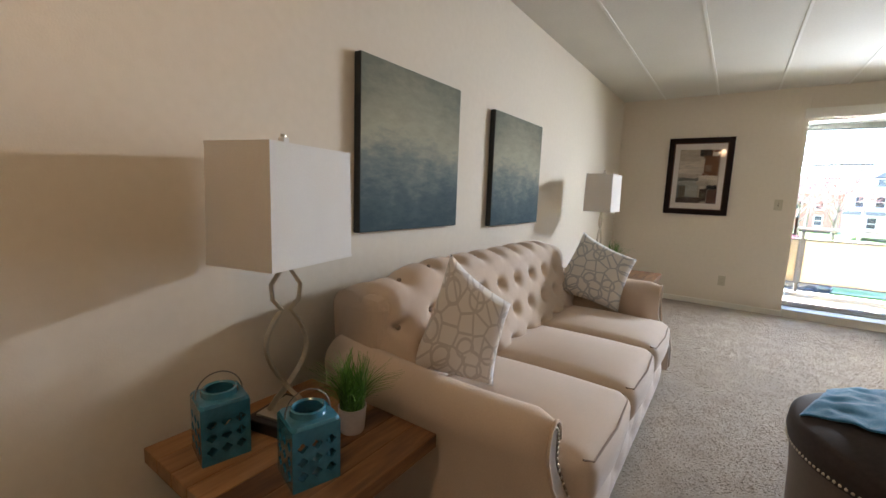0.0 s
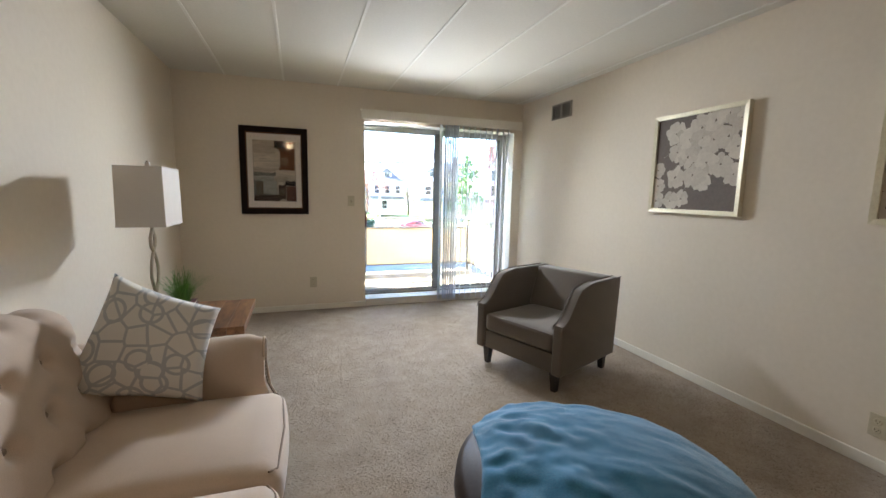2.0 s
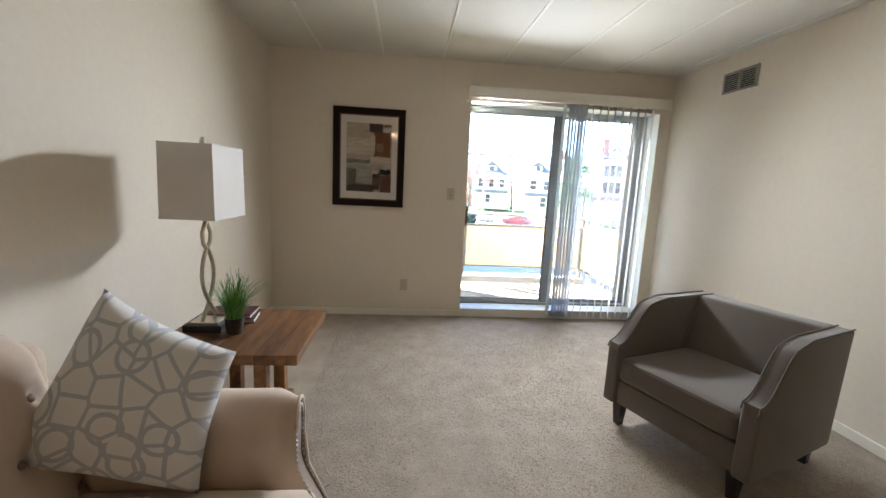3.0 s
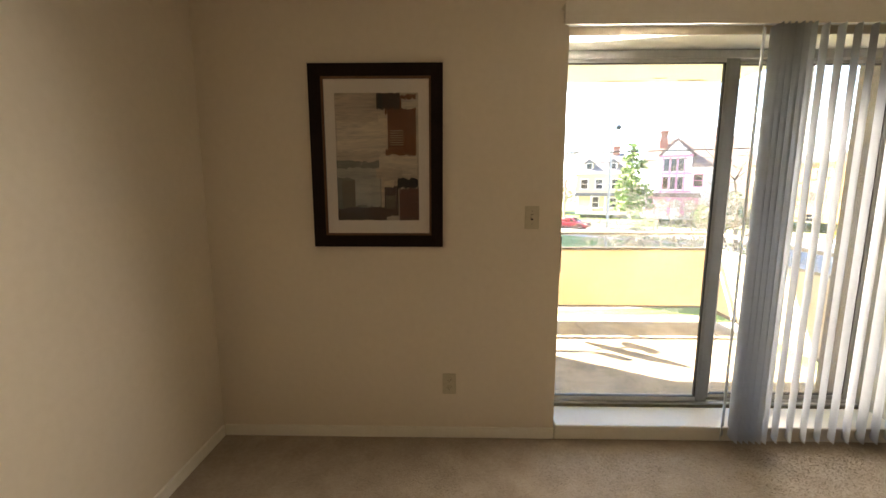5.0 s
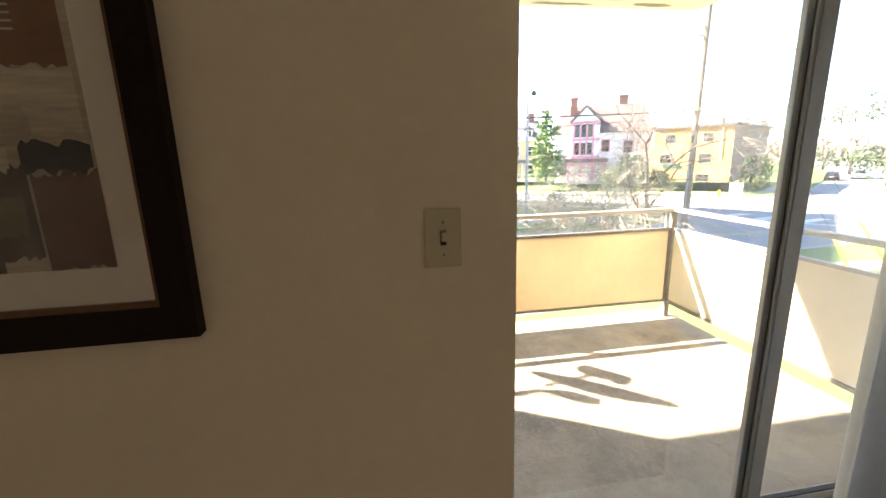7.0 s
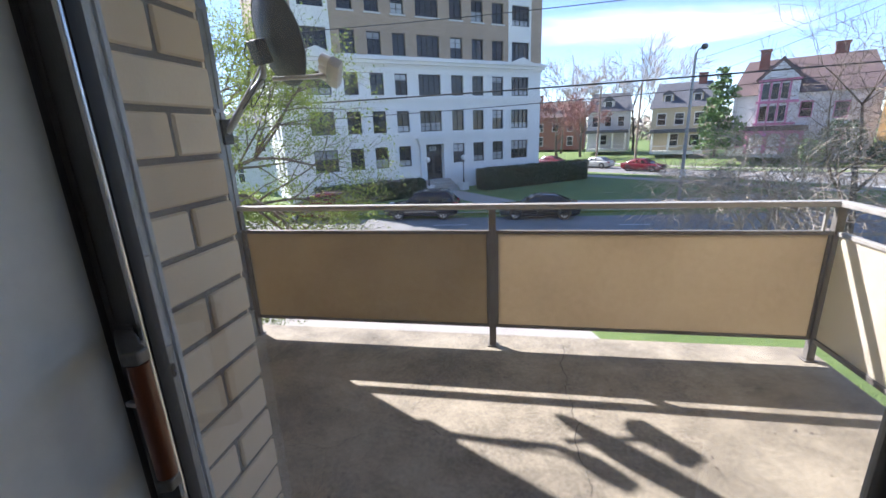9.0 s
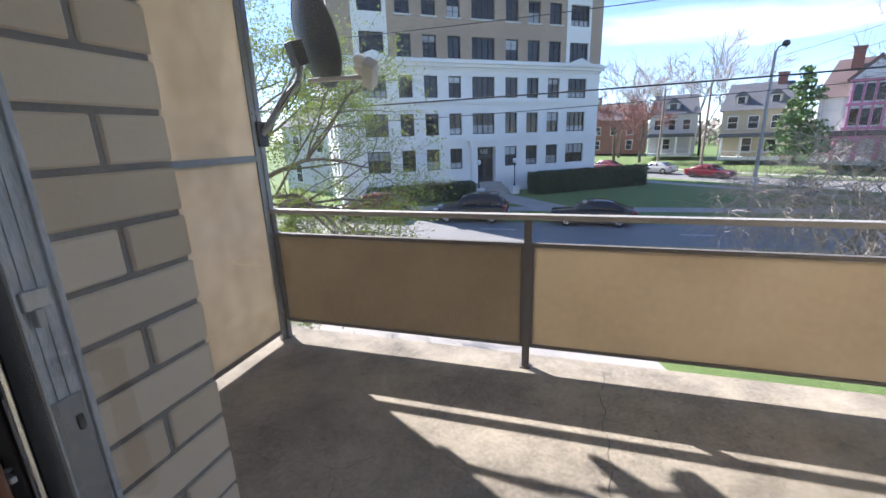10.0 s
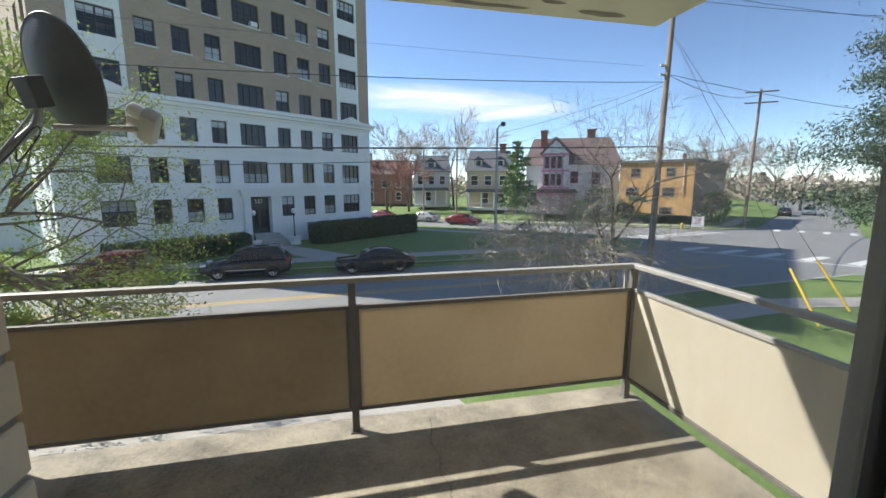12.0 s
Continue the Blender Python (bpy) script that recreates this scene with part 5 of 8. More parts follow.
bm = prism([(0.52, 0.13), (0.50, 0.42), (0.60, 0.715), (0.74, 0.715), (0.70, 0.13)], 2 * CWID - 0.075, "y", bevel=0.016, seg=3, centre=True)
part("backrest", taper(bm), GREYCLOTH, ch, smooth=True)
part("seat_rail", taper(boxes((-0.035, 0.55, -CWID + 0.037, CWID - 0.037, 0.13, 0.265), bevel=0.012)), GREYCLOTH, ch, smooth=True)
sc = part("seat_cushion", taper(cushion_box(-0.052, 0.56, -CWID + 0.042, CWID - 0.042, 0.27, 0.405, 0.03, 0.02)), GREYCLOTH, ch, smooth="all")
part("piping", tube([(-0.045, -CWID + 0.06, 0.398), (-0.058, 0, 0.404), (-0.045, CWID - 0.06, 0.398)], 0.004, 6), GREYCLOTH, sc)
for lx in (0.0, 0.655):
    for s in (-1, 1):
        sy = s * (CWID - 0.04)
        bm = bmesh.new()
        q = [[bm.verts.new((lx + a * k + (0.01 if lx > 0.3 and z == 0 else 0), sy + b * k, z)) for a, b in ((-1, -1), (1, -1), (1, 1), (-1, 1))] for z, k in ((0.0, 0.018), (0.135, 0.028))]
        bm.faces.new(q[0][::-1])
        bm.faces.new(q[1])
        for i in range(4):
            bm.faces.new((q[0][i], q[0][(i + 1) % 4], q[1][(i + 1) % 4], q[1][i]))
        part("leg", taper(bm), BLACKWOOD, ch, "tapered black wooden leg")

# ---- round ottoman and its throw ----
OTC, OTR = (2.01, -3.69), 0.455
ott = thing("ottoman", (OTC[0], OTC[1], 0.0), "round dark leather ottoman with nailhead trim, under a throw", "ottoman")


def dome_z(r):
    k = min(1.0, r / OTR)
    return 0.402 + 0.104 * (1 - k ** 2.6)


part("body", lathe([(0, 0.02), (0.42, 0.02), (0.43, 0.03), (0.435, 0.18), (OTR - 0.008, 0.314), (0, 0.314)], 64), SUEDE, ott, "brown suede-covered side", smooth=True)
lid = bmesh.new()
rings = []
for i in range(22):
    r = OTR * i / 21
    if i == 0:
        rings.append([lid.verts.new((0, 0, dome_z(0) - 0.02))])
        continue
    ring = []
    for k in range(72):
        th = 2 * math.pi * k / 72
        x, y = r * math.cos(th), r * math.sin(th)
        dip = 0.0
        for bx, by in [(0, 0)] + [(0.24 * math.cos(math.pi / 3 * j), 0.24 * math.sin(math.pi / 3 * j)) for j in range(6)]:
            dip += 0.03 * math.exp(-((x - bx) ** 2 + (y - by) ** 2) / 0.0016)
        ring.append(lid.verts.new((x, y, dome_z(r) - dip)))
    rings.append(ring)
rings.append([lid.verts.new(((OTR + 0.006) * math.cos(2 * math.pi * k / 72), (OTR + 0.006) * math.sin(2 * math.pi * k / 72), 0.350)) for k in range(72)])
rings.append([lid.verts.new(((OTR - 0.004) * math.cos(2 * math.pi * k / 72), (OTR - 0.004) * math.sin(2 * math.pi * k / 72), 0.304)) for k in range(72)])
for a, b in zip(rings, rings[1:]):
    for k in range(72):
        q = list(dict.fromkeys([a[k % len(a)], b[k], b[(k + 1) % 72], a[(k + 1) % len(a)]]))
        lid.faces.new(q)
part("lid", lid, LEATHER, ott, "tufted black-brown leather lid", smooth="all")
nh = to_mesh("nailhead", lathe([(0, 0.004), (0.004, 0.003), (0.006, 0.0)], 8), CHAMPAGNE, "all")
for k in range(150):
    th = 2 * math.pi * k / 150
    part("nailhead", nh, None, ott, at=Matrix.Translation(((OTR + 0.001) * math.cos(th), (OTR + 0.001) * math.sin(th), 0.318)) @ pose(0, 0, 0, 0, 0, math.degrees(th)) @ pose(0, 0, 0, 0, 90, 0))
for k in range(4):
    th = math.pi / 4 + k * math.pi / 2
    part("foot", lathe([(0, 0), (0.025, 0), (0.025, 0.022), (0, 0.022)], 12, None, (0.34 * math.cos(th), 0.34 * math.sin(th))), BLACKWOOD, ott)


def throw_point(a, b):
    """a runs along the cloth, b across it; it lies on the lid and hangs over its rim."""
    du, dv = Vector((0.80, -0.60)), Vector((0.60, 0.80))
    s0 = -0.32 - 0.17 * b
    s = s0 + (0.63 - s0) * a + 0.012 * math.sin(b * 7)
    w = -0.275 + 0.60 * b + 0.010 * math.sin(a * 9 + 1) - 0.03 * (1 - a) * (1 - b)
    p = du * s + dv * w
    r = p.length
    crumple = smoothstep(0.62, 0.15, a)
    wr = 0.006 * noise.noise((s * 5, w * 13, 3)) + 0.030 * crumple * max(0.0, noise.noise((s * 7 + 4, w * 11 + s * 4, 7))) + 0.012 * crumple * noise.noise((s * 16, w * 20, 1)) + 0.003 * noise.noise((s * 9, w * 34, 5))
    lim = OTR + 0.008
    if r <= lim:
        z = dome_z(r) + 0.012 + wr
        q = p
    else:
        over = r - lim
        q = p.normalized() * (lim + min(0.02, over * 0.4) + 0.5 * wr)
        z = dome_z(lim) + 0.010 - over * 0.95
    return (q.x, q.y, z)


tb = sheet(110, 64, throw_point)
bmesh.ops.recalc_face_normals(tb, faces=tb.faces[:])
bmesh.ops.solidify(tb, geom=tb.faces[:], thickness=0.006)
solid("throw_blanket", tb, THROW, "rumpled teal-blue knitted throw laid over the ottoman", "throw", at=pose(OTC[0], OTC[1], 0), smooth="all")


# ---- carpet pile ----
cr = np.random.RandomState(2)
nt = 200000
tx, ty = cr.uniform(0.70, 3.755, nt), cr.uniform(-5.2, -0.03, nt)
keep = np.hypot(tx - OTC[0], ty - OTC[1]) > 0.44
tx, ty = tx[keep], ty[keep]
nt = len(tx)
swirl = np.array([noise.noise((float(p) * 1.7, float(q) * 1.7, 2.0)) for p, q in zip(tx, ty)])
ang = cr.uniform(0, 2 * math.pi, nt)
lean = swirl * 4.0 + cr.normal(size=nt) * 0.8
hh = cr.uniform(0.0011, 0.0026, nt)
wd = cr.uniform(0.0016, 0.0034, nt)
dx, dy = np.cos(ang) * wd, np.sin(ang) * wd
lx_, ly_ = np.cos(lean) * hh * 2.6, np.sin(lean) * hh * 2.6
zz = np.zeros(nt)
tv = np.stack([np.stack([tx - dx, ty - dy, zz], 1), np.stack([tx + dx, ty + dy, zz], 1), np.stack([tx + dx + lx_, ty + dy + ly_, hh], 1), np.stack([tx - dx + lx_, ty - dy + ly_, hh], 1)], 1).reshape(-1, 3)
me = bpy.data.meshes.new("carpet_pile")
me.from_pydata(tv.tolist(), [], np.arange(4 * nt).reshape(-1, 4).tolist())
me.materials.append(TUFT)
tagged(new("carpet_pile", me), "soft beige twisted carpet yarn tufts", "carpet", kind="stuff")

# ---- balcony ----
ZB = -0.088
OXB = 1.742                           # brick side of the opening
YF = 2.352
slab = solid("balcony_floor", boxes((0.30, 4.145, 0.22, 2.515, ZB - 0.16, ZB), bevel=0.012), CONC, "stained cracked concrete balcony floor", "balcony floor", "structure")
solid("door_threshold", boxes((OXB + 0.003, OX1 - 0.005, 0.215, 0.335, ZB + 0.001, 0.085), bevel=0.006), CONC, "concrete threshold outside the balcony door", "threshold", "structure")
sof = thing("balcony_soffit", (2.2, 1.4, 2.42), "cream painted concrete soffit with peeling edges", "soffit", kind="structure")
part("slab", boxes((-1.9, 1.93, -1.2, 1.02, 0.0, 0.16), bevel=0.01), SOFFIT, sof)
pk = random.Random(8)
for x0, w, y0, d in ((-0.75, 0.22, 0.93, 0.06), (-0.25, 0.45, 0.955, 0.05), (0.75, 0.55, 0.93, 0.065), (1.45, 0.35, 0.90, 0.09), (-1.45, 0.3, 0.96, 0.045), (1.1, 0.16, 0.82, 0.05)):
    n = 18
    bm = bmesh.new()
    ring = []
    for i in range(n):
        th = 2 * math.pi * i / n
        ring.append(bm.verts.new((x0 + w / 2 * math.cos(th) * pk.uniform(.7, 1.1), y0 + d / 2 * math.sin(th) * pk.uniform(.6, 1.1), -0.002)))
    bm.faces.new(ring)
    part("peeled_patch", bm, PEEL, sof, "bare grey patch of peeled paint")
wol = solid("wall_outer_left", boxes((-0.3, OXB - 0.006, 0.10, 0.520, ZB, 2.42)), MORTAR, "outer masonry wall beside the balcony door", "wall", "structure")
solid("wall_outer_right", boxes((OX1 + 0.006, 4.6, 0.10, 0.520, ZB, 2.42)), MORTAR, "outer masonry wall beside the balcony door", "wall", "structure")
solid("wall_outer_head", boxes((OXB - 0.005, OX1 + 0.005, 0.10, 0.519, 2.076, 2.42)), SOFFIT, "painted lintel over the balcony door", "lintel", "structure")
solid("facade_below", boxes((-8.0, 4.6, 0.34, 0.521, -3.9, ZB - 0.001), (-8.0, -0.3, 0.34, 0.521, ZB - 0.001, 5.5), (4.6, 12.0, 0.34, 0.521, -3.9, 5.5)), BRICKBUFF, "buff brick outside wall of the flats", "wall", "structure")

# weathered fixed jamb outside the sliding leaf
jamb = thing("outer_jamb", (OXB, 0.237, 0.0), "weathered aluminium outer jamb with a lock keeper", "door jamb", kind="structure")
part("profile", boxes((-0.006, 0.0105, 0.0295, 0.081, 0.09, 2.06), (-0.006, 0.016, 0.029, 0.034, 0.09, 2.06), (-0.006, 0.016, 0.074, 0.082, 0.09, 2.06), (-0.004, 0.0125, 0.044, 0.046, 0.09, 2.06), (-0.004, 0.0125, 0.058, 0.060, 0.09, 2.06), bevel=0.0012), ALU_OLD, jamb)
part("keeper", boxes((0.010, 0.018, 0.036, 0.066, 1.14, 1.165), (0.010, 0.022, 0.044, 0.054, 1.118, 1.142), bevel=0.002), ALU, jamb)
part("cover_strip", boxes((0.0107, 0.0137, 0.035, 0.070, 0.45, 1.015), bevel=0.001), GALV, jamb)
part("screw", boxes((0.0135, 0.016, 0.056, 0.064, 0.962, 0.985), bevel=0.002), DARKSLOT, jamb)


# railing
def panel_bay(x0, x1, name, label, mtl=None):
    """One bay along the front: translucent panel between top and bottom bars."""
    cx = (x0 + x1) / 2
    t = thing(name, (cx, YF, ZB), label, "balcony panel", "panels of the balcony rail")
    h = (x1 - x0) / 2
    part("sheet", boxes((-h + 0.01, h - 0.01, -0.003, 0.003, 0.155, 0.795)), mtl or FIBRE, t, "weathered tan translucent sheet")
    part("top_bar", boxes((-h, h, -0.018, 0.014, 0.782, 0.806), bevel=0.003), RAIL, t)
    part("bottom_bar", boxes((-h, h, -0.015, 0.012, 0.140, 0.160), bevel=0.003), RAIL, t)
    for s in (-1, 1):
        part("side_bar", boxes((s * (h - 0.008) - 0.008, s * (h - 0.008) + 0.008, -0.012, 0.010, 0.160, 0.782), bevel=0.002), RAIL, t)
    for k in range(4):
        part("bolt", lathe([(0, 0.004), (0.005, 0.003), (0.006, 0)], 8), RAIL, t, at=pose((k - 1.5) * h * 0.55, -0.018, 0.794, 90))
    return t


PX = (0.40, 2.155, 4.05)
rail = thing("balcony_rail", (2.2, YF, ZB), "old painted steel balcony rail with square posts", "railing")
for x in PX:
    part("post", boxes((x - 2.2 - 0.022, x - 2.2 + 0.022, -0.020, 0.020, 0.0, 0.945), bevel=0.003), RAIL, rail)
    part("post_foot", boxes((x - 2.2 - 0.035, x - 2.2 + 0.035, -0.032, 0.032, 0.0, 0.008), bevel=0.002), RAIL, rail)
part("top_rail", boxes((PX[0] - 2.2, PX[2] - 2.2 + 0.02, -0.028, 0.028, 0.942, 0.974), bevel=0.006), RAILTOP, rail, "pale top of the rail")
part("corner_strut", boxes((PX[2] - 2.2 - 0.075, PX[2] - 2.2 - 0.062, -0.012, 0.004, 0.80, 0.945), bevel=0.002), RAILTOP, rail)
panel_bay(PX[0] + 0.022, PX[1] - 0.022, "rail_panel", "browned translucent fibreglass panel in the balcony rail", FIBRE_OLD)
panel_bay(PX[1] + 0.022, PX[2] - 0.022, "rail_panel", "tan translucent fibreglass panel in the balcony rail")
side = thing("side_rail", (4.05, 1.4, ZB), "side balcony rail with a tan panel coloured pale as sunlit", "railing")
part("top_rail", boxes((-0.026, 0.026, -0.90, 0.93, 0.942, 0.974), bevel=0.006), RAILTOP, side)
part("sheet", boxes((-0.003, 0.003, -0.90, 0.92, 0.155, 0.795)), FIBRE_SUNLIT, side, "tan translucent sheet in a paler sunlit tone")
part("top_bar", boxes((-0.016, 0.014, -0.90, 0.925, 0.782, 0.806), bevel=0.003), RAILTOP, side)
part("bottom_bar", boxes((-0.016, 0.012, -0.90, 0.925, 0.130, 0.158), bevel=0.003), RAIL, side)
part("post", boxes((-0.022, 0.022, -0.905, -0.865, 0.0, 0.945), bevel=0.003), RAIL, side)

# privacy screen
scr = thing("privacy_screen", (0.39, 1.4, ZB), "tall pale translucent privacy screen in a steel frame", "privacy screen")
part("front_post", boxes((-0.022, 0.022, 0.93, 0.97, 0.97, 2.505), bevel=0.003), GALV, scr)
part("front_bar", boxes((-0.014, 0.014, 0.885, 0.936, 0.0, 2.47), bevel=0.003), GALV, scr)
part("rear_bar", boxes((-0.014, 0.014, -0.905, -0.875, 0.03, 2.47), bevel=0.003), GALV, scr)
part("mid_bar", boxes((-0.016, 0.016, -0.875, 0.885, 1.295, 1.335), bevel=0.003), GALV, scr)
part("bottom_bar", boxes((-0.014, 0.014, -0.875, 0.885, 0.055, 0.085), bevel=0.003), RAIL, scr)
part("top_bar", boxes((-0.014, 0.014, -0.875, 0.885, 2.44, 2.47), bevel=0.003), GALV, scr)
part("upper_sheet", boxes((-0.003, 0.003, -0.875, 0.885, 1.335, 2.44)), SCREEN, scr, "pale stained translucent sheet")
part("lower_sheet", boxes((-0.003, 0.003, -0.875, 0.885, 0.085, 1.295)), SCREEN, scr, "pale translucent sheet")
for z in (0.2, 0.8, 1.6, 2.2):
    part("clip", boxes((0.012, 0.024, 0.89, 0.95, z - 0.012, z + 0.012), bevel=0.002), GALV, scr)

# satellite dish on the screen's post
dish = thing("satellite_dish", (0.412, 2.36, 1.40), "dark grey satellite dish on a bent arm", "satellite dish")
DC = Vector((0.67, 2.59, 1.96)) - Vector((0.412, 2.36, 1.40))
# the bowl faces up and away to the sun side
face = Vector((0.46, 0.84, 0.28)).normalized()
zax = face
xax = Vector((0, 0, 1)).cross(zax).normalized()
yax = zax.cross(xax)
frm = Matrix((xax, yax, zax)).transposed().to_4x4()
bowl = bmesh.new()
rings = []
for i in range(14):
    k = i / 13
    rings.append([bowl.verts.new((0.25 * k * math.cos(2 * math.pi * j / 48), 0.305 * k * math.sin(2 * math.pi * j / 48), 0.075 * k * k)) for j in range(48)] if i else [bowl.verts.new((0, 0, 0))])
for a, b in zip(rings, rings[1:]):
    for j in range(48):
        bowl.faces.new(list(dict.fromkeys([a[j % len(a)], a[(j + 1) % len(a)], b[(j + 1) % 48], b[j]])))
bmesh.ops.solidify(bowl, geom=bowl.faces[:], thickness=0.006)
part("reflector", bowl, DISHGREY, dish, "weathered dark grey reflector", smooth="all", at=Matrix.Translation(DC) @ frm)
part("rim", tube([(0.251 * math.cos(2 * math.pi * j / 48), 0.306 * math.sin(2 * math.pi * j / 48), 0.076) for j in range(48)], 0.006, 6, None, 1.0, True), DISHGREY, dish, smooth=True, at=Matrix.Translation(DC) @ frm)
bp = DC - face * 0.06 + Vector((0, 0, -0.06))
part("back_bracket", boxes((-0.055, 0.055, -0.075, 0.075, -0.06, 0.02), bevel=0.006), CABLE, dish, "black back bracket", at=Matrix.Translation(bp) @ frm)
arm_pts = [Vector((0.0, 0.0, -0.02)), Vector((0.04, 0.02, 0.03)), DC * 0.45 + Vector((0, 0, -0.06)), bp + Vector((-0.03, 0, -0.16)), bp + Vector((-0.01, 0, -0.03))]
def spline(p, n=8):
    out = []
    for i in range(len(p) - 1):
        a, b, c, d = p[max(i - 1, 0)], p[i], p[i + 1], p[min(i + 2, len(p) - 1)]
        for k in range(n):
            t = k / n
            out.append(0.5 * (2 * b + (c - a) * t + (2 * a - 5 * b + 4 * c - d) * t * t + (3 * b - a - 3 * c + d) * t ** 3))
    return out + [p[-1]]


part("mast", tube(spline(arm_pts), 0.021, 12), GALV, dish, "bent galvanised mast", smooth=True)
part("mount_plate", boxes((-0.03, 0.012, -0.045, 0.045, -0.10, 0.06), bevel=0.004), CABLE, dish, "dark mounting plate clamped to the post")
ln = Vector((1.02, 2.65, 1.775)) - Vector((0.412, 2.36, 1.40))
foot = DC - Vector((0, 0, 0.24)) - face * 0.01
part("feed_arm", tube([foot, foot.lerp(ln, 0.5) + Vector((0, 0, -0.025)), ln + Vector((0, 0, -0.05))], [0.016, 0.015, 0.018], 8), LNBGREY, dish, "grey feed arm", smooth=True)
ld = (DC + Vector((0, 0, 0.02)) - ln).normalized()
lx = Vector((0, 0, 1)).cross(ld).normalized()
lf = Matrix((lx, ld.cross(lx), ld)).transposed().to_4x4()
lnb = part("feed_head", boxes((-0.085, 0.085, -0.032, 0.032, -0.085, -0.016), bevel=0.016), LNBGREY, dish, "grey feed head with three cups", smooth=True, at=Matrix.Translation(ln) @ lf @ pose(0, 0, 0, 0, 0, 35) @ Matrix.Scale(1.35, 4))
for k in (-1, 0, 1):
    part("feed_cup", lathe([(0, 0.030), (0.022, 0.028), (0.028, 0.018), (0.028, -0.020), (0, -0.020)], 18), GLOBE, lnb, smooth=True, at=pose(0.056 * k, 0, 0))
lp = [DC * 0.9 + Vector((-0.06, 0, -0.1)), DC * 0.8 + Vector((-0.12, 0.02, 0.02)), DC * 0.85 + Vector((-0.09, 0.0, 0.08)), DC * 0.95 + Vector((-0.02, 0, 0.02))]
part("cable", tube(spline(lp), 0.0035, 6), CABLE, dish, "looped black coaxial cable", smooth=True)
lp = [Vector((0.02, 0.0, 0.0)), DC * 0.35 + Vector((0.04, 0.0, -0.03)), DC * 0.5 + Vector((0.10, 0, 0.02)), DC * 0.62 + Vector((0.07, 0, -0.08)), DC * 0.45 + Vector((0.03, 0, -0.12)), DC * 0.55 + Vector((0.0, 0, -0.08))]
part("cable", tube(spline(lp), 0.0035, 6), CABLE, dish, "looped black coaxial cable", smooth=True)
part("strut", tube([Vector((0.02, 0.0, 0.02)), DC * 0.5 + Vector((0.02, 0.0, -0.01)), bp + Vector((0.0, 0, -0.05))], 0.007, 6), GALV, dish, "thin straight stay rod", smooth=True)
# leaves and grit on the floor
gr = bmesh.new()
gk = random.Random(4)
for i in range(90):
    x, y, r = gk.uniform(0.6, 3.9), gk.uniform(0.9, 2.25), gk.uniform(0.003, 0.011)
    a = gk.uniform(0, 6.3)
    q = [gr.verts.new((x + r * math.cos(a + t) * (1 if j % 2 else 0.5), y + r * math.sin(a + t) * (1 if j % 2 else 0.5), ZB + 0.002 + 0.003 * (j % 2))) for j, t in enumerate((0, 1.5, 3.1, 4.7))]
    gr.faces.new(q)
solid("floor_grit", gr, BARK, "dry leaf bits and grit scattered on the balcony", "debris", "stuff")

ck = random.Random(14)
crk = bmesh.new()
p = Vector((2.62, 2.40))
prev = None
while p.y > 0.75:
    w = ck.uniform(0.0008, 0.0022)
    cur = (crk.verts.new((p.x - w, p.y, ZB + 0.001)), crk.verts.new((p.x + w, p.y, ZB + 0.001)))
    if prev:
        crk.faces.new((prev[0], prev[1], cur[1], cur[0]))
    prev = cur
    p = p + Vector((ck.uniform(-0.016, 0.015), -ck.uniform(0.015, 0.04)))
part("hairline_crack", crk, DARKSLOT, slab, "jagged dark hairline crack")

# ---- street and ground ----
ZR = -3.98                                  # road level
ZL = -3.85                                  # lawn level
solid("ground", boxes((-3000, 3000, -3000, 3000, ZR - 1.0, ZR - 0.02)), LAWN, "open ground that reaches the horizon", "ground", "structure")


def flat(name, pts, z0, z1, mtl, label, category):
    return solid(name, prism(pts, z1 - z0, "z"), mtl, label, category, "structure", at=pose(0, 0, z0))


flat("road", [(-160, 2.5), (25, 15.5), (60, -20), (75, -5), (52, 30), (165, 108), (165, 140), (48, 43), (-50, 125), (-62, 112), (18, 40), (24, 27), (-160, 16.5)], ZR - 0.02, ZR, ASPHALT, "grey asphalt street and its crossing", "road")
LOTS = {"corner": [(-160, 16.0), (20, 28.0), (26, 29.4), (28.6, 32.4), (27.2, 37.8), (20, 44.2), (8.9, 53.6), (-62, 113), (-160, 113)],
        "far": [(-48, 125), (22.5, 51.5), (38.3, 43.6), (44.3, 39.6), (49.5, 39.4), (92, 68), (160, 138), (160, 420), (-220, 420), (-220, 160)],
        "right": [(57, 28.5), (100, 57), (260, 172), (260, -60), (80, -30), (62, 14)],
        "near": [(-160, -1.0), (22.5, 16.9), (31, 17.6), (37, 14.5), (56, -6), (56, -60), (-160, -60)]}
for nm, pts in LOTS.items():
    flat("lawn", pts, ZR - 0.02, ZL, LAWN, "mown green grass verge behind a kerb", "lawn")


def strip(pts, w, z, mtl, name, label, category, z0=ZR - 0.02):
    """A flat band of even width along a line."""
    p = [Vector(q) for q in pts]
    l_, r_ = [], []
    for i, q in enumerate(p):
        d = (p[min(i + 1, len(p) - 1)] - p[max(i - 1, 0)]).normalized()
        s = Vector((-d.y, d.x)) * w / 2
        l_.append(q + s)
        r_.append(q - s)
    return flat(name, [tuple(q) for q in l_ + r_[::-1]], z0, z, mtl, label, category)


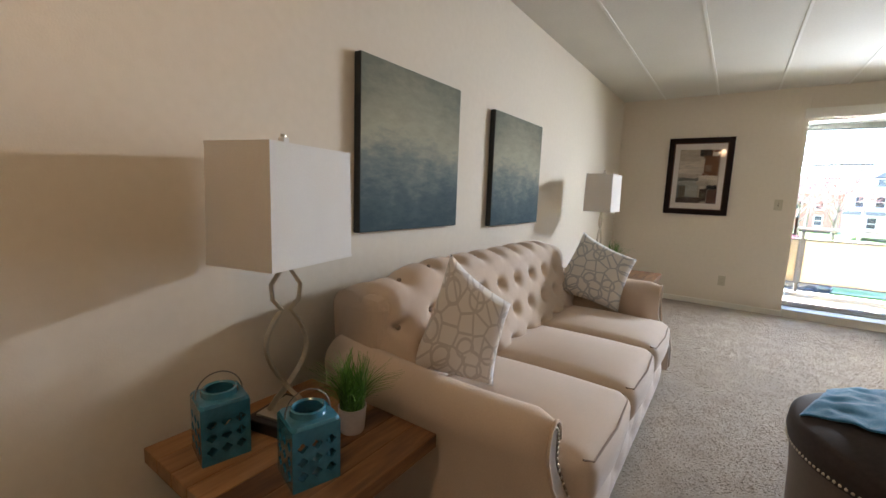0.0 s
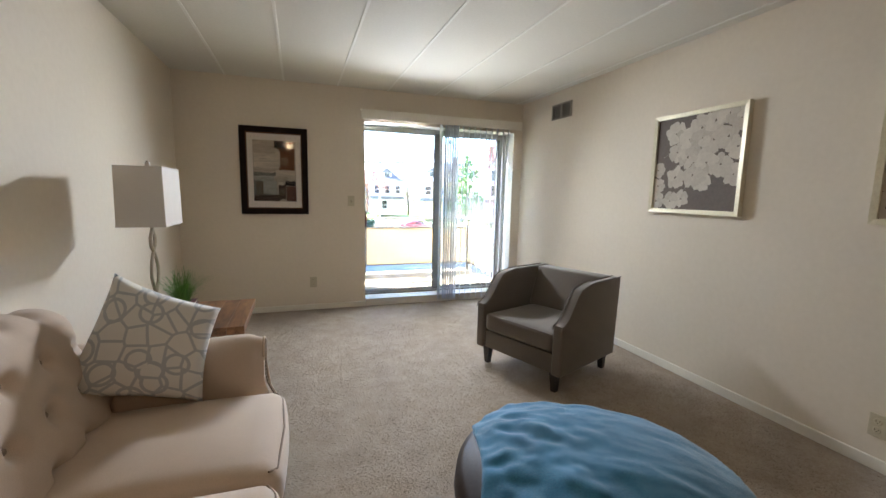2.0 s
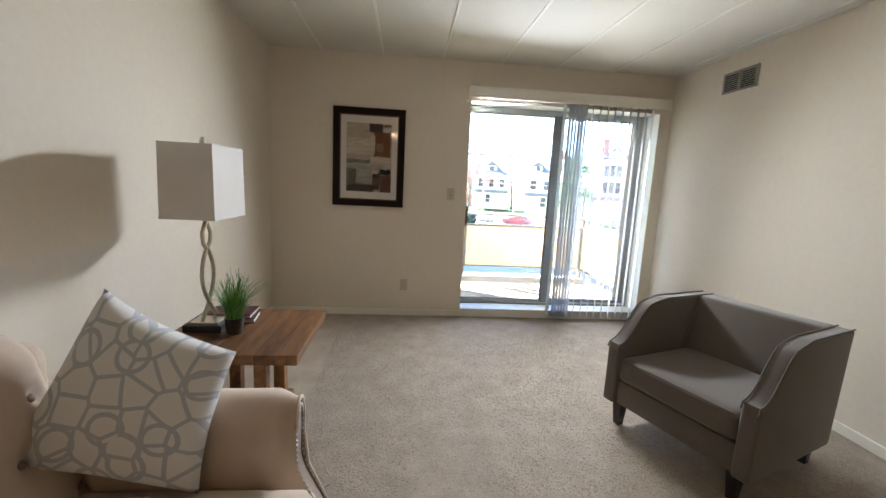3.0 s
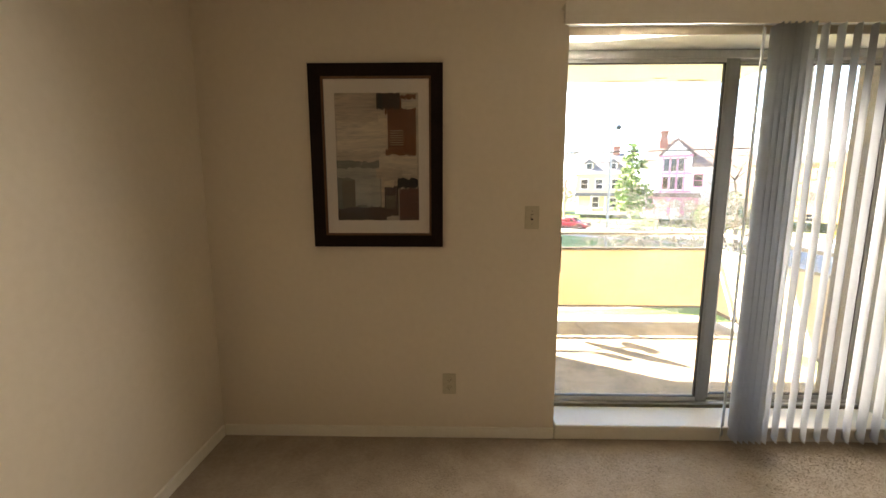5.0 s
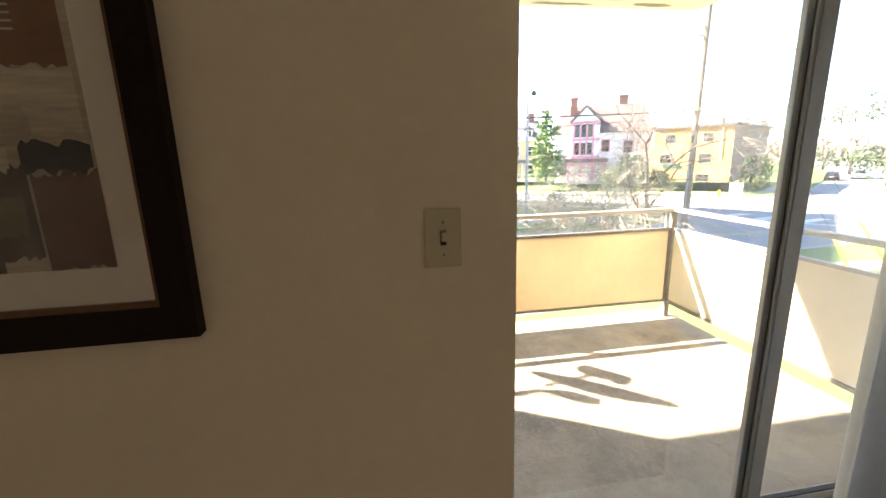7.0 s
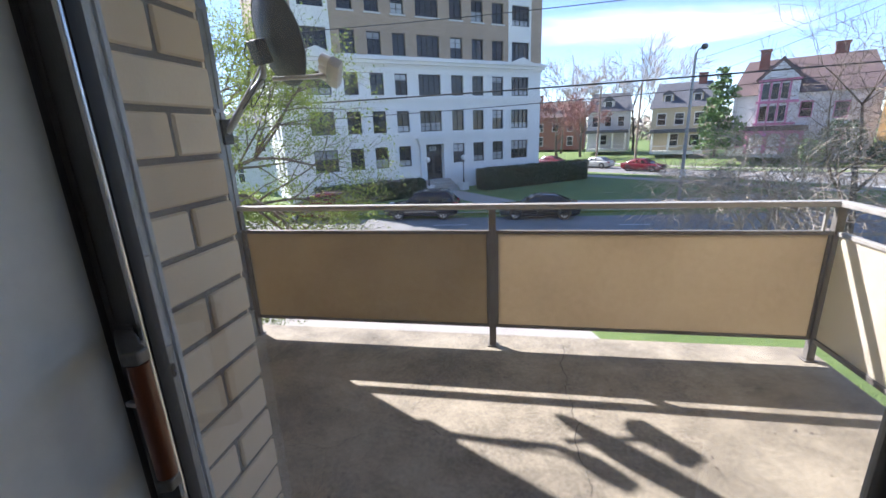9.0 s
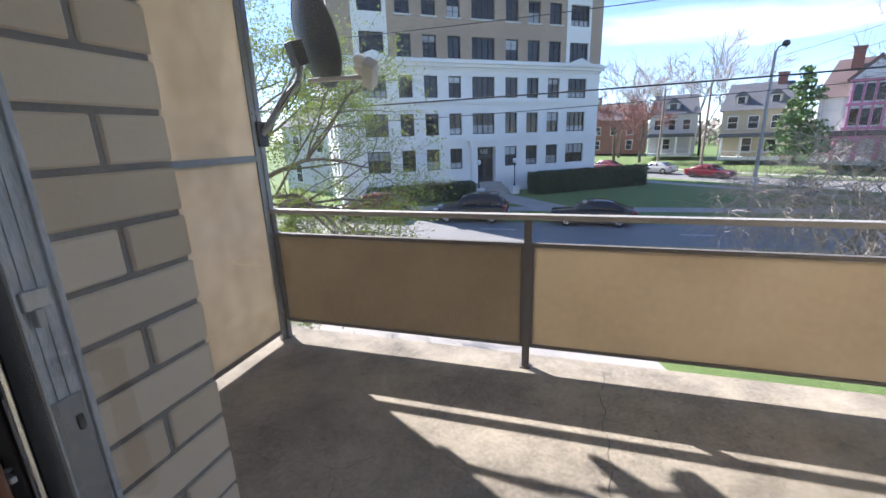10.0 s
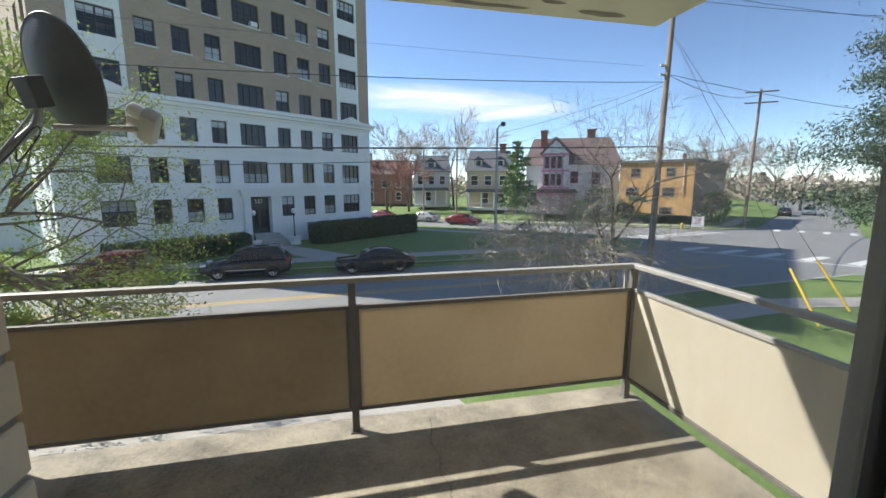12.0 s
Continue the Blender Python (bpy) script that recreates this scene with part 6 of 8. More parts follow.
strip([(-160, 16.1), (20, 28.1), (25.8, 29.5), (28.5, 32.5), (27.1, 37.9), (8.8, 53.7)], 0.18, ZL + 0.012, PAVE, "kerb", "pale concrete kerb along the lawn", "kerb")
strip([(-48, 124.9), (22.4, 51.4), (38.2, 43.5), (44.3, 39.5), (49.4, 39.3)], 0.18, ZL + 0.012, PAVE, "kerb", "pale concrete kerb along the far lawn", "kerb")
strip([(-160, -1.0), (22.5, 16.9), (31, 17.6), (37, 14.5)], 0.18, ZL + 0.012, PAVE, "kerb", "pale concrete kerb along the near verge", "kerb")
strip([(-160, 19.4), (18.5, 30.9)], 1.7, ZL + 0.02, PAVE, "pavement", "pale concrete pavement along the lawn", "pavement", ZL - 0.05)
strip([(19.5, 27.5), (18.6, 33.0)], 2.4, ZL + 0.016, PAVE, "pavement", "short concrete crossing path over the verge", "pavement", ZL - 0.05)
strip([(26.5, 33.5), (4.0, 52.6), (-40, 89)], 1.5, ZL + 0.018, PAVE, "pavement", "concrete pavement beside the side street", "pavement", ZL - 0.05)
strip([(-40, 120.5), (23.8, 54.0), (39.4, 45.8), (47.5, 41.8), (60, 50)], 1.6, ZL + 0.02, PAVE, "pavement", "concrete pavement on the far side", "pavement", ZL - 0.05)
strip([(-160, -4.2), (21.6, 13.8), (40, 10)], 1.5, ZL + 0.02, PAVE, "pavement", "concrete pavement below the balcony", "pavement", ZL - 0.05)
strip([(-4.0, 36.6), (1.6, 29.9)], 2.6, ZL + 0.025, PAVE, "pavement", "concrete entrance path of the apartment building", "path", ZL - 0.05)
strip([(2.4, 2.0), (-1.9, 13.5)], 9.2, ZL + 0.025, PAVE, "pavement", "concrete path under the balcony", "path", ZL - 0.05)
for o in (-0.16, 0.16):
    strip([(-160, 9.4 + o), (27, 22.0 + o)], 0.13, ZR + 0.004, LINEYEL, "road_line", "double yellow centre line", "road line", ZR - 0.01)
strip([(-2.5, 23.4), (-0.5, 23.55)], 0.12, ZR + 0.004, LINEWHITE, "road_line", "short white parking mark", "road line", ZR - 0.01)
strip([(8.0, 23.5), (9.6, 23.6)], 0.12, ZR + 0.004, LINEWHITE, "road_line", "short white parking mark", "road line", ZR - 0.01)
for i in range(6):
    a = Vector((30.6, 28.6)).lerp(Vector((38.0, 18.6)), i / 5)
    strip([a - Vector((1.5, 0.35)), a + Vector((1.5, 0.35))], 0.75, ZR + 0.005, LINEWHITE, "crosswalk_bar", "worn white crosswalk bar on the asphalt", "crosswalk", ZR - 0.01)
strip([(28.6, 28.2), (36.0, 17.9)], 0.3, ZR + 0.005, LINEWHITE, "road_line", "white stop line at the crossing", "road line", ZR - 0.01)
for i in range(7):
    a = Vector((30.5, 36.0)).lerp(Vector((41.5, 37.8)), i / 6)
    strip([a - Vector((0.9, -1.0)), a + Vector((0.9, -1.0))], 0.6, ZR + 0.005, LINEWHITE, "crosswalk_bar", "worn white crosswalk bar on the asphalt", "crosswalk", ZR - 0.01)
for i in range(6):
    a = Vector((50.5, 37.6)).lerp(Vector((57.5, 29.5)), i / 5)
    strip([a - Vector((1.0, 0.7)), a + Vector((1.0, 0.7))], 0.6, ZR + 0.005, LINEWHITE, "crosswalk_bar", "worn white crosswalk bar on the asphalt", "crosswalk", ZR - 0.01)


# ---- leaves and trees ----
def quad_cloud(name, centres, size, mtl, parent, rnd_, label="", stretch=1.0, tri=False):
    """Many small leaf faces in one mesh."""
    c = np.asarray(centres, float)
    n = len(c)
    a = rnd_.normal(size=(n, 3))
    a /= np.linalg.norm(a, axis=1, keepdims=True)
    b = np.cross(a, rnd_.normal(size=(n, 3)))
    b /= np.linalg.norm(b, axis=1, keepdims=True) + 1e-9
    s = size * rnd_.uniform(0.6, 1.3, size=(n, 1))
    v = np.stack([c - a * s * stretch, c - b * s * 0.5, c + a * s * stretch, c + b * s * 0.5], 1).reshape(-1, 3)
    f = np.arange(4 * n).reshape(-1, 4)
    me = bpy.data.meshes.new(name)
    me.from_pydata(v.tolist(), [], f.tolist())
    me.materials.append(mtl)
    return part(name, me, None, parent, label)


def grow(rd, p, d, length, r, depth, segs, tips, spread=0.7, droop=0.0, kids=(2, 4), gnarl=0.25, shrink=0.72):
    """Collects bars (points, radii) of a branching tree and its tips."""
    pts, rad = [p.copy()], [r]
    n = 4
    for i in range(n):
        d = (d + Vector((rd.uniform(-1, 1), rd.uniform(-1, 1), rd.uniform(-1, 1))) * gnarl * 0.5 + Vector((0, 0, -droop))).normalized()
        p = p + d * length / n
        pts.append(p.copy())
        rad.append(r * (1 - 0.45 * (i + 1) / n))
        if depth <= 2:
            tips.append(p.copy())
        if depth > 0 and i >= 1 and rd.random() < 0.75:
            k = d.orthogonal().normalized()
            k.rotate(Matrix.Rotation(rd.uniform(0, 6.28), 3, d))
            nd = (d * (1 - spread * 0.6) + k * spread + Vector((0, 0, 0.12))).normalized()
            grow(rd, p.copy(), nd, length * rd.uniform(0.5, 0.8), rad[-1] * 0.6, depth - 1, segs, tips, spread, droop, kids, gnarl, shrink)
    segs.append((pts, rad))
    if depth > 0:
        for _ in range(rd.randint(*kids)):
            k = d.orthogonal().normalized()
            k.rotate(Matrix.Rotation(rd.uniform(0, 6.28), 3, d))
            nd = (d * (1 - spread * 0.45) + k * spread * rd.uniform(0.5, 1.0)).normalized()
            grow(rd, p.copy(), nd, length * shrink * rd.uniform(0.8, 1.1), rad[-1] * 0.75, depth - 1, segs, tips, spread, droop, kids, gnarl, shrink)


def bars(segs, thin, sides_thick=7, fat=0.25):
    thick, fine = bmesh.new(), bmesh.new()
    for pts, rad in segs:
        if rad[0] > thin:
            tube(pts, rad, sides_thick, thick)
        else:
            tube(pts, [max(k, thin * fat) for k in rad], 3, fine)
    return thick, fine


def bare_tree(x, y, z, h, seed, label, twig=TWIG, depth=4, lean=(0, 0), spread=0.62, r=None, name="bare_tree", thin=0.02, group="", droop=0.0, kids=(2, 3)):
    rd = random.Random(seed)
    t = thing(name, (x, y, z), label, "tree", group)
    segs, tips = [], []
    grow(rd, Vector((0, 0, 0)), Vector((lean[0], lean[1], 1)).normalized(), h * 0.36, r or h * 0.022, depth, segs, tips, spread, droop, kids, 0.25, 0.72)
    thick, fine = bars(segs, thin, 7, 0.25 if thin < 0.03 else 0.5)
    part("trunk", thick, BARK, t, "grey-brown trunk and limbs", smooth="all")
    part("crown", fine, twig, t, "leafless fine twigs")
    return t, tips


# leafy street tree beside the balcony
rd = random.Random(21)
lt = thing("street_tree", (-6.2, 8.2, ZL), "street tree with bright spring leaves and dark limbs", "tree")
segs, tips = [], []
grow(rd, Vector((0, 0, 0)), Vector((0.05, 0.02, 1)).normalized(), 3.6, 0.24, 0, segs, tips, 0.5)
top = segs[-1][0][-1]
for k, (dx, dy, dz, ln, z0) in enumerate(((1.0, 0.15, 0.18, 2.7, -0.2), (0.9, -0.1, 0.5, 2.9, 0), (0.7, 0.45, 0.75, 2.4, 0), (0.2, -0.3, 1.0, 3.3, 0), (0.1, 0.5, 1.0, 3.2, 0), (1.0, 0.45, -0.12, 1.9, -0.6), (-0.8, 0.3, 0.6, 2.8, 0), (-0.5, -0.6, 0.8, 2.6, 0), (0.95, 0.05, 0.02, 2.3, -0.9), (0.9, 0.25, 0.35, 2.7, -0.3), (0.85, 0.35, -0.30, 1.3, -0.5), (1.0, 0.10, -0.22, 1.4, -0.7))):
    grow(rd, top + Vector((0, 0, z0)), Vector((dx, dy, dz)).normalized(), ln, 0.085, 3, segs, tips, 0.62, 0.03, (2, 3), 0.3, 0.66)
thick, fine = bars(segs, 0.012)
part("trunk", thick, BARK, lt, "dark rough trunk and limbs", smooth="all")
tw = part("twigs", fine, BARK, lt)
nr = np.random.RandomState(3)
cs = []
for p in tips:
    for _ in range(3):
        if nr.rand() < (0.9 if p.x < 3.0 else 0.5):
            cs += [(p.x + nr.normal() * 0.12, p.y + nr.normal() * 0.12, p.z + nr.normal() * 0.10) for _ in range(12 if p.x < 3.0 else 7)]
if len(cs) > 80000:
    cs = [cs[i] for i in nr.choice(len(cs), 80000, replace=False)]
quad_cloud("crown", cs, 0.036, LEAF, lt, nr, "yellow-green young leaves", 0.9)

# bare tree and tangled brush by the pavement
bare_tree(13.9, 16.1, ZL, 9.6, 5, "leafless brown tree with forked limbs near the pavement", TWIG_DARK, depth=5, lean=(-0.05, 0.02), spread=0.75, r=0.15, thin=0.016)
rd = random.Random(9)
br = thing("tangled_brush", (12.4, 17.0, ZL), "tangled heap of pale leafless branches by the pavement", "brush")
segs, tips = [], []
for k in range(26):
    a = rd.uniform(0, 6.28)
    grow(rd, Vector((rd.uniform(-1.5, 1.3), rd.uniform(-0.9, 0.9), 0.9)), Vector((math.cos(a), math.sin(a) * 0.6, 2.0)).normalized(), 2.5, 0.04, 3, segs, tips, 0.85, 0.13, (2, 3), 0.5, 0.72)
for k in range(8):
    segs.append(([Vector((rd.uniform(-1.2, 1.2), rd.uniform(-0.6, 0.6), 0)), Vector((rd.uniform(-1.4, 1.2), rd.uniform(-0.8, 0.8), 1.2))], [0.06, 0.04]))
thick, fine = bars(segs, 0.024, 5)
part("limbs", thick, TWIG, br)
part("twigs", fine, TWIG, br, "fine drooping twigs")
nr = np.random.RandomState(5)


def evergreen(x, y, z, h, w, seed, mtl, label, z0=0.15, layers=16, leaf=0.16, dens=110, name="evergreen_tree", thin=1.0):
    """Conifer with whorls of boughs and gaps."""
    t = thing(name, (x, y, z), label, "tree")
    rd_ = random.Random(seed)
    nn = np.random.RandomState(seed)
    part("trunk", tube([(0, 0, 0), (0.05, 0, h * 0.5), (0, 0.03, h * 0.97)], [h * 0.018, h * 0.012, 0.01], 8), BARK, t, smooth=True)
    cs_ = []
    bb = bmesh.new()
    for i in range(layers):
        k = z0 + (1 - z0) * i / layers
        zz = h * k
        rr = w * (1 - k) ** 0.75 * rd_.uniform(0.75, 1.15) + 0.15
        for j in range(6):
            a = rd_.uniform(0, 6.28)
            L_ = rr * rd_.uniform(0.6, 1.1)
            e = Vector((math.cos(a) * L_, math.sin(a) * L_, zz + L_ * rd_.uniform(-0.12, 0.2)))
            tube([(0, 0, zz), e], [0.02, 0.006], 3, bb)
            for _ in range(int(dens * L_ / w) + 6):
                s = nn.rand() ** 0.7
                cs_.append((e.x * s + nn.normal() * 0.14 * w * 0.5, e.y * s + nn.normal() * 0.14 * w * 0.5, zz + (e.z - zz) * s + nn.normal() * 0.09 * w * 0.5))
    part("boughs", bb, BARK, t)
    quad_cloud("crown", cs_, leaf, mtl, t, nn, "clumps of green needles", thin)
    return t


evergreen(26.5, 57.2, -2.9, 10.6, 3.1, 3, SPRUCE, "light green conifer in front of the houses", 0.12, 15, 0.26, 60)
evergreen(24.2, 11.2, ZL, 17.5, 5.8, 8, NEEDLE, "dark pine with open boughs beside the street", 0.24, 24, 0.05, 1300, "pine_tree", 2.0)


def bush(x, y, z, rx, rz_, n, mtl, seed, label, leaf=0.12, name="bush"):
    t = thing(name, (x, y, z), label, "bush")
    nn = np.random.RandomState(seed)
    q = nn.normal(size=(n, 3))
    q /= np.linalg.norm(q, axis=1, keepdims=True)
    rr = nn.uniform(0.55, 1.0, size=(n, 1)) ** 0.5 * (1 + 0.18 * np.sin(q[:, :1] * 5 + seed) * np.cos(q[:, 1:2] * 4))
    q = q * rr * np.array([[rx, rx, rz_]]) + np.array([[0, 0, rz_ * 0.85]])
    q = q[q[:, 2] > 0.0]
    quad_cloud("foliage", q, leaf, mtl, t, nn, "dense small leaves")
    part("stem", tube([(0, 0, 0), (0, 0, rz_)], [0.07, 0.03], 6), BARK, t)
    return t


bush(33.5, 51.5, -3.3, 1.4, 1.3, 1100, SPRUCE, 3, "rounded green bush on the far lawn", 0.15)
bush(36.0, 51.2, -3.3, 2.1, 2.4, 1900, NEEDLE, 4, "tall dark bush beside the pink house", 0.17)
bush(38.6, 49.0, -3.3, 1.3, 1.2, 900, HEDGE, 5, "dark bush beside the pink house", 0.15)
bush(45.8, 41.6, -3.3, 1.6, 2.2, 1300, HEDGE, 6, "dark bush beside the brick flats", 0.16)
bush(17.4, 33.6, ZL, 0.9, 1.1, 900, NEEDLE, 7, "small dark weeping bush on the corner lawn", 0.09)
bush(-14.0, 14.0, ZL, 1.2, 0.9, 700, LEAF, 9, "low green bush below the street tree", 0.08)
for i, (x, y, h, s) in enumerate(((15.2, 89, 22, 11), (24.6, 87, 21, 12), (20.5, 96, 18, 13), (30, 92, 20, 14), (11.0, 86, 16, 15), (36, 90, 13, 16), (46, 78, 14, 17), (52, 72, 13, 18), (60, 66, 15, 19), (66, 60, 14, 20), (72, 70, 16, 22), (58, 54, 11, 23), (84, 60, 15, 24), (96, 74, 17, 25), (42, 66, 12, 26))):
    bare_tree(x, y, -3.6, h, s, "tall leafless tree behind the houses", depth=4, thin=0.055, r=0.26, spread=0.5, group="leafless trees behind the houses")
for i, (x, y, h, s) in enumerate(((9.5, 78, 12, 31), (13.0, 74, 11, 32))):
    bare_tree(x, y, -3.6, h, s, "tree with reddish buds near the brick house", REDBUD, depth=4, thin=0.07)
# far woods
wn_ = np.random.RandomState(12)
wc = []
for i in range(16000):
    a = radians(wn_.uniform(-30, 88))
    R_ = wn_.uniform(150, 210)
    hh = 7 + 5 * noise.noise((math.degrees(a) * 0.25, 3.0, 0.0)) + 3 * noise.noise((math.degrees(a) * 0.9, 9.0, 0.0))
    wc.append((R_ * math.sin(a), R_ * math.cos(a), -4 + max(1.0, hh) * wn_.rand() ** 0.8))
woods = thing("far_woods", (0, 0, 0), "distant belt of leafless woods behind the town", "woods", kind="stuff")
quad_cloud("twig_mass", wc, 0.75, TWIG, woods, wn_, "", 1.6)

# ---- apartment building across the street ----
BANG = math.degrees(math.atan2(12.9, 16.5))
apt = thing("apartment_building", pose(-13.2, 32.0, 0.0, 0, 0, BANG), "tall apartment building of white stone and brown brick", "apartment building")
COLS = [(-0.57, 1.38), (2.40, 3.60), (4.60, 5.80), (6.80, 7.97), (9.03, 11.20), (12.30, 13.56), (14.55, 15.80), (16.80, 18.10), (19.08, 21.20)]
UP = [(7.62 + 3.15 * i, 9.38 + 3.15 * i) for i in range(6)]
LOW = [(-1.52, 0.26), (1.44, 3.24), (4.52, 6.26)]
U0, U1, ZTOP, ZBASE = -2.5, 22.75, 27.2, -3.85


def facade(u0, u1, z0, z1, cols, rows, th=0.35, y0=0.0):
    """Wall boxes that leave the window openings free."""
    out = []
    zs = [z0]
    for a, b in rows:
        out.append((u0, u1, y0, y0 + th, zs[-1], a))
        us = u0
        for c, d in cols:
            if c > us:
                out.append((us, c, y0, y0 + th, a, b))
            us = d
        if us < u1:
            out.append((us, u1, y0, y0 + th, a, b))
        zs.append(b)
    out.append((u0, u1, y0, y0 + th, zs[-1], z1))
    return boxes(*out)


part("brick_wall", facade(1.70, 18.68, 7.55, ZTOP, COLS[1:8], UP), APTBRICK, apt, "brown brick upper wall")
part("brick_wall", facade(U0, -1.05, 7.55, ZTOP, [], []), APTBRICK, apt)
part("brick_wall", facade(21.40, U1, 7.55, ZTOP, [], []), APTBRICK, apt)
part("white_bay", facade(-1.05, 1.70, 7.55, ZTOP, COLS[:1], UP, 0.38, -0.03), APTWHITE, apt, "white stone window bay")
part("white_bay", facade(18.68, 21.40, 7.55, ZTOP, COLS[8:], UP, 0.38, -0.03), APTWHITE, apt, "white stone window bay")
part("white_wall", facade(U0, 9.0, ZBASE, 6.75, COLS[:4], LOW), APTWHITE, apt, "white stone lower wall")
part("white_wall", facade(11.25, U1, ZBASE, 6.75, COLS[5:], LOW), APTWHITE, apt, "white stone lower wall")
part("white_wall", facade(9.0, 11.25, 0.45, 6.75, [COLS[4]], LOW[1:]), APTWHITE, apt, "white stone wall over the entrance")
part("body", boxes((U0 + 0.01, U1 - 0.01, 0.34, 17.0, ZBASE, ZTOP - 0.3)), APTBRICK, apt)
part("cornice", boxes((U0 - 0.1, U1 + 0.1, -0.10, 0.40, 6.75, 6.95), (U0 - 0.3, U1 + 0.3, -0.32, 0.40, 6.95, 7.22), (U0 - 0.45, U1 + 0.45, -0.50, 0.40, 7.22, 7.36), (U0 - 0.2, U1 + 0.2, -0.18, 0.40, 7.36, 7.56)), APTWHITE, apt, "white moulded stone cornice")
for a, b in ((-1.4, 2.1), (18.4, 21.8)):
    pd = prism([(a, 7.36), (b, 7.36), ((a + b) / 2, 7.98)], 0.5, "y")
    bmesh.ops.translate(pd, vec=(0, -0.55, 0), verts=pd.verts[:])
    part("pediment", pd, APTWHITE, apt)
part("belt_course", boxes((U0 - 0.06, U1 + 0.06, -0.08, 0.0, 3.96, 4.14), (U0 - 0.12, U1 + 0.12, -0.16, 0.0, 4.14, 4.26), (U0 - 0.06, U1 + 0.06, -0.07, 0.0, 4.26, 4.40)), APTWHITE, apt)
part("belt_course", boxes((U0 - 0.06, U1 + 0.06, -0.08, 0.0, 0.92, 1.10), (U0 - 0.1, U1 + 0.1, -0.13, 0.0, 1.10, 1.20)), APTWHITE, apt)
part("plinth", boxes((U0 - 0.12, 8.7, -0.16, 0.0, ZBASE, -2.35), (11.6, U1 + 0.12, -0.16, 0.0, ZBASE, -2.35), (U0 - 0.06, 8.7, -0.10, 0.0, -2.35, -2.15), (11.6, U1 + 0.06, -0.10, 0.0, -2.35, -2.15)), APTWHITE, apt)
part("roof_parapet", boxes((U0 - 0.3, U1 + 0.3, -0.4, 0.4, ZTOP, ZTOP + 0.5)), APTWHITE, apt)


def sash_mesh(w, h):
    r = [(0, 0.07, 0, 0.10, 0, h), (w - 0.07, w, 0, 0.10, 0, h), (0.07, w - 0.07, 0, 0.10, 0, 0.08), (0.07, w - 0.07, 0, 0.10, h - 0.08, h), (0.07, w - 0.07, 0.01, 0.08, h * 0.5 - 0.035, h * 0.5 + 0.035)]
    lights = 2 if w < 1.6 else 4
    for i in range(1, lights):
        x = w * i / lights
        t = 0.05 if (lights == 4 and i == 2) else 0.016
        r.append((x - t, x + t, 0.015, 0.07, 0.08, h * 0.5 - 0.035))
        r.append((x - t, x + t, 0.015, 0.07, h * 0.5 + 0.035, h - 0.08))
    for k in (0.25, 0.75):
        r.append((0.07, w - 0.07, 0.02, 0.065, h * k - 0.012, h * k + 0.012))
    return to_mesh("window", boxes(*r), SASH)


SASHES, PANES, SILLS, ROLLS = {}, {}, {}, {}
blind_rnd = random.Random(77)
# pale boxes for blinds, and for reflections that lighten half a window
BLIND_REFLECT = paint("blind_and_pane_reflection", (0.26, 0.27, 0.28), (0.48, 0.49, 0.50), 0.3, s1=0.5, s2=4, bump=0.0, objvar=0.7)


def apt_window(u0, u1, z0, z1, sill, y=0.13, parent=apt, side=None):
    w, h = round(u1 - u0, 2), round(z1 - z0, 2)
    if (w, h) not in SASHES:
        SASHES[w, h] = sash_mesh(w, h)
        PANES[w, h] = to_mesh("pane", boxes((0.06, w - 0.06, 0.085, 0.098, 0.06, h - 0.06)), PANE)
        SILLS[w, h] = to_mesh("sill", boxes((-0.10, w + 0.10, -0.24, 0.0, -0.12, 0.0)), STONESILL)
    at = pose(u0, y, z0) if side is None else side @ pose(u0, y, z0)
    win = part("window", SASHES[w, h], None, parent, at=at)
    part("pane", PANES[w, h], None, win)
    if blind_rnd.random() < 0.55:
        key = (w, h, blind_rnd.choice((0.3, 0.42, 0.5)))
        if key not in ROLLS:
            a = h * (1 - key[2]) if blind_rnd.random() < 0.5 else 0.09
            ROLLS[key] = to_mesh("roller_blind", boxes((0.07, w - 0.07, 0.076, 0.084, a, a + h * key[2] - 0.09)), BLIND_REFLECT)
        part("roller_blind", ROLLS[key], None, win)
    if sill:
        part("sill", SILLS[w, h], None, win)
    return win


for i, (a, b) in enumerate(COLS):
    for z0, z1 in UP:
        apt_window(a, b, z0, z1, 0 < i < 8)
    for k, (z0, z1) in enumerate(LOW):
        if not (i == 4 and k == 0):
            apt_window(a, b, z0, z1, False)
ac = part("window_air_unit", boxes((10.4, 10.95, -0.25, 0.2, 13.95, 14.3), bevel=0.03), GLOBE, apt, "white window air conditioner")
# left flank with its own windows
FL = Matrix.Translation((U0, 0.0, 0)) @ pose(0, 0, 0, 0, 0, -90) @ Matrix.Translation((-17.0, -0.005, 0))
flank_cols = [(2.0, 3.2), (5.2, 6.4), (9.0, 10.2), (12.6, 13.8), (15.0, 16.2)]
part("flank_wall", facade(0, 16.99, 7.55, ZTOP, flank_cols, UP, 0.3, -0.30), APTBRICK, apt, "brown brick flank", at=FL)
part("flank_wall", facade(0, 16.99, ZBASE, 7.55, flank_cols, LOW, 0.3, -0.30), APTWHITE, apt, "white stone flank", at=FL)
for a, b in flank_cols:
    for z0, z1 in UP + LOW:
        apt_window(a, b, z0, z1, True, -0.17, apt, FL)
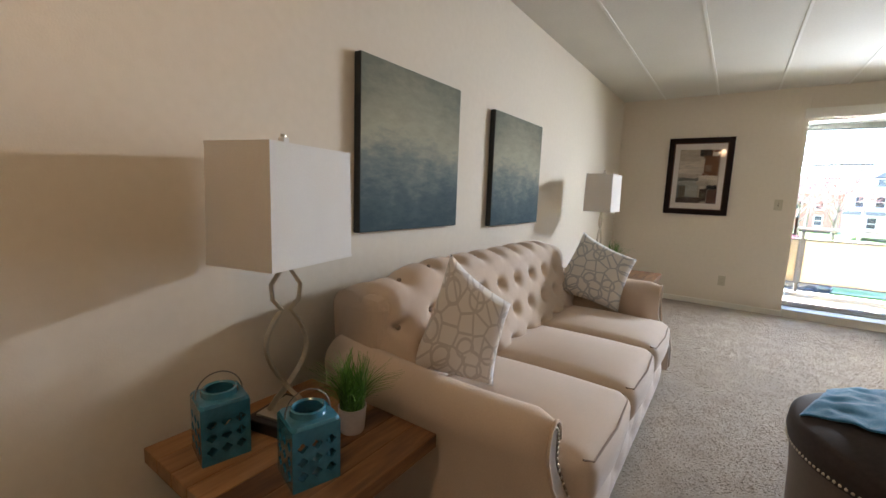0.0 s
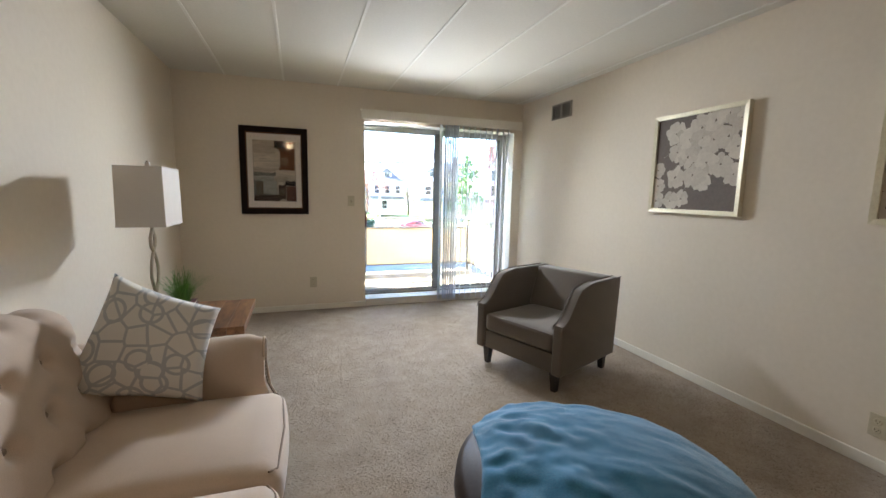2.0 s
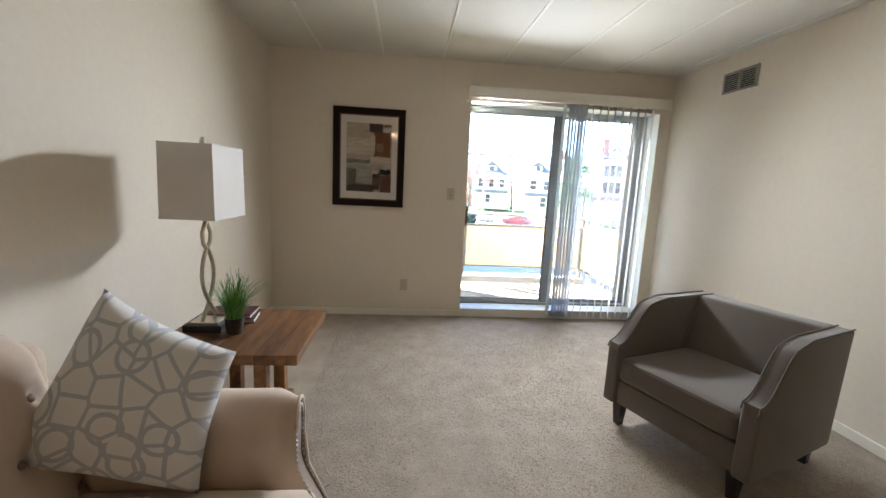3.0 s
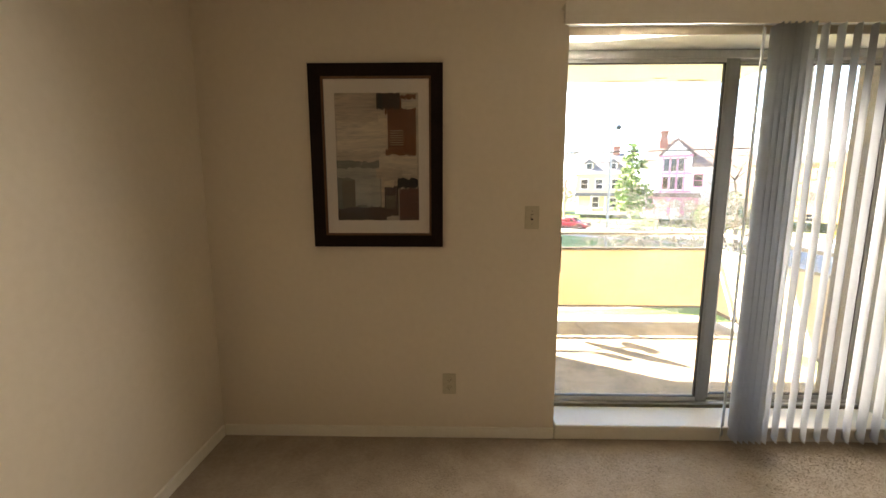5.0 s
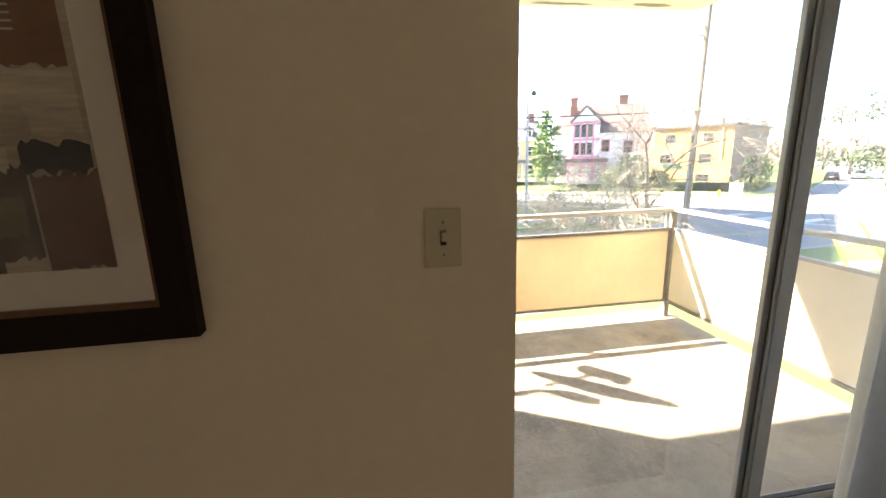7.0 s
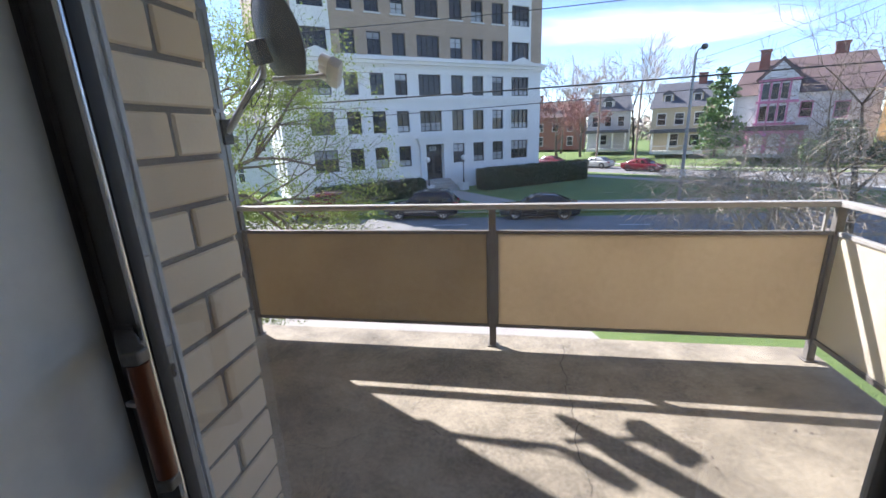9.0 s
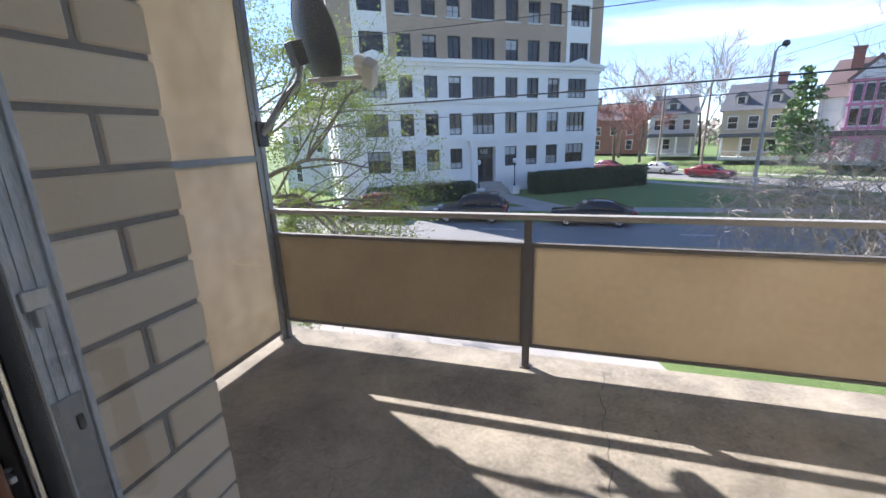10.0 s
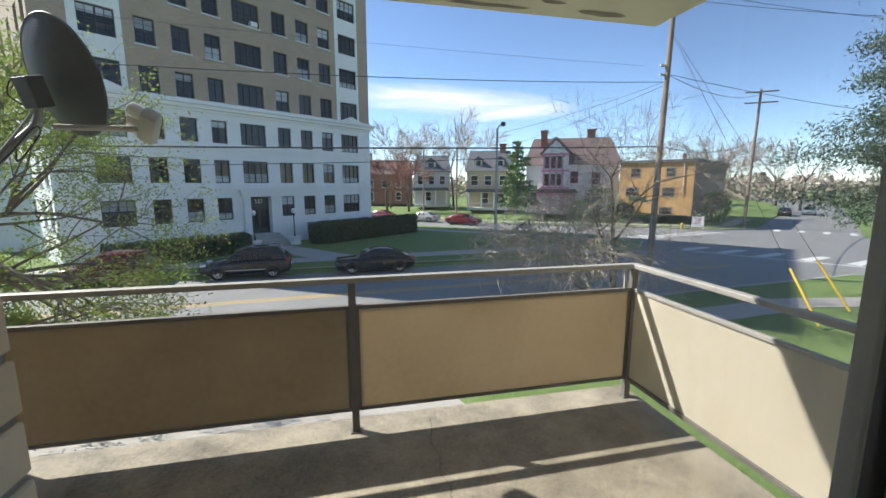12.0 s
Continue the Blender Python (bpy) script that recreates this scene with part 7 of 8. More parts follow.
# entrance
ent = part("entrance", boxes((8.75, 9.30, -0.35, 0.30, ZBASE, 0.30), (11.12, 11.55, -0.35, 0.30, ZBASE, 0.30), (8.60, 11.70, -0.42, 0.30, 0.30, 0.72), (8.45, 11.85, -0.55, 0.30, 0.72, 0.86)), APTWHITE, apt, "white stone door surround")
dr = part("door", boxes((9.30, 11.12, 0.20, 0.28, -2.85, 0.30)), SASH, apt, "dark glazed entrance door")
part("door_leaf", boxes((9.36, 10.18, 0.16, 0.20, -2.85, -0.55), (10.24, 11.06, 0.16, 0.20, -2.85, -0.55), bevel=0.02), SASH, dr)
part("door_glass", boxes((9.46, 10.08, 0.145, 0.16, -2.45, -0.75), (10.34, 10.96, 0.145, 0.16, -2.45, -0.75)), PANE, dr)
part("fanlight", boxes((9.40, 11.02, 0.15, 0.20, -0.42, 0.22)), PANE, dr)
txt = bpy.data.curves.new("number", "FONT")
txt.body, txt.size, txt.align_x, txt.extrude = "532", 0.50, "CENTER", 0.004
nb = new("house_number", txt)
nb.parent = dr
nb.matrix_basis = pose(10.2, 0.14, -0.28, 90)
txt.materials.append(GLOBE)
for i in range(4):
    part("step", boxes((8.9 - 0.12 * i, 11.5 + 0.12 * i, -0.9 - 0.34 * i, 0.2 - 0.34 * i + (0.3 if i == 0 else 0), ZBASE, -2.85 - 0.24 * i), bevel=0.015), PAVE, apt, "pale concrete step")
for s, u in ((0, 8.55), (1, 12.1)):
    lp_ = thing("entrance_lamp", Matrix(apt.matrix_basis) @ pose(u, -2.1, ZL), "black entrance lamp post with white globe", "lamp post", "entrance lamps")
    part("pedestal", boxes((-0.35, 0.35, -0.35, 0.35, 0, 0.62), (-0.40, 0.40, -0.40, 0.40, 0.62, 0.72), bevel=0.02), APTWHITE, lp_)
    part("post", lathe([(0, 0.72), (0.10, 0.72), (0.07, 0.95), (0.045, 1.1), (0.04, 2.6), (0.09, 2.7), (0, 2.72)], 12), SASH, lp_, smooth=True)
    part("globe", lathe([(0, 2.70), (0.12, 2.74), (0.20, 2.9), (0.17, 3.06), (0.08, 3.14), (0, 3.15)], 16), GLOBE, lp_, smooth=True)


def hedge(u0, u1, y0, y1, z1, n, seed, label):
    t = thing("hedge", Matrix(apt.matrix_basis) @ pose((u0 + u1) / 2, (y0 + y1) / 2, ZL), label, "hedge")
    nn = np.random.RandomState(seed)
    a, b, h = (u1 - u0) / 2, (y1 - y0) / 2, z1 - ZL
    part("core", boxes((-a + 0.12, a - 0.12, -b + 0.12, b - 0.12, 0, h - 0.12), bevel=0.08), HEDGE, t)
    p = nn.uniform(-1, 1, size=(n, 3)) * np.array([[a, b, h / 2]]) + np.array([[0, 0, h / 2]])
    k = nn.randint(0, 4, n)
    p[k == 0, 1] = -b
    p[k == 1, 2] = h
    p[k == 2, 1] = -b
    m_ = k == 3
    p[m_, 0] = np.sign(p[m_, 0]) * a
    bulge = np.array([0.10 * noise.noise((float(q[0]) * 0.9, float(q[1]), float(q[2]) * 1.3)) for q in p])
    p[:, 2] += bulge
    p[:, 1] -= bulge
    p += nn.normal(size=p.shape) * 0.05
    quad_cloud("leaves", p, 0.10, HEDGE, t, nn, "dense dark clipped leaves")


hedge(13.3, 25.6, -4.2, -2.4, -2.05, 9000, 3, "long dark clipped hedge before the apartment building")
hedge(-1.2, 7.6, -3.4, -1.8, -2.45, 5000, 4, "low dark hedge before the apartment building")


# ---- vehicles ----
def loft(sections):
    """Joins rings of equal length."""
    bm = bmesh.new()
    rs = [[bm.verts.new(p) for p in s] for s in sections]
    n = len(rs[0])
    for a, b in zip(rs, rs[1:]):
        for i in range(n):
            bm.faces.new((a[i], a[(i + 1) % n], b[(i + 1) % n], b[i]))
    bm.faces.new(rs[0][::-1])
    bm.faces.new(rs[-1])
    return bm


def car(x, y, heading, mtl, suv, label, name="car"):
    """A parked car; heading is the way its nose points, in degrees."""
    t = thing(name, pose(x, y, ZR, 0, 0, heading), label, "car", "parked cars")
    L_, Wd = (4.75, 0.94) if suv else (4.85, 0.91)
    top = 1.74 if suv else 1.45
    belt = 1.08 if suv else 0.95
    bot = 0.30 if suv else 0.24
    # lower body, nose at +x
    prof = [(2.40, 0.50, 0.72, 0.80), (2.30, bot, 0.82, 0.90), (1.6, bot, belt - 0.10, 0.97), (0.95, bot, belt - 0.02, 1.0), (-0.8, bot, belt, 1.0), (-1.8, bot, belt + 0.02, 0.99), (-2.25, bot + 0.05, belt - 0.02, 0.94), (-2.38, 0.5, belt - 0.20, 0.86)]
    secs = []
    for px, zb, zt, k in prof:
        w = Wd * k
        secs.append([(px, -w * 0.93, zb), (px, -w, zb + 0.12), (px, -w, (zb + zt) / 2), (px, -w * 0.96, zt - 0.08), (px, -w * 0.86, zt), (px, w * 0.86, zt), (px, w * 0.96, zt - 0.08), (px, w, (zb + zt) / 2), (px, w, zb + 0.12), (px, w * 0.93, zb)])
    bm = loft(secs)
    bmesh.ops.subdivide_edges(bm, edges=bm.edges[:], cuts=1, use_grid_fill=True, smooth=0.35)
    body = part("body", bm, mtl, t, smooth="all")
    if suv:
        roof = [(1.05, belt - 0.06, 0.84), (0.35, top - 0.10, 0.74), (-0.1, top, 0.72), (-1.75, top - 0.03, 0.72), (-2.25, belt - 0.02, 0.82)]
    else:
        roof = [(1.15, belt - 0.08, 0.84), (0.25, top - 0.05, 0.66), (-0.2, top, 0.65), (-0.95, top - 0.05, 0.65), (-1.95, belt, 0.80)]
    out = []
    for px, zt, w in roof:
        out.append([(px, -Wd * 0.93, belt - 0.10), (px, -w * Wd / 0.9, zt - 0.05), (px, -w * Wd / 0.9 + 0.07, zt), (px, w * Wd / 0.9 - 0.07, zt), (px, w * Wd / 0.9, zt - 0.05), (px, Wd * 0.93, belt - 0.10)])
    cab = loft(out)
    bmesh.ops.subdivide_edges(cab, edges=cab.edges[:], cuts=1, use_grid_fill=True, smooth=0.2)
    part("cabin", cab, mtl, t, smooth="all")
    # side glass, one sheet per door
    for s in (-1, 1):
        def gl(u):
            """Half width of the cabin at a height."""
            return s * (Wd * (0.95 - 0.22 * (u - belt + 0.1) / (top - belt + 0.1)) + 0.012)
        zt, zb = top - 0.13, belt + 0.03
        fr = ((0.80, 0.30), (0.22, 0.20), (-0.55, -0.55), (-0.62, -0.62), (-1.30, -1.30), (-1.38, -1.38), (-1.95, -1.85)) if suv else ((0.80, 0.18), (0.12, 0.08), (-0.45, -0.42), (-0.52, -0.50), (-1.15, -0.95), (-1.15, -0.95), (-1.2, -1.0))
        for k in range(0, 6, 2):
            (a0, a1), (b0, b1) = fr[k], fr[k + 1]
            if k == 4 and not suv:
                continue
            if k == 4:
                (a0, a1), (b0, b1) = fr[5], fr[6]
            q = [(a0, gl(zb), zb), (b0, gl(zb), zb), (b1, gl(zt), zt), (a1, gl(zt), zt)]
            g = bmesh.new()
            f0 = [g.verts.new(p) for p in q]
            f1 = [g.verts.new((p[0], p[1] - s * 0.03, p[2])) for p in q]
            g.faces.new(f0)
            g.faces.new(f1[::-1])
            for i in range(4):
                g.faces.new((f0[i], f0[(i + 1) % 4], f1[(i + 1) % 4], f1[i]))
            part("side_window", g, CARGLASS, t)
        part("mirror", boxes((0.72, 0.86, s * (Wd + 0.10) - 0.07, s * (Wd + 0.10) + 0.07, belt + 0.02, belt + 0.16), bevel=0.03), mtl, t)
        part("sill_trim", boxes((-1.0, 1.0, s * (Wd + 0.002) - 0.012, s * (Wd + 0.002) + 0.012, 0.52 if suv else 0.42, 0.56 if suv else 0.44)), RIM if suv else SASH, t)
        for wx in (1.45, -1.42):
            wr = 0.37 if suv else 0.34
            arch = tube([(wx + (wr + 0.04) * math.cos(th), s * (Wd - 0.0), wr + (wr + 0.04) * math.sin(th)) for th in [math.pi * i / 14 for i in range(15)]], 0.03, 6)
            part("wheel_arch", arch, SASH, t, smooth=True)
            whl = part("wheel", lathe([(wr * 0.62, -0.09), (wr * 0.9, -0.11), (wr, -0.08), (wr, 0.08), (wr * 0.9, 0.11), (wr * 0.62, 0.09)], 28), TYRE, t, "black tyre", smooth=True, at=pose(wx, s * (Wd - 0.09), wr, 90))
            part("rim", lathe([(0, 0.05), (wr * 0.16, 0.06), (wr * 0.2, 0.02), (wr * 0.60, 0.045), (wr * 0.66, 0.09), (wr * 0.66, -0.09), (0, -0.09)], 20), RIM, whl, "bright alloy rim", smooth=True, at=pose(0, 0, 0, 0 if s < 0 else 180))
            for k in range(5):
                th = 2 * math.pi * k / 5
                part("rim_gap", boxes((wr * 0.26, wr * 0.52, -0.05, 0.05, 0.050, 0.062), bevel=0.004), SASH, whl, at=pose(0, 0, 0, 0 if s < 0 else 180) @ pose(0, 0, 0, 0, 0, 72 * k))
        part("headlight", boxes((2.02, 2.34, s * Wd * 0.72 - 0.16, s * Wd * 0.72 + 0.14, 0.62 if not suv else 0.78, 0.74 if not suv else 0.92), bevel=0.04), LENSCLEAR, t)
        part("tail_light", boxes((-2.36, -2.05, s * Wd * 0.80 - 0.13, s * Wd * 0.80 + 0.11, 0.74 if not suv else 0.86, 0.90 if not suv else 1.12), bevel=0.04), LENSRED, t)
    # screens
    for a, b in ((roof[0], roof[1]), (roof[-1], roof[-2])):
        d = 0.02 if a[0] > 0 else -0.02
        q = [(a[0] * 0.93 + b[0] * 0.07 + d, -a[2] * Wd * 0.88, a[1] * 0.88 + b[1] * 0.12 + 0.02), (a[0] * 0.93 + b[0] * 0.07 + d, a[2] * Wd * 0.88, a[1] * 0.88 + b[1] * 0.12 + 0.02), (b[0] * 0.9 + a[0] * 0.1 + d, b[2] * Wd * 0.95, b[1] * 0.92 + a[1] * 0.08 + 0.015), (b[0] * 0.9 + a[0] * 0.1 + d, -b[2] * Wd * 0.95, b[1] * 0.92 + a[1] * 0.08 + 0.015)]
        g = bmesh.new()
        f0 = [g.verts.new(p) for p in q]
        f1 = [g.verts.new((p[0] - d * 1.5, p[1], p[2] - 0.03)) for p in q]
        g.faces.new(f0)
        g.faces.new(f1[::-1])
        for i in range(4):
            g.faces.new((f0[i], f0[(i + 1) % 4], f1[(i + 1) % 4], f1[i]))
        part("windscreen" if a[0] > 0 else "rear_window", g, CARGLASS, t)
    part("grille", boxes((2.36, 2.43, -0.42, 0.42, 0.48, 0.66), bevel=0.02), SASH, t)
    part("number_plate", boxes((-2.42, -2.37, -0.22, 0.22, 0.62, 0.74)), GLOBE, t)
    part("underside", boxes((-2.1, 2.1, -Wd * 0.85, Wd * 0.85, bot - 0.06, bot + 0.05)), SASH, t)
    if suv:
        for s in (-1, 1):
            part("roof_rail", tube([(0.1, s * 0.62, top - 0.02), (-0.05, s * 0.62, top + 0.05), (-1.6, s * 0.62, top + 0.04), (-1.75, s * 0.62, top - 0.03)], 0.018, 6), SASH, t)
    return t


car(3.75, 25.75, 180 + 1.0, CARBLACK, False, "black saloon car parked at the kerb")
car(-3.62, 25.80, 180 + 3.0, CARNAVY, True, "black sport utility car parked at the kerb")
car(-10.6, 25.4, 180 + 4.0, CARRED, True, "maroon sport utility car parked behind branches")
car(12.7, 58.2, 139.0, CARSILVER, False, "silver saloon car on the side street")
car(17.1, 52.6, 139 + 180.0, CARSCARLET, False, "red saloon car on the side street")
car(7.0, 63.0, 139.0, CARSCARLET, False, "red car parked past the hedge")
car(80.0, 55.5, 215.0, CARSILVER, False, "silver car far up the street")
car(74.0, 55.0, 36.0, CARNAVY, False, "dark car far up the street")


# ---- houses ----
def house(name, p0, p1, depth, zb, eave, ridge, wall, roof, label, gable_front=False, windows=(), porch=None, dormers=(), chimneys=(), trim=None, category="house"):
    """A house whose front runs from p0 to p1, left to right as seen from the street."""
    a, b = Vector(p0), Vector(p1)
    w = (b - a).length
    ang = math.degrees(math.atan2(b.y - a.y, b.x - a.x))
    t = thing(name, pose(a.x, a.y, zb, 0, 0, ang), label, category)
    e, r = eave - zb, ridge - zb
    part("walls", boxes((0, w, 0, depth, 0, e)), wall, t)
    o = 0.45
    if ridge > eave:
        bm = bmesh.new()
        if gable_front:
            pts = [((-o, -o, e - 0.15), (w / 2, -o, r), (w + o, -o, e - 0.15)), ((-o, depth + o, e - 0.15), (w / 2, depth + o, r), (w + o, depth + o, e - 0.15))]
        else:
            pts = [((-o, -o, e - 0.15), (-o * 0.2 + w * 0.06, depth / 2, r), (-o, depth + o, e - 0.15)), ((w + o, -o, e - 0.15), (w * 0.94, depth / 2, r), (w + o, depth + o, e - 0.15))]
        A, B = [[bm.verts.new(q) for q in s] for s in pts]
        bm.faces.new(A)
        bm.faces.new(B[::-1])
        for i in range(3):
            bm.faces.new((A[i], A[(i + 1) % 3], B[(i + 1) % 3], B[i]))
        rf = part("roof", bm, roof, t, "shingled roof")
    else:
        rf = part("roof", boxes((-0.35, w + 0.35, -0.35, depth + 0.35, e, e + 0.30)), roof, t, "flat roof with overhanging edge")
    for x0, x1, z0, z1 in windows:
        wn2 = part("window", boxes((x0 - 0.10, x1 + 0.10, -0.06, 0.05, z0 - 0.12, z0), (x0 - 0.10, x0, -0.05, 0.05, z0, z1), (x1, x1 + 0.10, -0.05, 0.05, z0, z1), (x0 - 0.12, x1 + 0.12, -0.06, 0.05, z1, z1 + 0.14), (x0, x1, -0.03, 0.02, (z0 + z1) / 2 - 0.04, (z0 + z1) / 2 + 0.04)), trim or GLOBE, t)
        part("pane", boxes((x0, x1, -0.02, 0.0, z0, z1)), PANE, wn2)
    for x, z, ww, hh in dormers:
        dm = part("dormer", boxes((x - ww / 2, x + ww / 2, depth * 0.10, depth * 0.45, z, z + hh)), wall, t)
        g = prism([(x - ww / 2 - 0.15, z + hh), (x + ww / 2 + 0.15, z + hh), (x, z + hh + ww * 0.5)], depth * 0.4, "y")
        bmesh.ops.translate(g, vec=(0, depth * 0.08, 0), verts=g.verts[:])
        part("dormer_roof", g, roof, dm)
        part("pane", boxes((x - ww * 0.27, x + ww * 0.27, depth * 0.10 - 0.05, depth * 0.10, z + 0.25, z + hh - 0.1)), PANE, dm)
        part("casing", boxes((x - ww * 0.36, x - ww * 0.27, depth * 0.10 - 0.08, depth * 0.10, z + 0.15, z + hh), (x + ww * 0.27, x + ww * 0.36, depth * 0.10 - 0.08, depth * 0.10, z + 0.15, z + hh), (x - ww * 0.36, x + ww * 0.36, depth * 0.10 - 0.08, depth * 0.10, z + hh - 0.1, z + hh)), trim or GLOBE, dm)
    for x, y, zt, s in chimneys:
        cb_ = part("chimney", boxes((x - s / 2, x + s / 2, y - s / 2, y + s / 2, e, zt - zb), (x - s / 2 - 0.1, x + s / 2 + 0.1, y - s / 2 - 0.1, y + s / 2 + 0.1, zt - zb - 0.25, zt - zb)), REDBRICK, rf)
    if porch:
        x0, x1, d, h = porch
        pr = part("porch", boxes((x0, x1, -d, 0, 0, 0.45)), STONESILL, t)
        part("porch_roof", boxes((x0 - 0.3, x1 + 0.3, -d - 0.3, 0.0, h, h + 0.30), (x0 - 0.2, x1 + 0.2, -d - 0.15, 0, h + 0.30, h + 0.55)), roof, pr)
        n = 4
        for i in range(n):
            x = x0 + 0.2 + (x1 - x0 - 0.4) * i / (n - 1)
            part("column", lathe([(0, 0.45), (0.16, 0.45), (0.13, h), (0, h)], 10, None, (x, -d + 0.2)), trim or GLOBE, pr, smooth=True)
        part("porch_rail", boxes((x0, x1, -d + 0.15, -d + 0.22, 1.15, 1.25)), trim or GLOBE, pr)
    return t


house("house", (23.2, 72.0), (31.0, 69.3), 9, -3.2, 3.7, 7.4, SIDINGYEL, ROOFGREY, "yellow clapboard house with grey dormered roof", windows=((0.8, 1.9, 4.3, 5.9), (3.2, 4.3, 4.3, 5.9), (5.8, 6.9, 4.3, 5.9), (2.8, 3.8, 1.0, 2.9), (5.4, 6.6, 1.0, 2.7)), porch=(0.2, 7.2, 2.4, 3.1), dormers=((2.0, 7.2, 1.5, 1.5), (5.9, 7.2, 1.5, 1.5)), chimneys=((6.4, 4.5, 8.6, 1.1),))
house("house", (15.6, 84.2), (22.6, 82.4), 9, -3.2, 3.9, 7.2, SIDINGWHITE, ROOFGREY, "white clapboard house with deep porch", windows=((0.8, 1.8, 4.4, 6.0), (3.0, 4.0, 4.4, 6.0), (5.2, 6.2, 4.4, 6.0), (2.4, 3.4, 1.0, 2.8)), porch=(0.1, 6.8, 2.4, 3.2), dormers=((3.4, 7.2, 2.0, 1.6),))
house("house", (6.0, 99.0), (17.0, 97.0), 10, -3.5, 3.6, 7.0, REDBRICK, ROOFBROWN, "red brick house behind reddish trees", windows=((1.2, 2.3, 4.0, 5.6), (4.4, 5.5, 4.0, 5.6), (7.6, 8.7, 4.0, 5.6), (1.2, 2.3, 1.0, 2.8), (7.6, 8.7, 1.0, 2.8)), chimneys=((1.4, 3.0, 8.4, 1.0),))
pk_ = house("house", (29.3, 60.3), (41.0, 54.0), 11, -3.1, 4.3, 8.6, SIDINGPALE, ROOFBROWN, "pale house with pink trim and brown roof", windows=((0.8, 1.7, 1.2, 3.0), (6.6, 7.6, 4.6, 6.2), (9.6, 10.7, 4.4, 6.0), (9.6, 10.7, 1.0, 2.9)), porch=(1.8, 7.2, 2.2, 3.1), chimneys=((2.4, 4.0, 9.7, 1.0), (9.6, 6.0, 9.9, 1.2)), trim=PINK)
bay = part("front_gable", boxes((2.4, 6.2, -1.2, 3.0, 0.0, 8.9)), SIDINGPALE, pk_, "pale front gable with pink windows")
gp = prism([(2.0, 8.9), (6.6, 8.9), (4.3, 11.3)], 5.2, "y")
bmesh.ops.translate(gp, vec=(0, -1.5, 0), verts=gp.verts[:])
part("gable_roof", gp, ROOFBROWN, bay)
gp = prism([(2.5, 8.9), (6.1, 8.9), (4.3, 10.8)], 0.1, "y")
bmesh.ops.translate(gp, vec=(0, -1.58, 0), verts=gp.verts[:])
part("gable_face", gp, SIDINGPALE, bay)
for i in range(4):
    part("pink_panel", boxes((2.55 + 0.9 * i, 2.75 + 0.9 * i, -1.32, -1.2, 3.6, 8.8), bevel=0.02), PINK, bay)
for z in (6.2, 8.6, 3.7):
    part("pink_band", boxes((2.3, 6.3, -1.36, -1.2, z, z + 0.3), bevel=0.02), PINK, bay)
for i in range(3):
    part("pane", boxes((2.78 + 0.9 * i, 3.42 + 0.9 * i, -1.25, -1.19, 6.7, 8.4)), PANE, bay)
    part("pane", boxes((2.78 + 0.9 * i, 3.42 + 0.9 * i, -1.25, -1.19, 4.2, 5.9)), PANE, bay)
for i in range(3):
    x = 2.0 + 1.75 * i
    arch = [(x, 0.5), (x + 0.22, 0.5), (x + 0.22, 2.2)] + [(x + 0.875 - 0.65 * math.cos(math.pi * k / 8), 2.2 + 0.6 * math.sin(math.pi * k / 8)) for k in range(9)] + [(x + 1.53, 0.5), (x + 1.75, 0.5), (x + 1.75, 3.1), (x, 3.1)]
    bm = prism(arch, 0.16, "y")
    bmesh.ops.translate(bm, vec=(0, -2.25, 0), verts=bm.verts[:])
    part("pink_arch", bm, PINK, pk_, "pink wooden porch arch")
ob_ = house("brick_flats", (39.0, 50.9), (43.9, 43.3), 18, -2.6, 4.1, 4.1, ORANGEBRICK, ROOFGREY, "two-storey orange brick block of flats", windows=((1.5, 2.6, 4.9, 5.9), (5.9, 6.9, 4.9, 5.9), (1.0, 2.4, 2.4, 3.4), (5.6, 6.9, 2.4, 3.4), (1.0, 2.2, 0.1, 0.9), (5.4, 6.8, 0.1, 0.9)), trim=TANBRICK, category="apartment block")
part("side_wall", boxes((9.03, 9.075, 0.0, 17.9, 0, 6.69)), TANBRICK, ob_)
part("sign_board", boxes((1.4, 3.6, -0.12, -0.07, 1.7, 2.15)), SIGNGREEN, ob_, "green sign board")
part("downpipe", tube([(7.9, -0.12, 6.5), (7.9, -0.12, 2.6)], 0.06, 6), GLOBE, ob_)
house("house", (80.0, 86.0), (87.0, 82.0), 9, -3.0, 3.6, 7.6, SIDINGWHITE, ROOFGREY, "white gabled house beyond the flats", gable_front=True, windows=((2.0, 3.0, 4.0, 5.6), (5.0, 6.0, 4.0, 5.6)), chimneys=((2.0, 3.0, 8.6, 0.8),))
house("house", (-28.0, 40.0), (-19.0, 36.5), 9, -3.8, 3.0, 6.0, SIDINGWHITE, ROOFGREY, "pale house half hidden behind the street tree", windows=((2.0, 3.0, 4.0, 5.6), (6.0, 7.0, 4.0, 5.6), (2.0, 3.0, 0.9, 2.7)))

# ---- poles, lamps, wires, signs ----
pole = thing("utility_pole", (20.1, 21.4, ZL), "tall weathered wooden utility pole with wires", "utility pole")
part("shaft", tube([(0, 0, 0), (0.10, -0.03, 7), (0.22, -0.10, 16.0)], [0.19, 0.165, 0.13], 12), POLEWOOD, pole, smooth=True)
for z in (7.4, 11.4, 11.9):
    part("insulator", boxes((-0.30, 0.30, -0.06, 0.06, z - 0.06, z + 0.06), bevel=0.02), ALU_OLD, pole)
part("conduit", tube([(-0.2, -0.14, 0.1), (-0.12, -0.14, 6.5)], 0.04, 6), GALV, pole)
pole2 = thing("utility_pole", (48.9, 40.4, ZL), "wooden utility pole with crossarms at the corner", "utility pole")
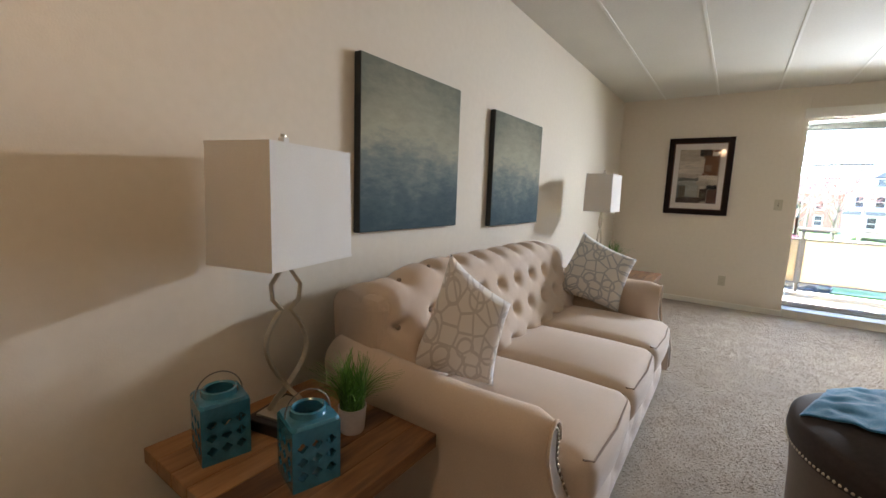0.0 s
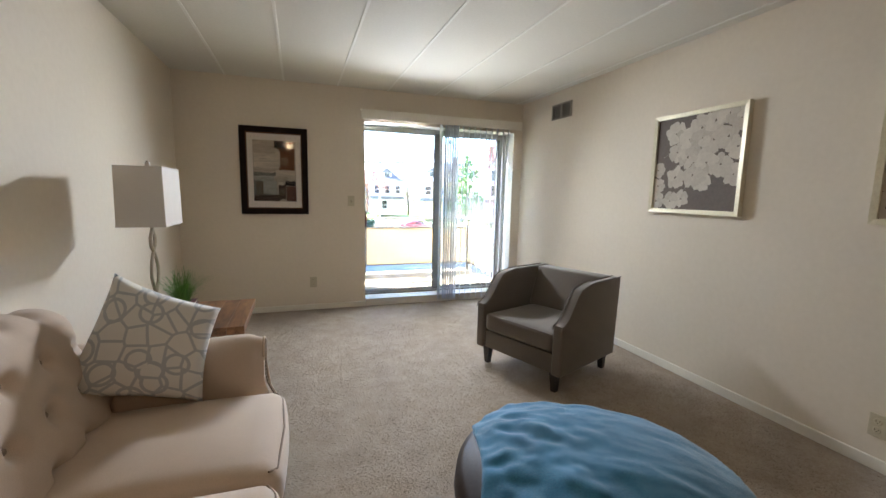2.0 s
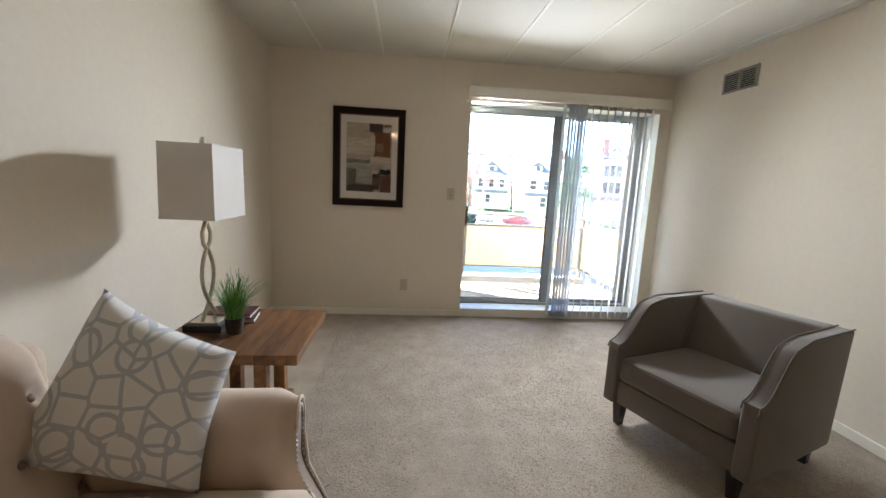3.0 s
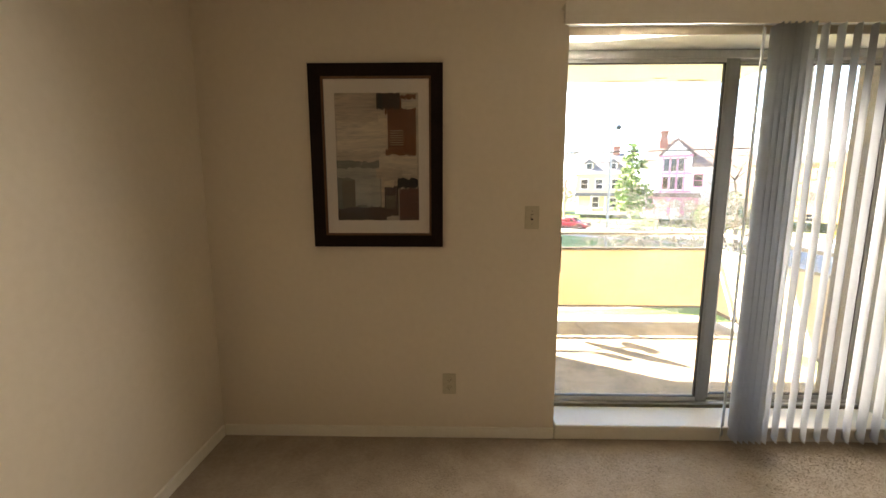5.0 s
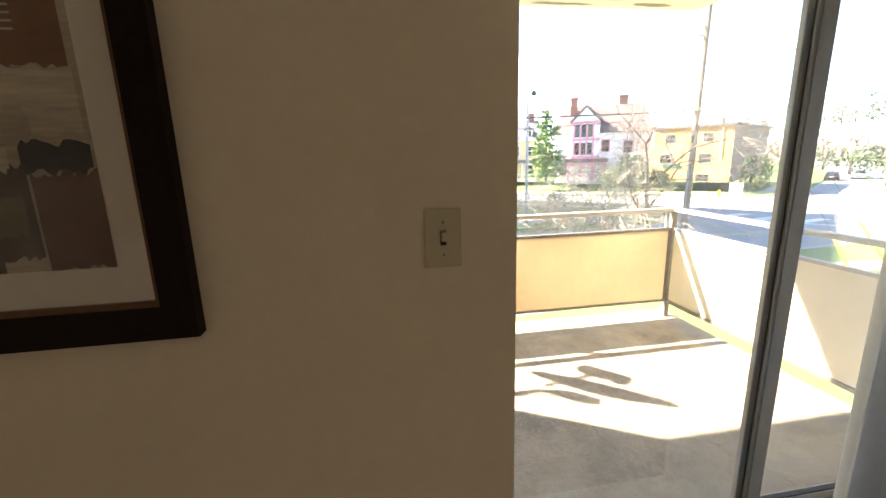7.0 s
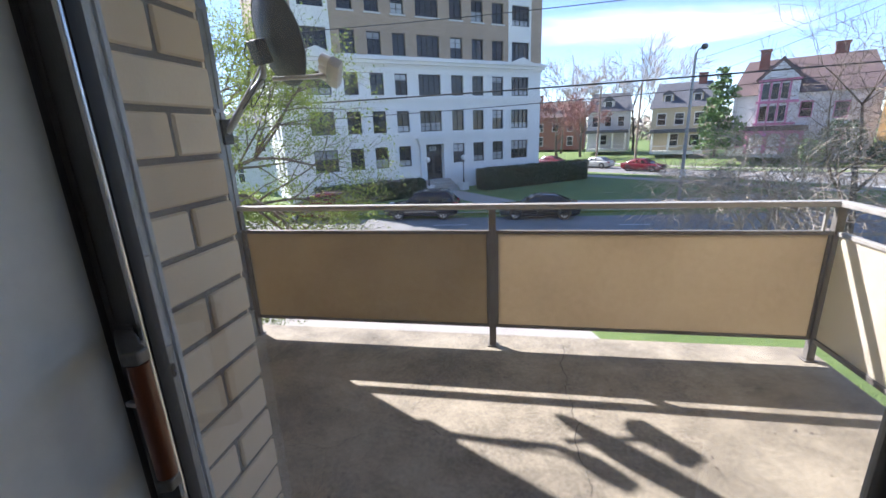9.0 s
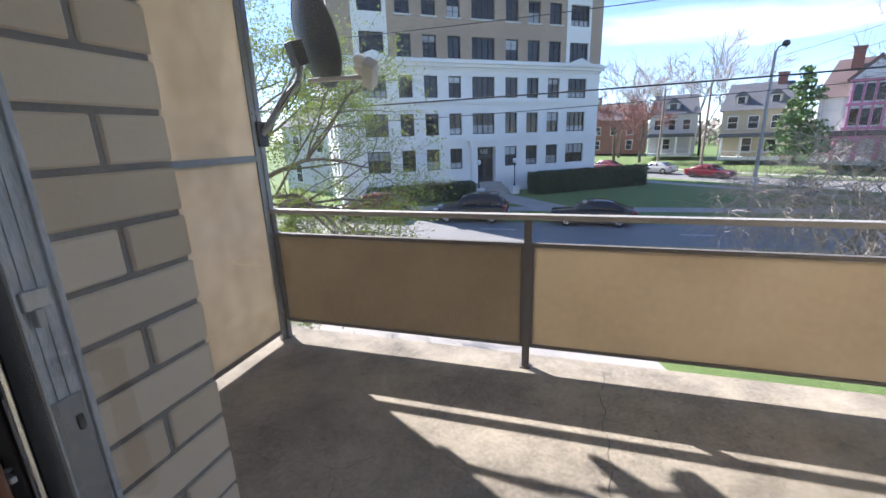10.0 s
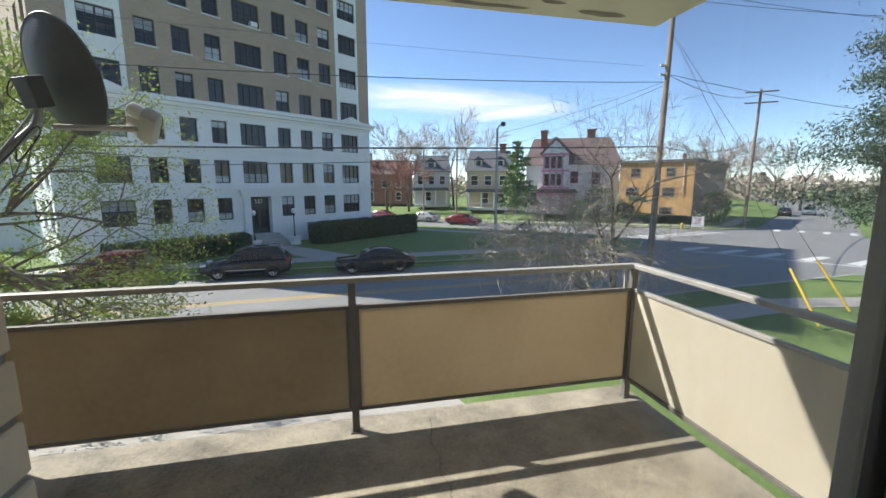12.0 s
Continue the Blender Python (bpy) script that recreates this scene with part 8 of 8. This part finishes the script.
part("shaft", tube([(0, 0, 0), (0.3, 0, 16.0)], [0.19, 0.13], 10), POLEWOOD, pole2, smooth=True)
for z in (15.6, 14.4):
    part("crossarm", boxes((-1.3, 1.9, -0.08, 0.08, z, z + 0.14)), POLEWOOD, pole2, at=pose(0, 0, 0, 0, 0, -35))
for (x, y) in ((18.6, 62.0), (14.2, 66.0)):
    pp = thing("utility_pole", (x, y, ZL), "wooden utility pole beside the side street", "utility pole")
    part("shaft", tube([(0, 0, 0), (0.1, 0, 10.5)], [0.17, 0.12], 8), POLEWOOD, pp, smooth=True)
sl = thing("street_lamp", (13.05, 29.45, ZL), "grey street lamp pole with a small sign plate", "street lamp")
part("shaft", tube([(0, 0, 0), (0, 0, 9.2)], [0.12, 0.075], 10), GALV, sl, smooth=True)
part("arm", tube([(0, 0, 9.1), (0.12, 0, 9.4), (0.35, -0.1, 9.5)], 0.045, 8), GALV, sl, smooth=True)
part("lamp_head", lathe([(0, -0.16), (0.14, -0.10), (0.20, 0.0), (0.15, 0.16), (0, 0.22)], 14), DISHGREY, sl, smooth=True, at=pose(0.40, -0.12, 9.5))
part("sign_plate", boxes((-0.18, 0.18, -0.16, -0.13, 1.75, 2.25)), SIGNWHITE, sl, at=pose(0, 0, 0))


def wire(a, b, sag, r, label):
    p = [Vector(a).lerp(Vector(b), i / 20) + Vector((0, 0, -sag * 4 * (i / 20) * (1 - i / 20))) for i in range(21)]
    solid("overhead_wire", tube(p, r, 5), CABLE, label, "wire", smooth=True, group="overhead wires")


PT = (20.2, 21.35)
wire((PT[0], PT[1], 7.15), (-45.0, 12.5, 6.2), 1.2, 0.018, "thin black overhead wire along the street")
wire((PT[0], PT[1], 3.55), (-45.0, 12.5, 2.8), 0.5, 0.035, "thick black overhead cable along the street")
wire((PT[0], PT[1], 3.25), (-45.0, 12.5, 2.2), 0.8, 0.016, "thin black overhead cable along the street")
wire((PT[0], PT[1], 7.6), (49.2, 40.4, 11.6), 0.8, 0.02, "thin black overhead wire over the crossing")
wire((PT[0], PT[1], 3.55), (49.2, 40.4, 6.5), 0.8, 0.03, "thick black overhead cable over the crossing")
wire((PT[0], PT[1], 11.6), (60.0, 14.0, 12.0), 1.0, 0.014, "thin black overhead wire over the crossing")
wire((PT[0], PT[1], 12.1), (60.0, 18.0, 12.4), 1.0, 0.014, "thin black overhead wire over the crossing")
wire((PT[0], PT[1], 12.0), (46.0, 4.0, 9.0), 0.6, 0.014, "thin black overhead wire over the crossing")
wire((PT[0], PT[1], 7.6), (60.0, 20.0, 6.0), 1.0, 0.016, "thin black overhead wire over the crossing")
wire((PT[0], PT[1], 7.2), (13.1, 29.4, 5.0), 0.2, 0.010, "thin service wire to the street lamp")
wire((PT[0], PT[1], 7.0), (18.7, 62.0, 5.6), 0.8, 0.012, "thin service wire to the far pole")
wire((-45.0, 30.0, 12.5), (30.0, 36.0, 12.4), 0.5, 0.010, "thin overhead wire before the apartment building")
for bx, by in ((18.7, 10.8), (21.9, 11.9)):
    g = thing("guy_wire", (bx, by, ZL), "pole guy wire with a yellow plastic sleeve", "guy wire", "guy wires")
    d = Vector((PT[0] - bx, PT[1] - by, 10.0 - ZL))
    part("cable", tube([(0, 0, 0), d], 0.010, 5), CABLE, g)
    part("sleeve", tube([d * 0.01, d * (2.5 / d.length)], 0.045, 8), HYDRANT, g, "yellow guard sleeve", smooth=True)
sg = thing("lawn_sign", (41.2, 39.4, -3.85), "white board sign on posts at the corner", "sign")
part("board", boxes((-0.55, 0.55, -0.05, 0.05, 0.3, 1.5), bevel=0.02), SIGNWHITE, sg, at=pose(0, 0, 0, 0, 0, -44))
part("post", boxes((-0.62, -0.55, -0.06, 0.06, 0, 1.7), (0.55, 0.62, -0.06, 0.06, 0, 1.7)), SIGNWHITE, sg, at=pose(0, 0, 0, 0, 0, -44))
for z, w in ((1.2, 0.7), (0.95, 0.5), (0.7, 0.6)):
    part("lettering_bar", boxes((-w / 2, w / 2, -0.056, -0.05, z, z + 0.10)), SIGNPINK, sg, at=pose(0, 0, 0, 0, 0, -44))
hy = thing("fire_hydrant", (40.6, 41.0, ZL), "yellow fire hydrant at the corner", "hydrant")
part("barrel", lathe([(0, 0), (0.17, 0), (0.17, 0.05), (0.11, 0.08), (0.11, 0.5), (0.15, 0.52), (0.12, 0.62), (0.05, 0.70), (0, 0.72)], 14), HYDRANT, hy, smooth=True)
part("nozzle", tube([(-0.2, 0, 0.4), (0.2, 0, 0.4)], 0.06, 8), HYDRANT, hy, smooth=True)
# soft cloud bank low over the roofs
cl = solid("cloud_bank", sheet(2, 2, lambda u, v: (-700 + 1400 * u, 0, -75 + 150 * v)), CLOUD, "thin white cloud streaks in the blue sky", "cloud", "structure", at=pose(330, 1450, 285, 0, 4, -12))
cl = solid("cloud_bank", sheet(2, 2, lambda u, v: (-330 + 660 * u, 0, -34 + 68 * v)), CLOUD, "thin white cloud streaks low in the sky", "cloud", "structure", at=pose(560, 1390, 240, 0, -6, -20))


# ---- bricks beside the door, last ----
def brick_mesh(w, d, h):
    bm = boxes((0, w, 0, d, 0, h))
    bmesh.ops.bevel(bm, geom=bm.edges[:], offset=0.0035, segments=1, affect="EDGES")
    return to_mesh("brick", bm, BRICKBUFF)


CH, BH, GAP = 0.0803, 0.0695, 0.0105
BR_FULL, BR_A, BR_B = brick_mesh(0.09, 0.204, BH), brick_mesh(0.09, 0.0895, BH), brick_mesh(0.09, 0.104, BH)
BR_FACE = brick_mesh(0.194, 0.09, BH)
bk2 = random.Random(6)
for i in range(2, 32):
    z = 1.3836 + CH * (i - 19)
    j = [bk2.uniform(-0.0015, 0.0015) for _ in range(3)]
    if i % 2:
        part("brick", BR_FULL, None, wol, at=pose(OXB - 0.09 + j[0], 0.322, z))
    else:
        part("brick", BR_A, None, wol, at=pose(OXB - 0.09 + j[0], 0.322, z))
        part("brick", BR_B, None, wol, at=pose(OXB - 0.09 + j[1], 0.322 + 0.0895 + GAP, z))
    for k in range(6):
        x = OXB - 0.09 - GAP - 0.194 - (0.194 + GAP) * k - (0.10 if i % 2 else 0.0)
        part("brick", BR_FACE, None, wol, at=pose(x, 0.436 + j[2], z))
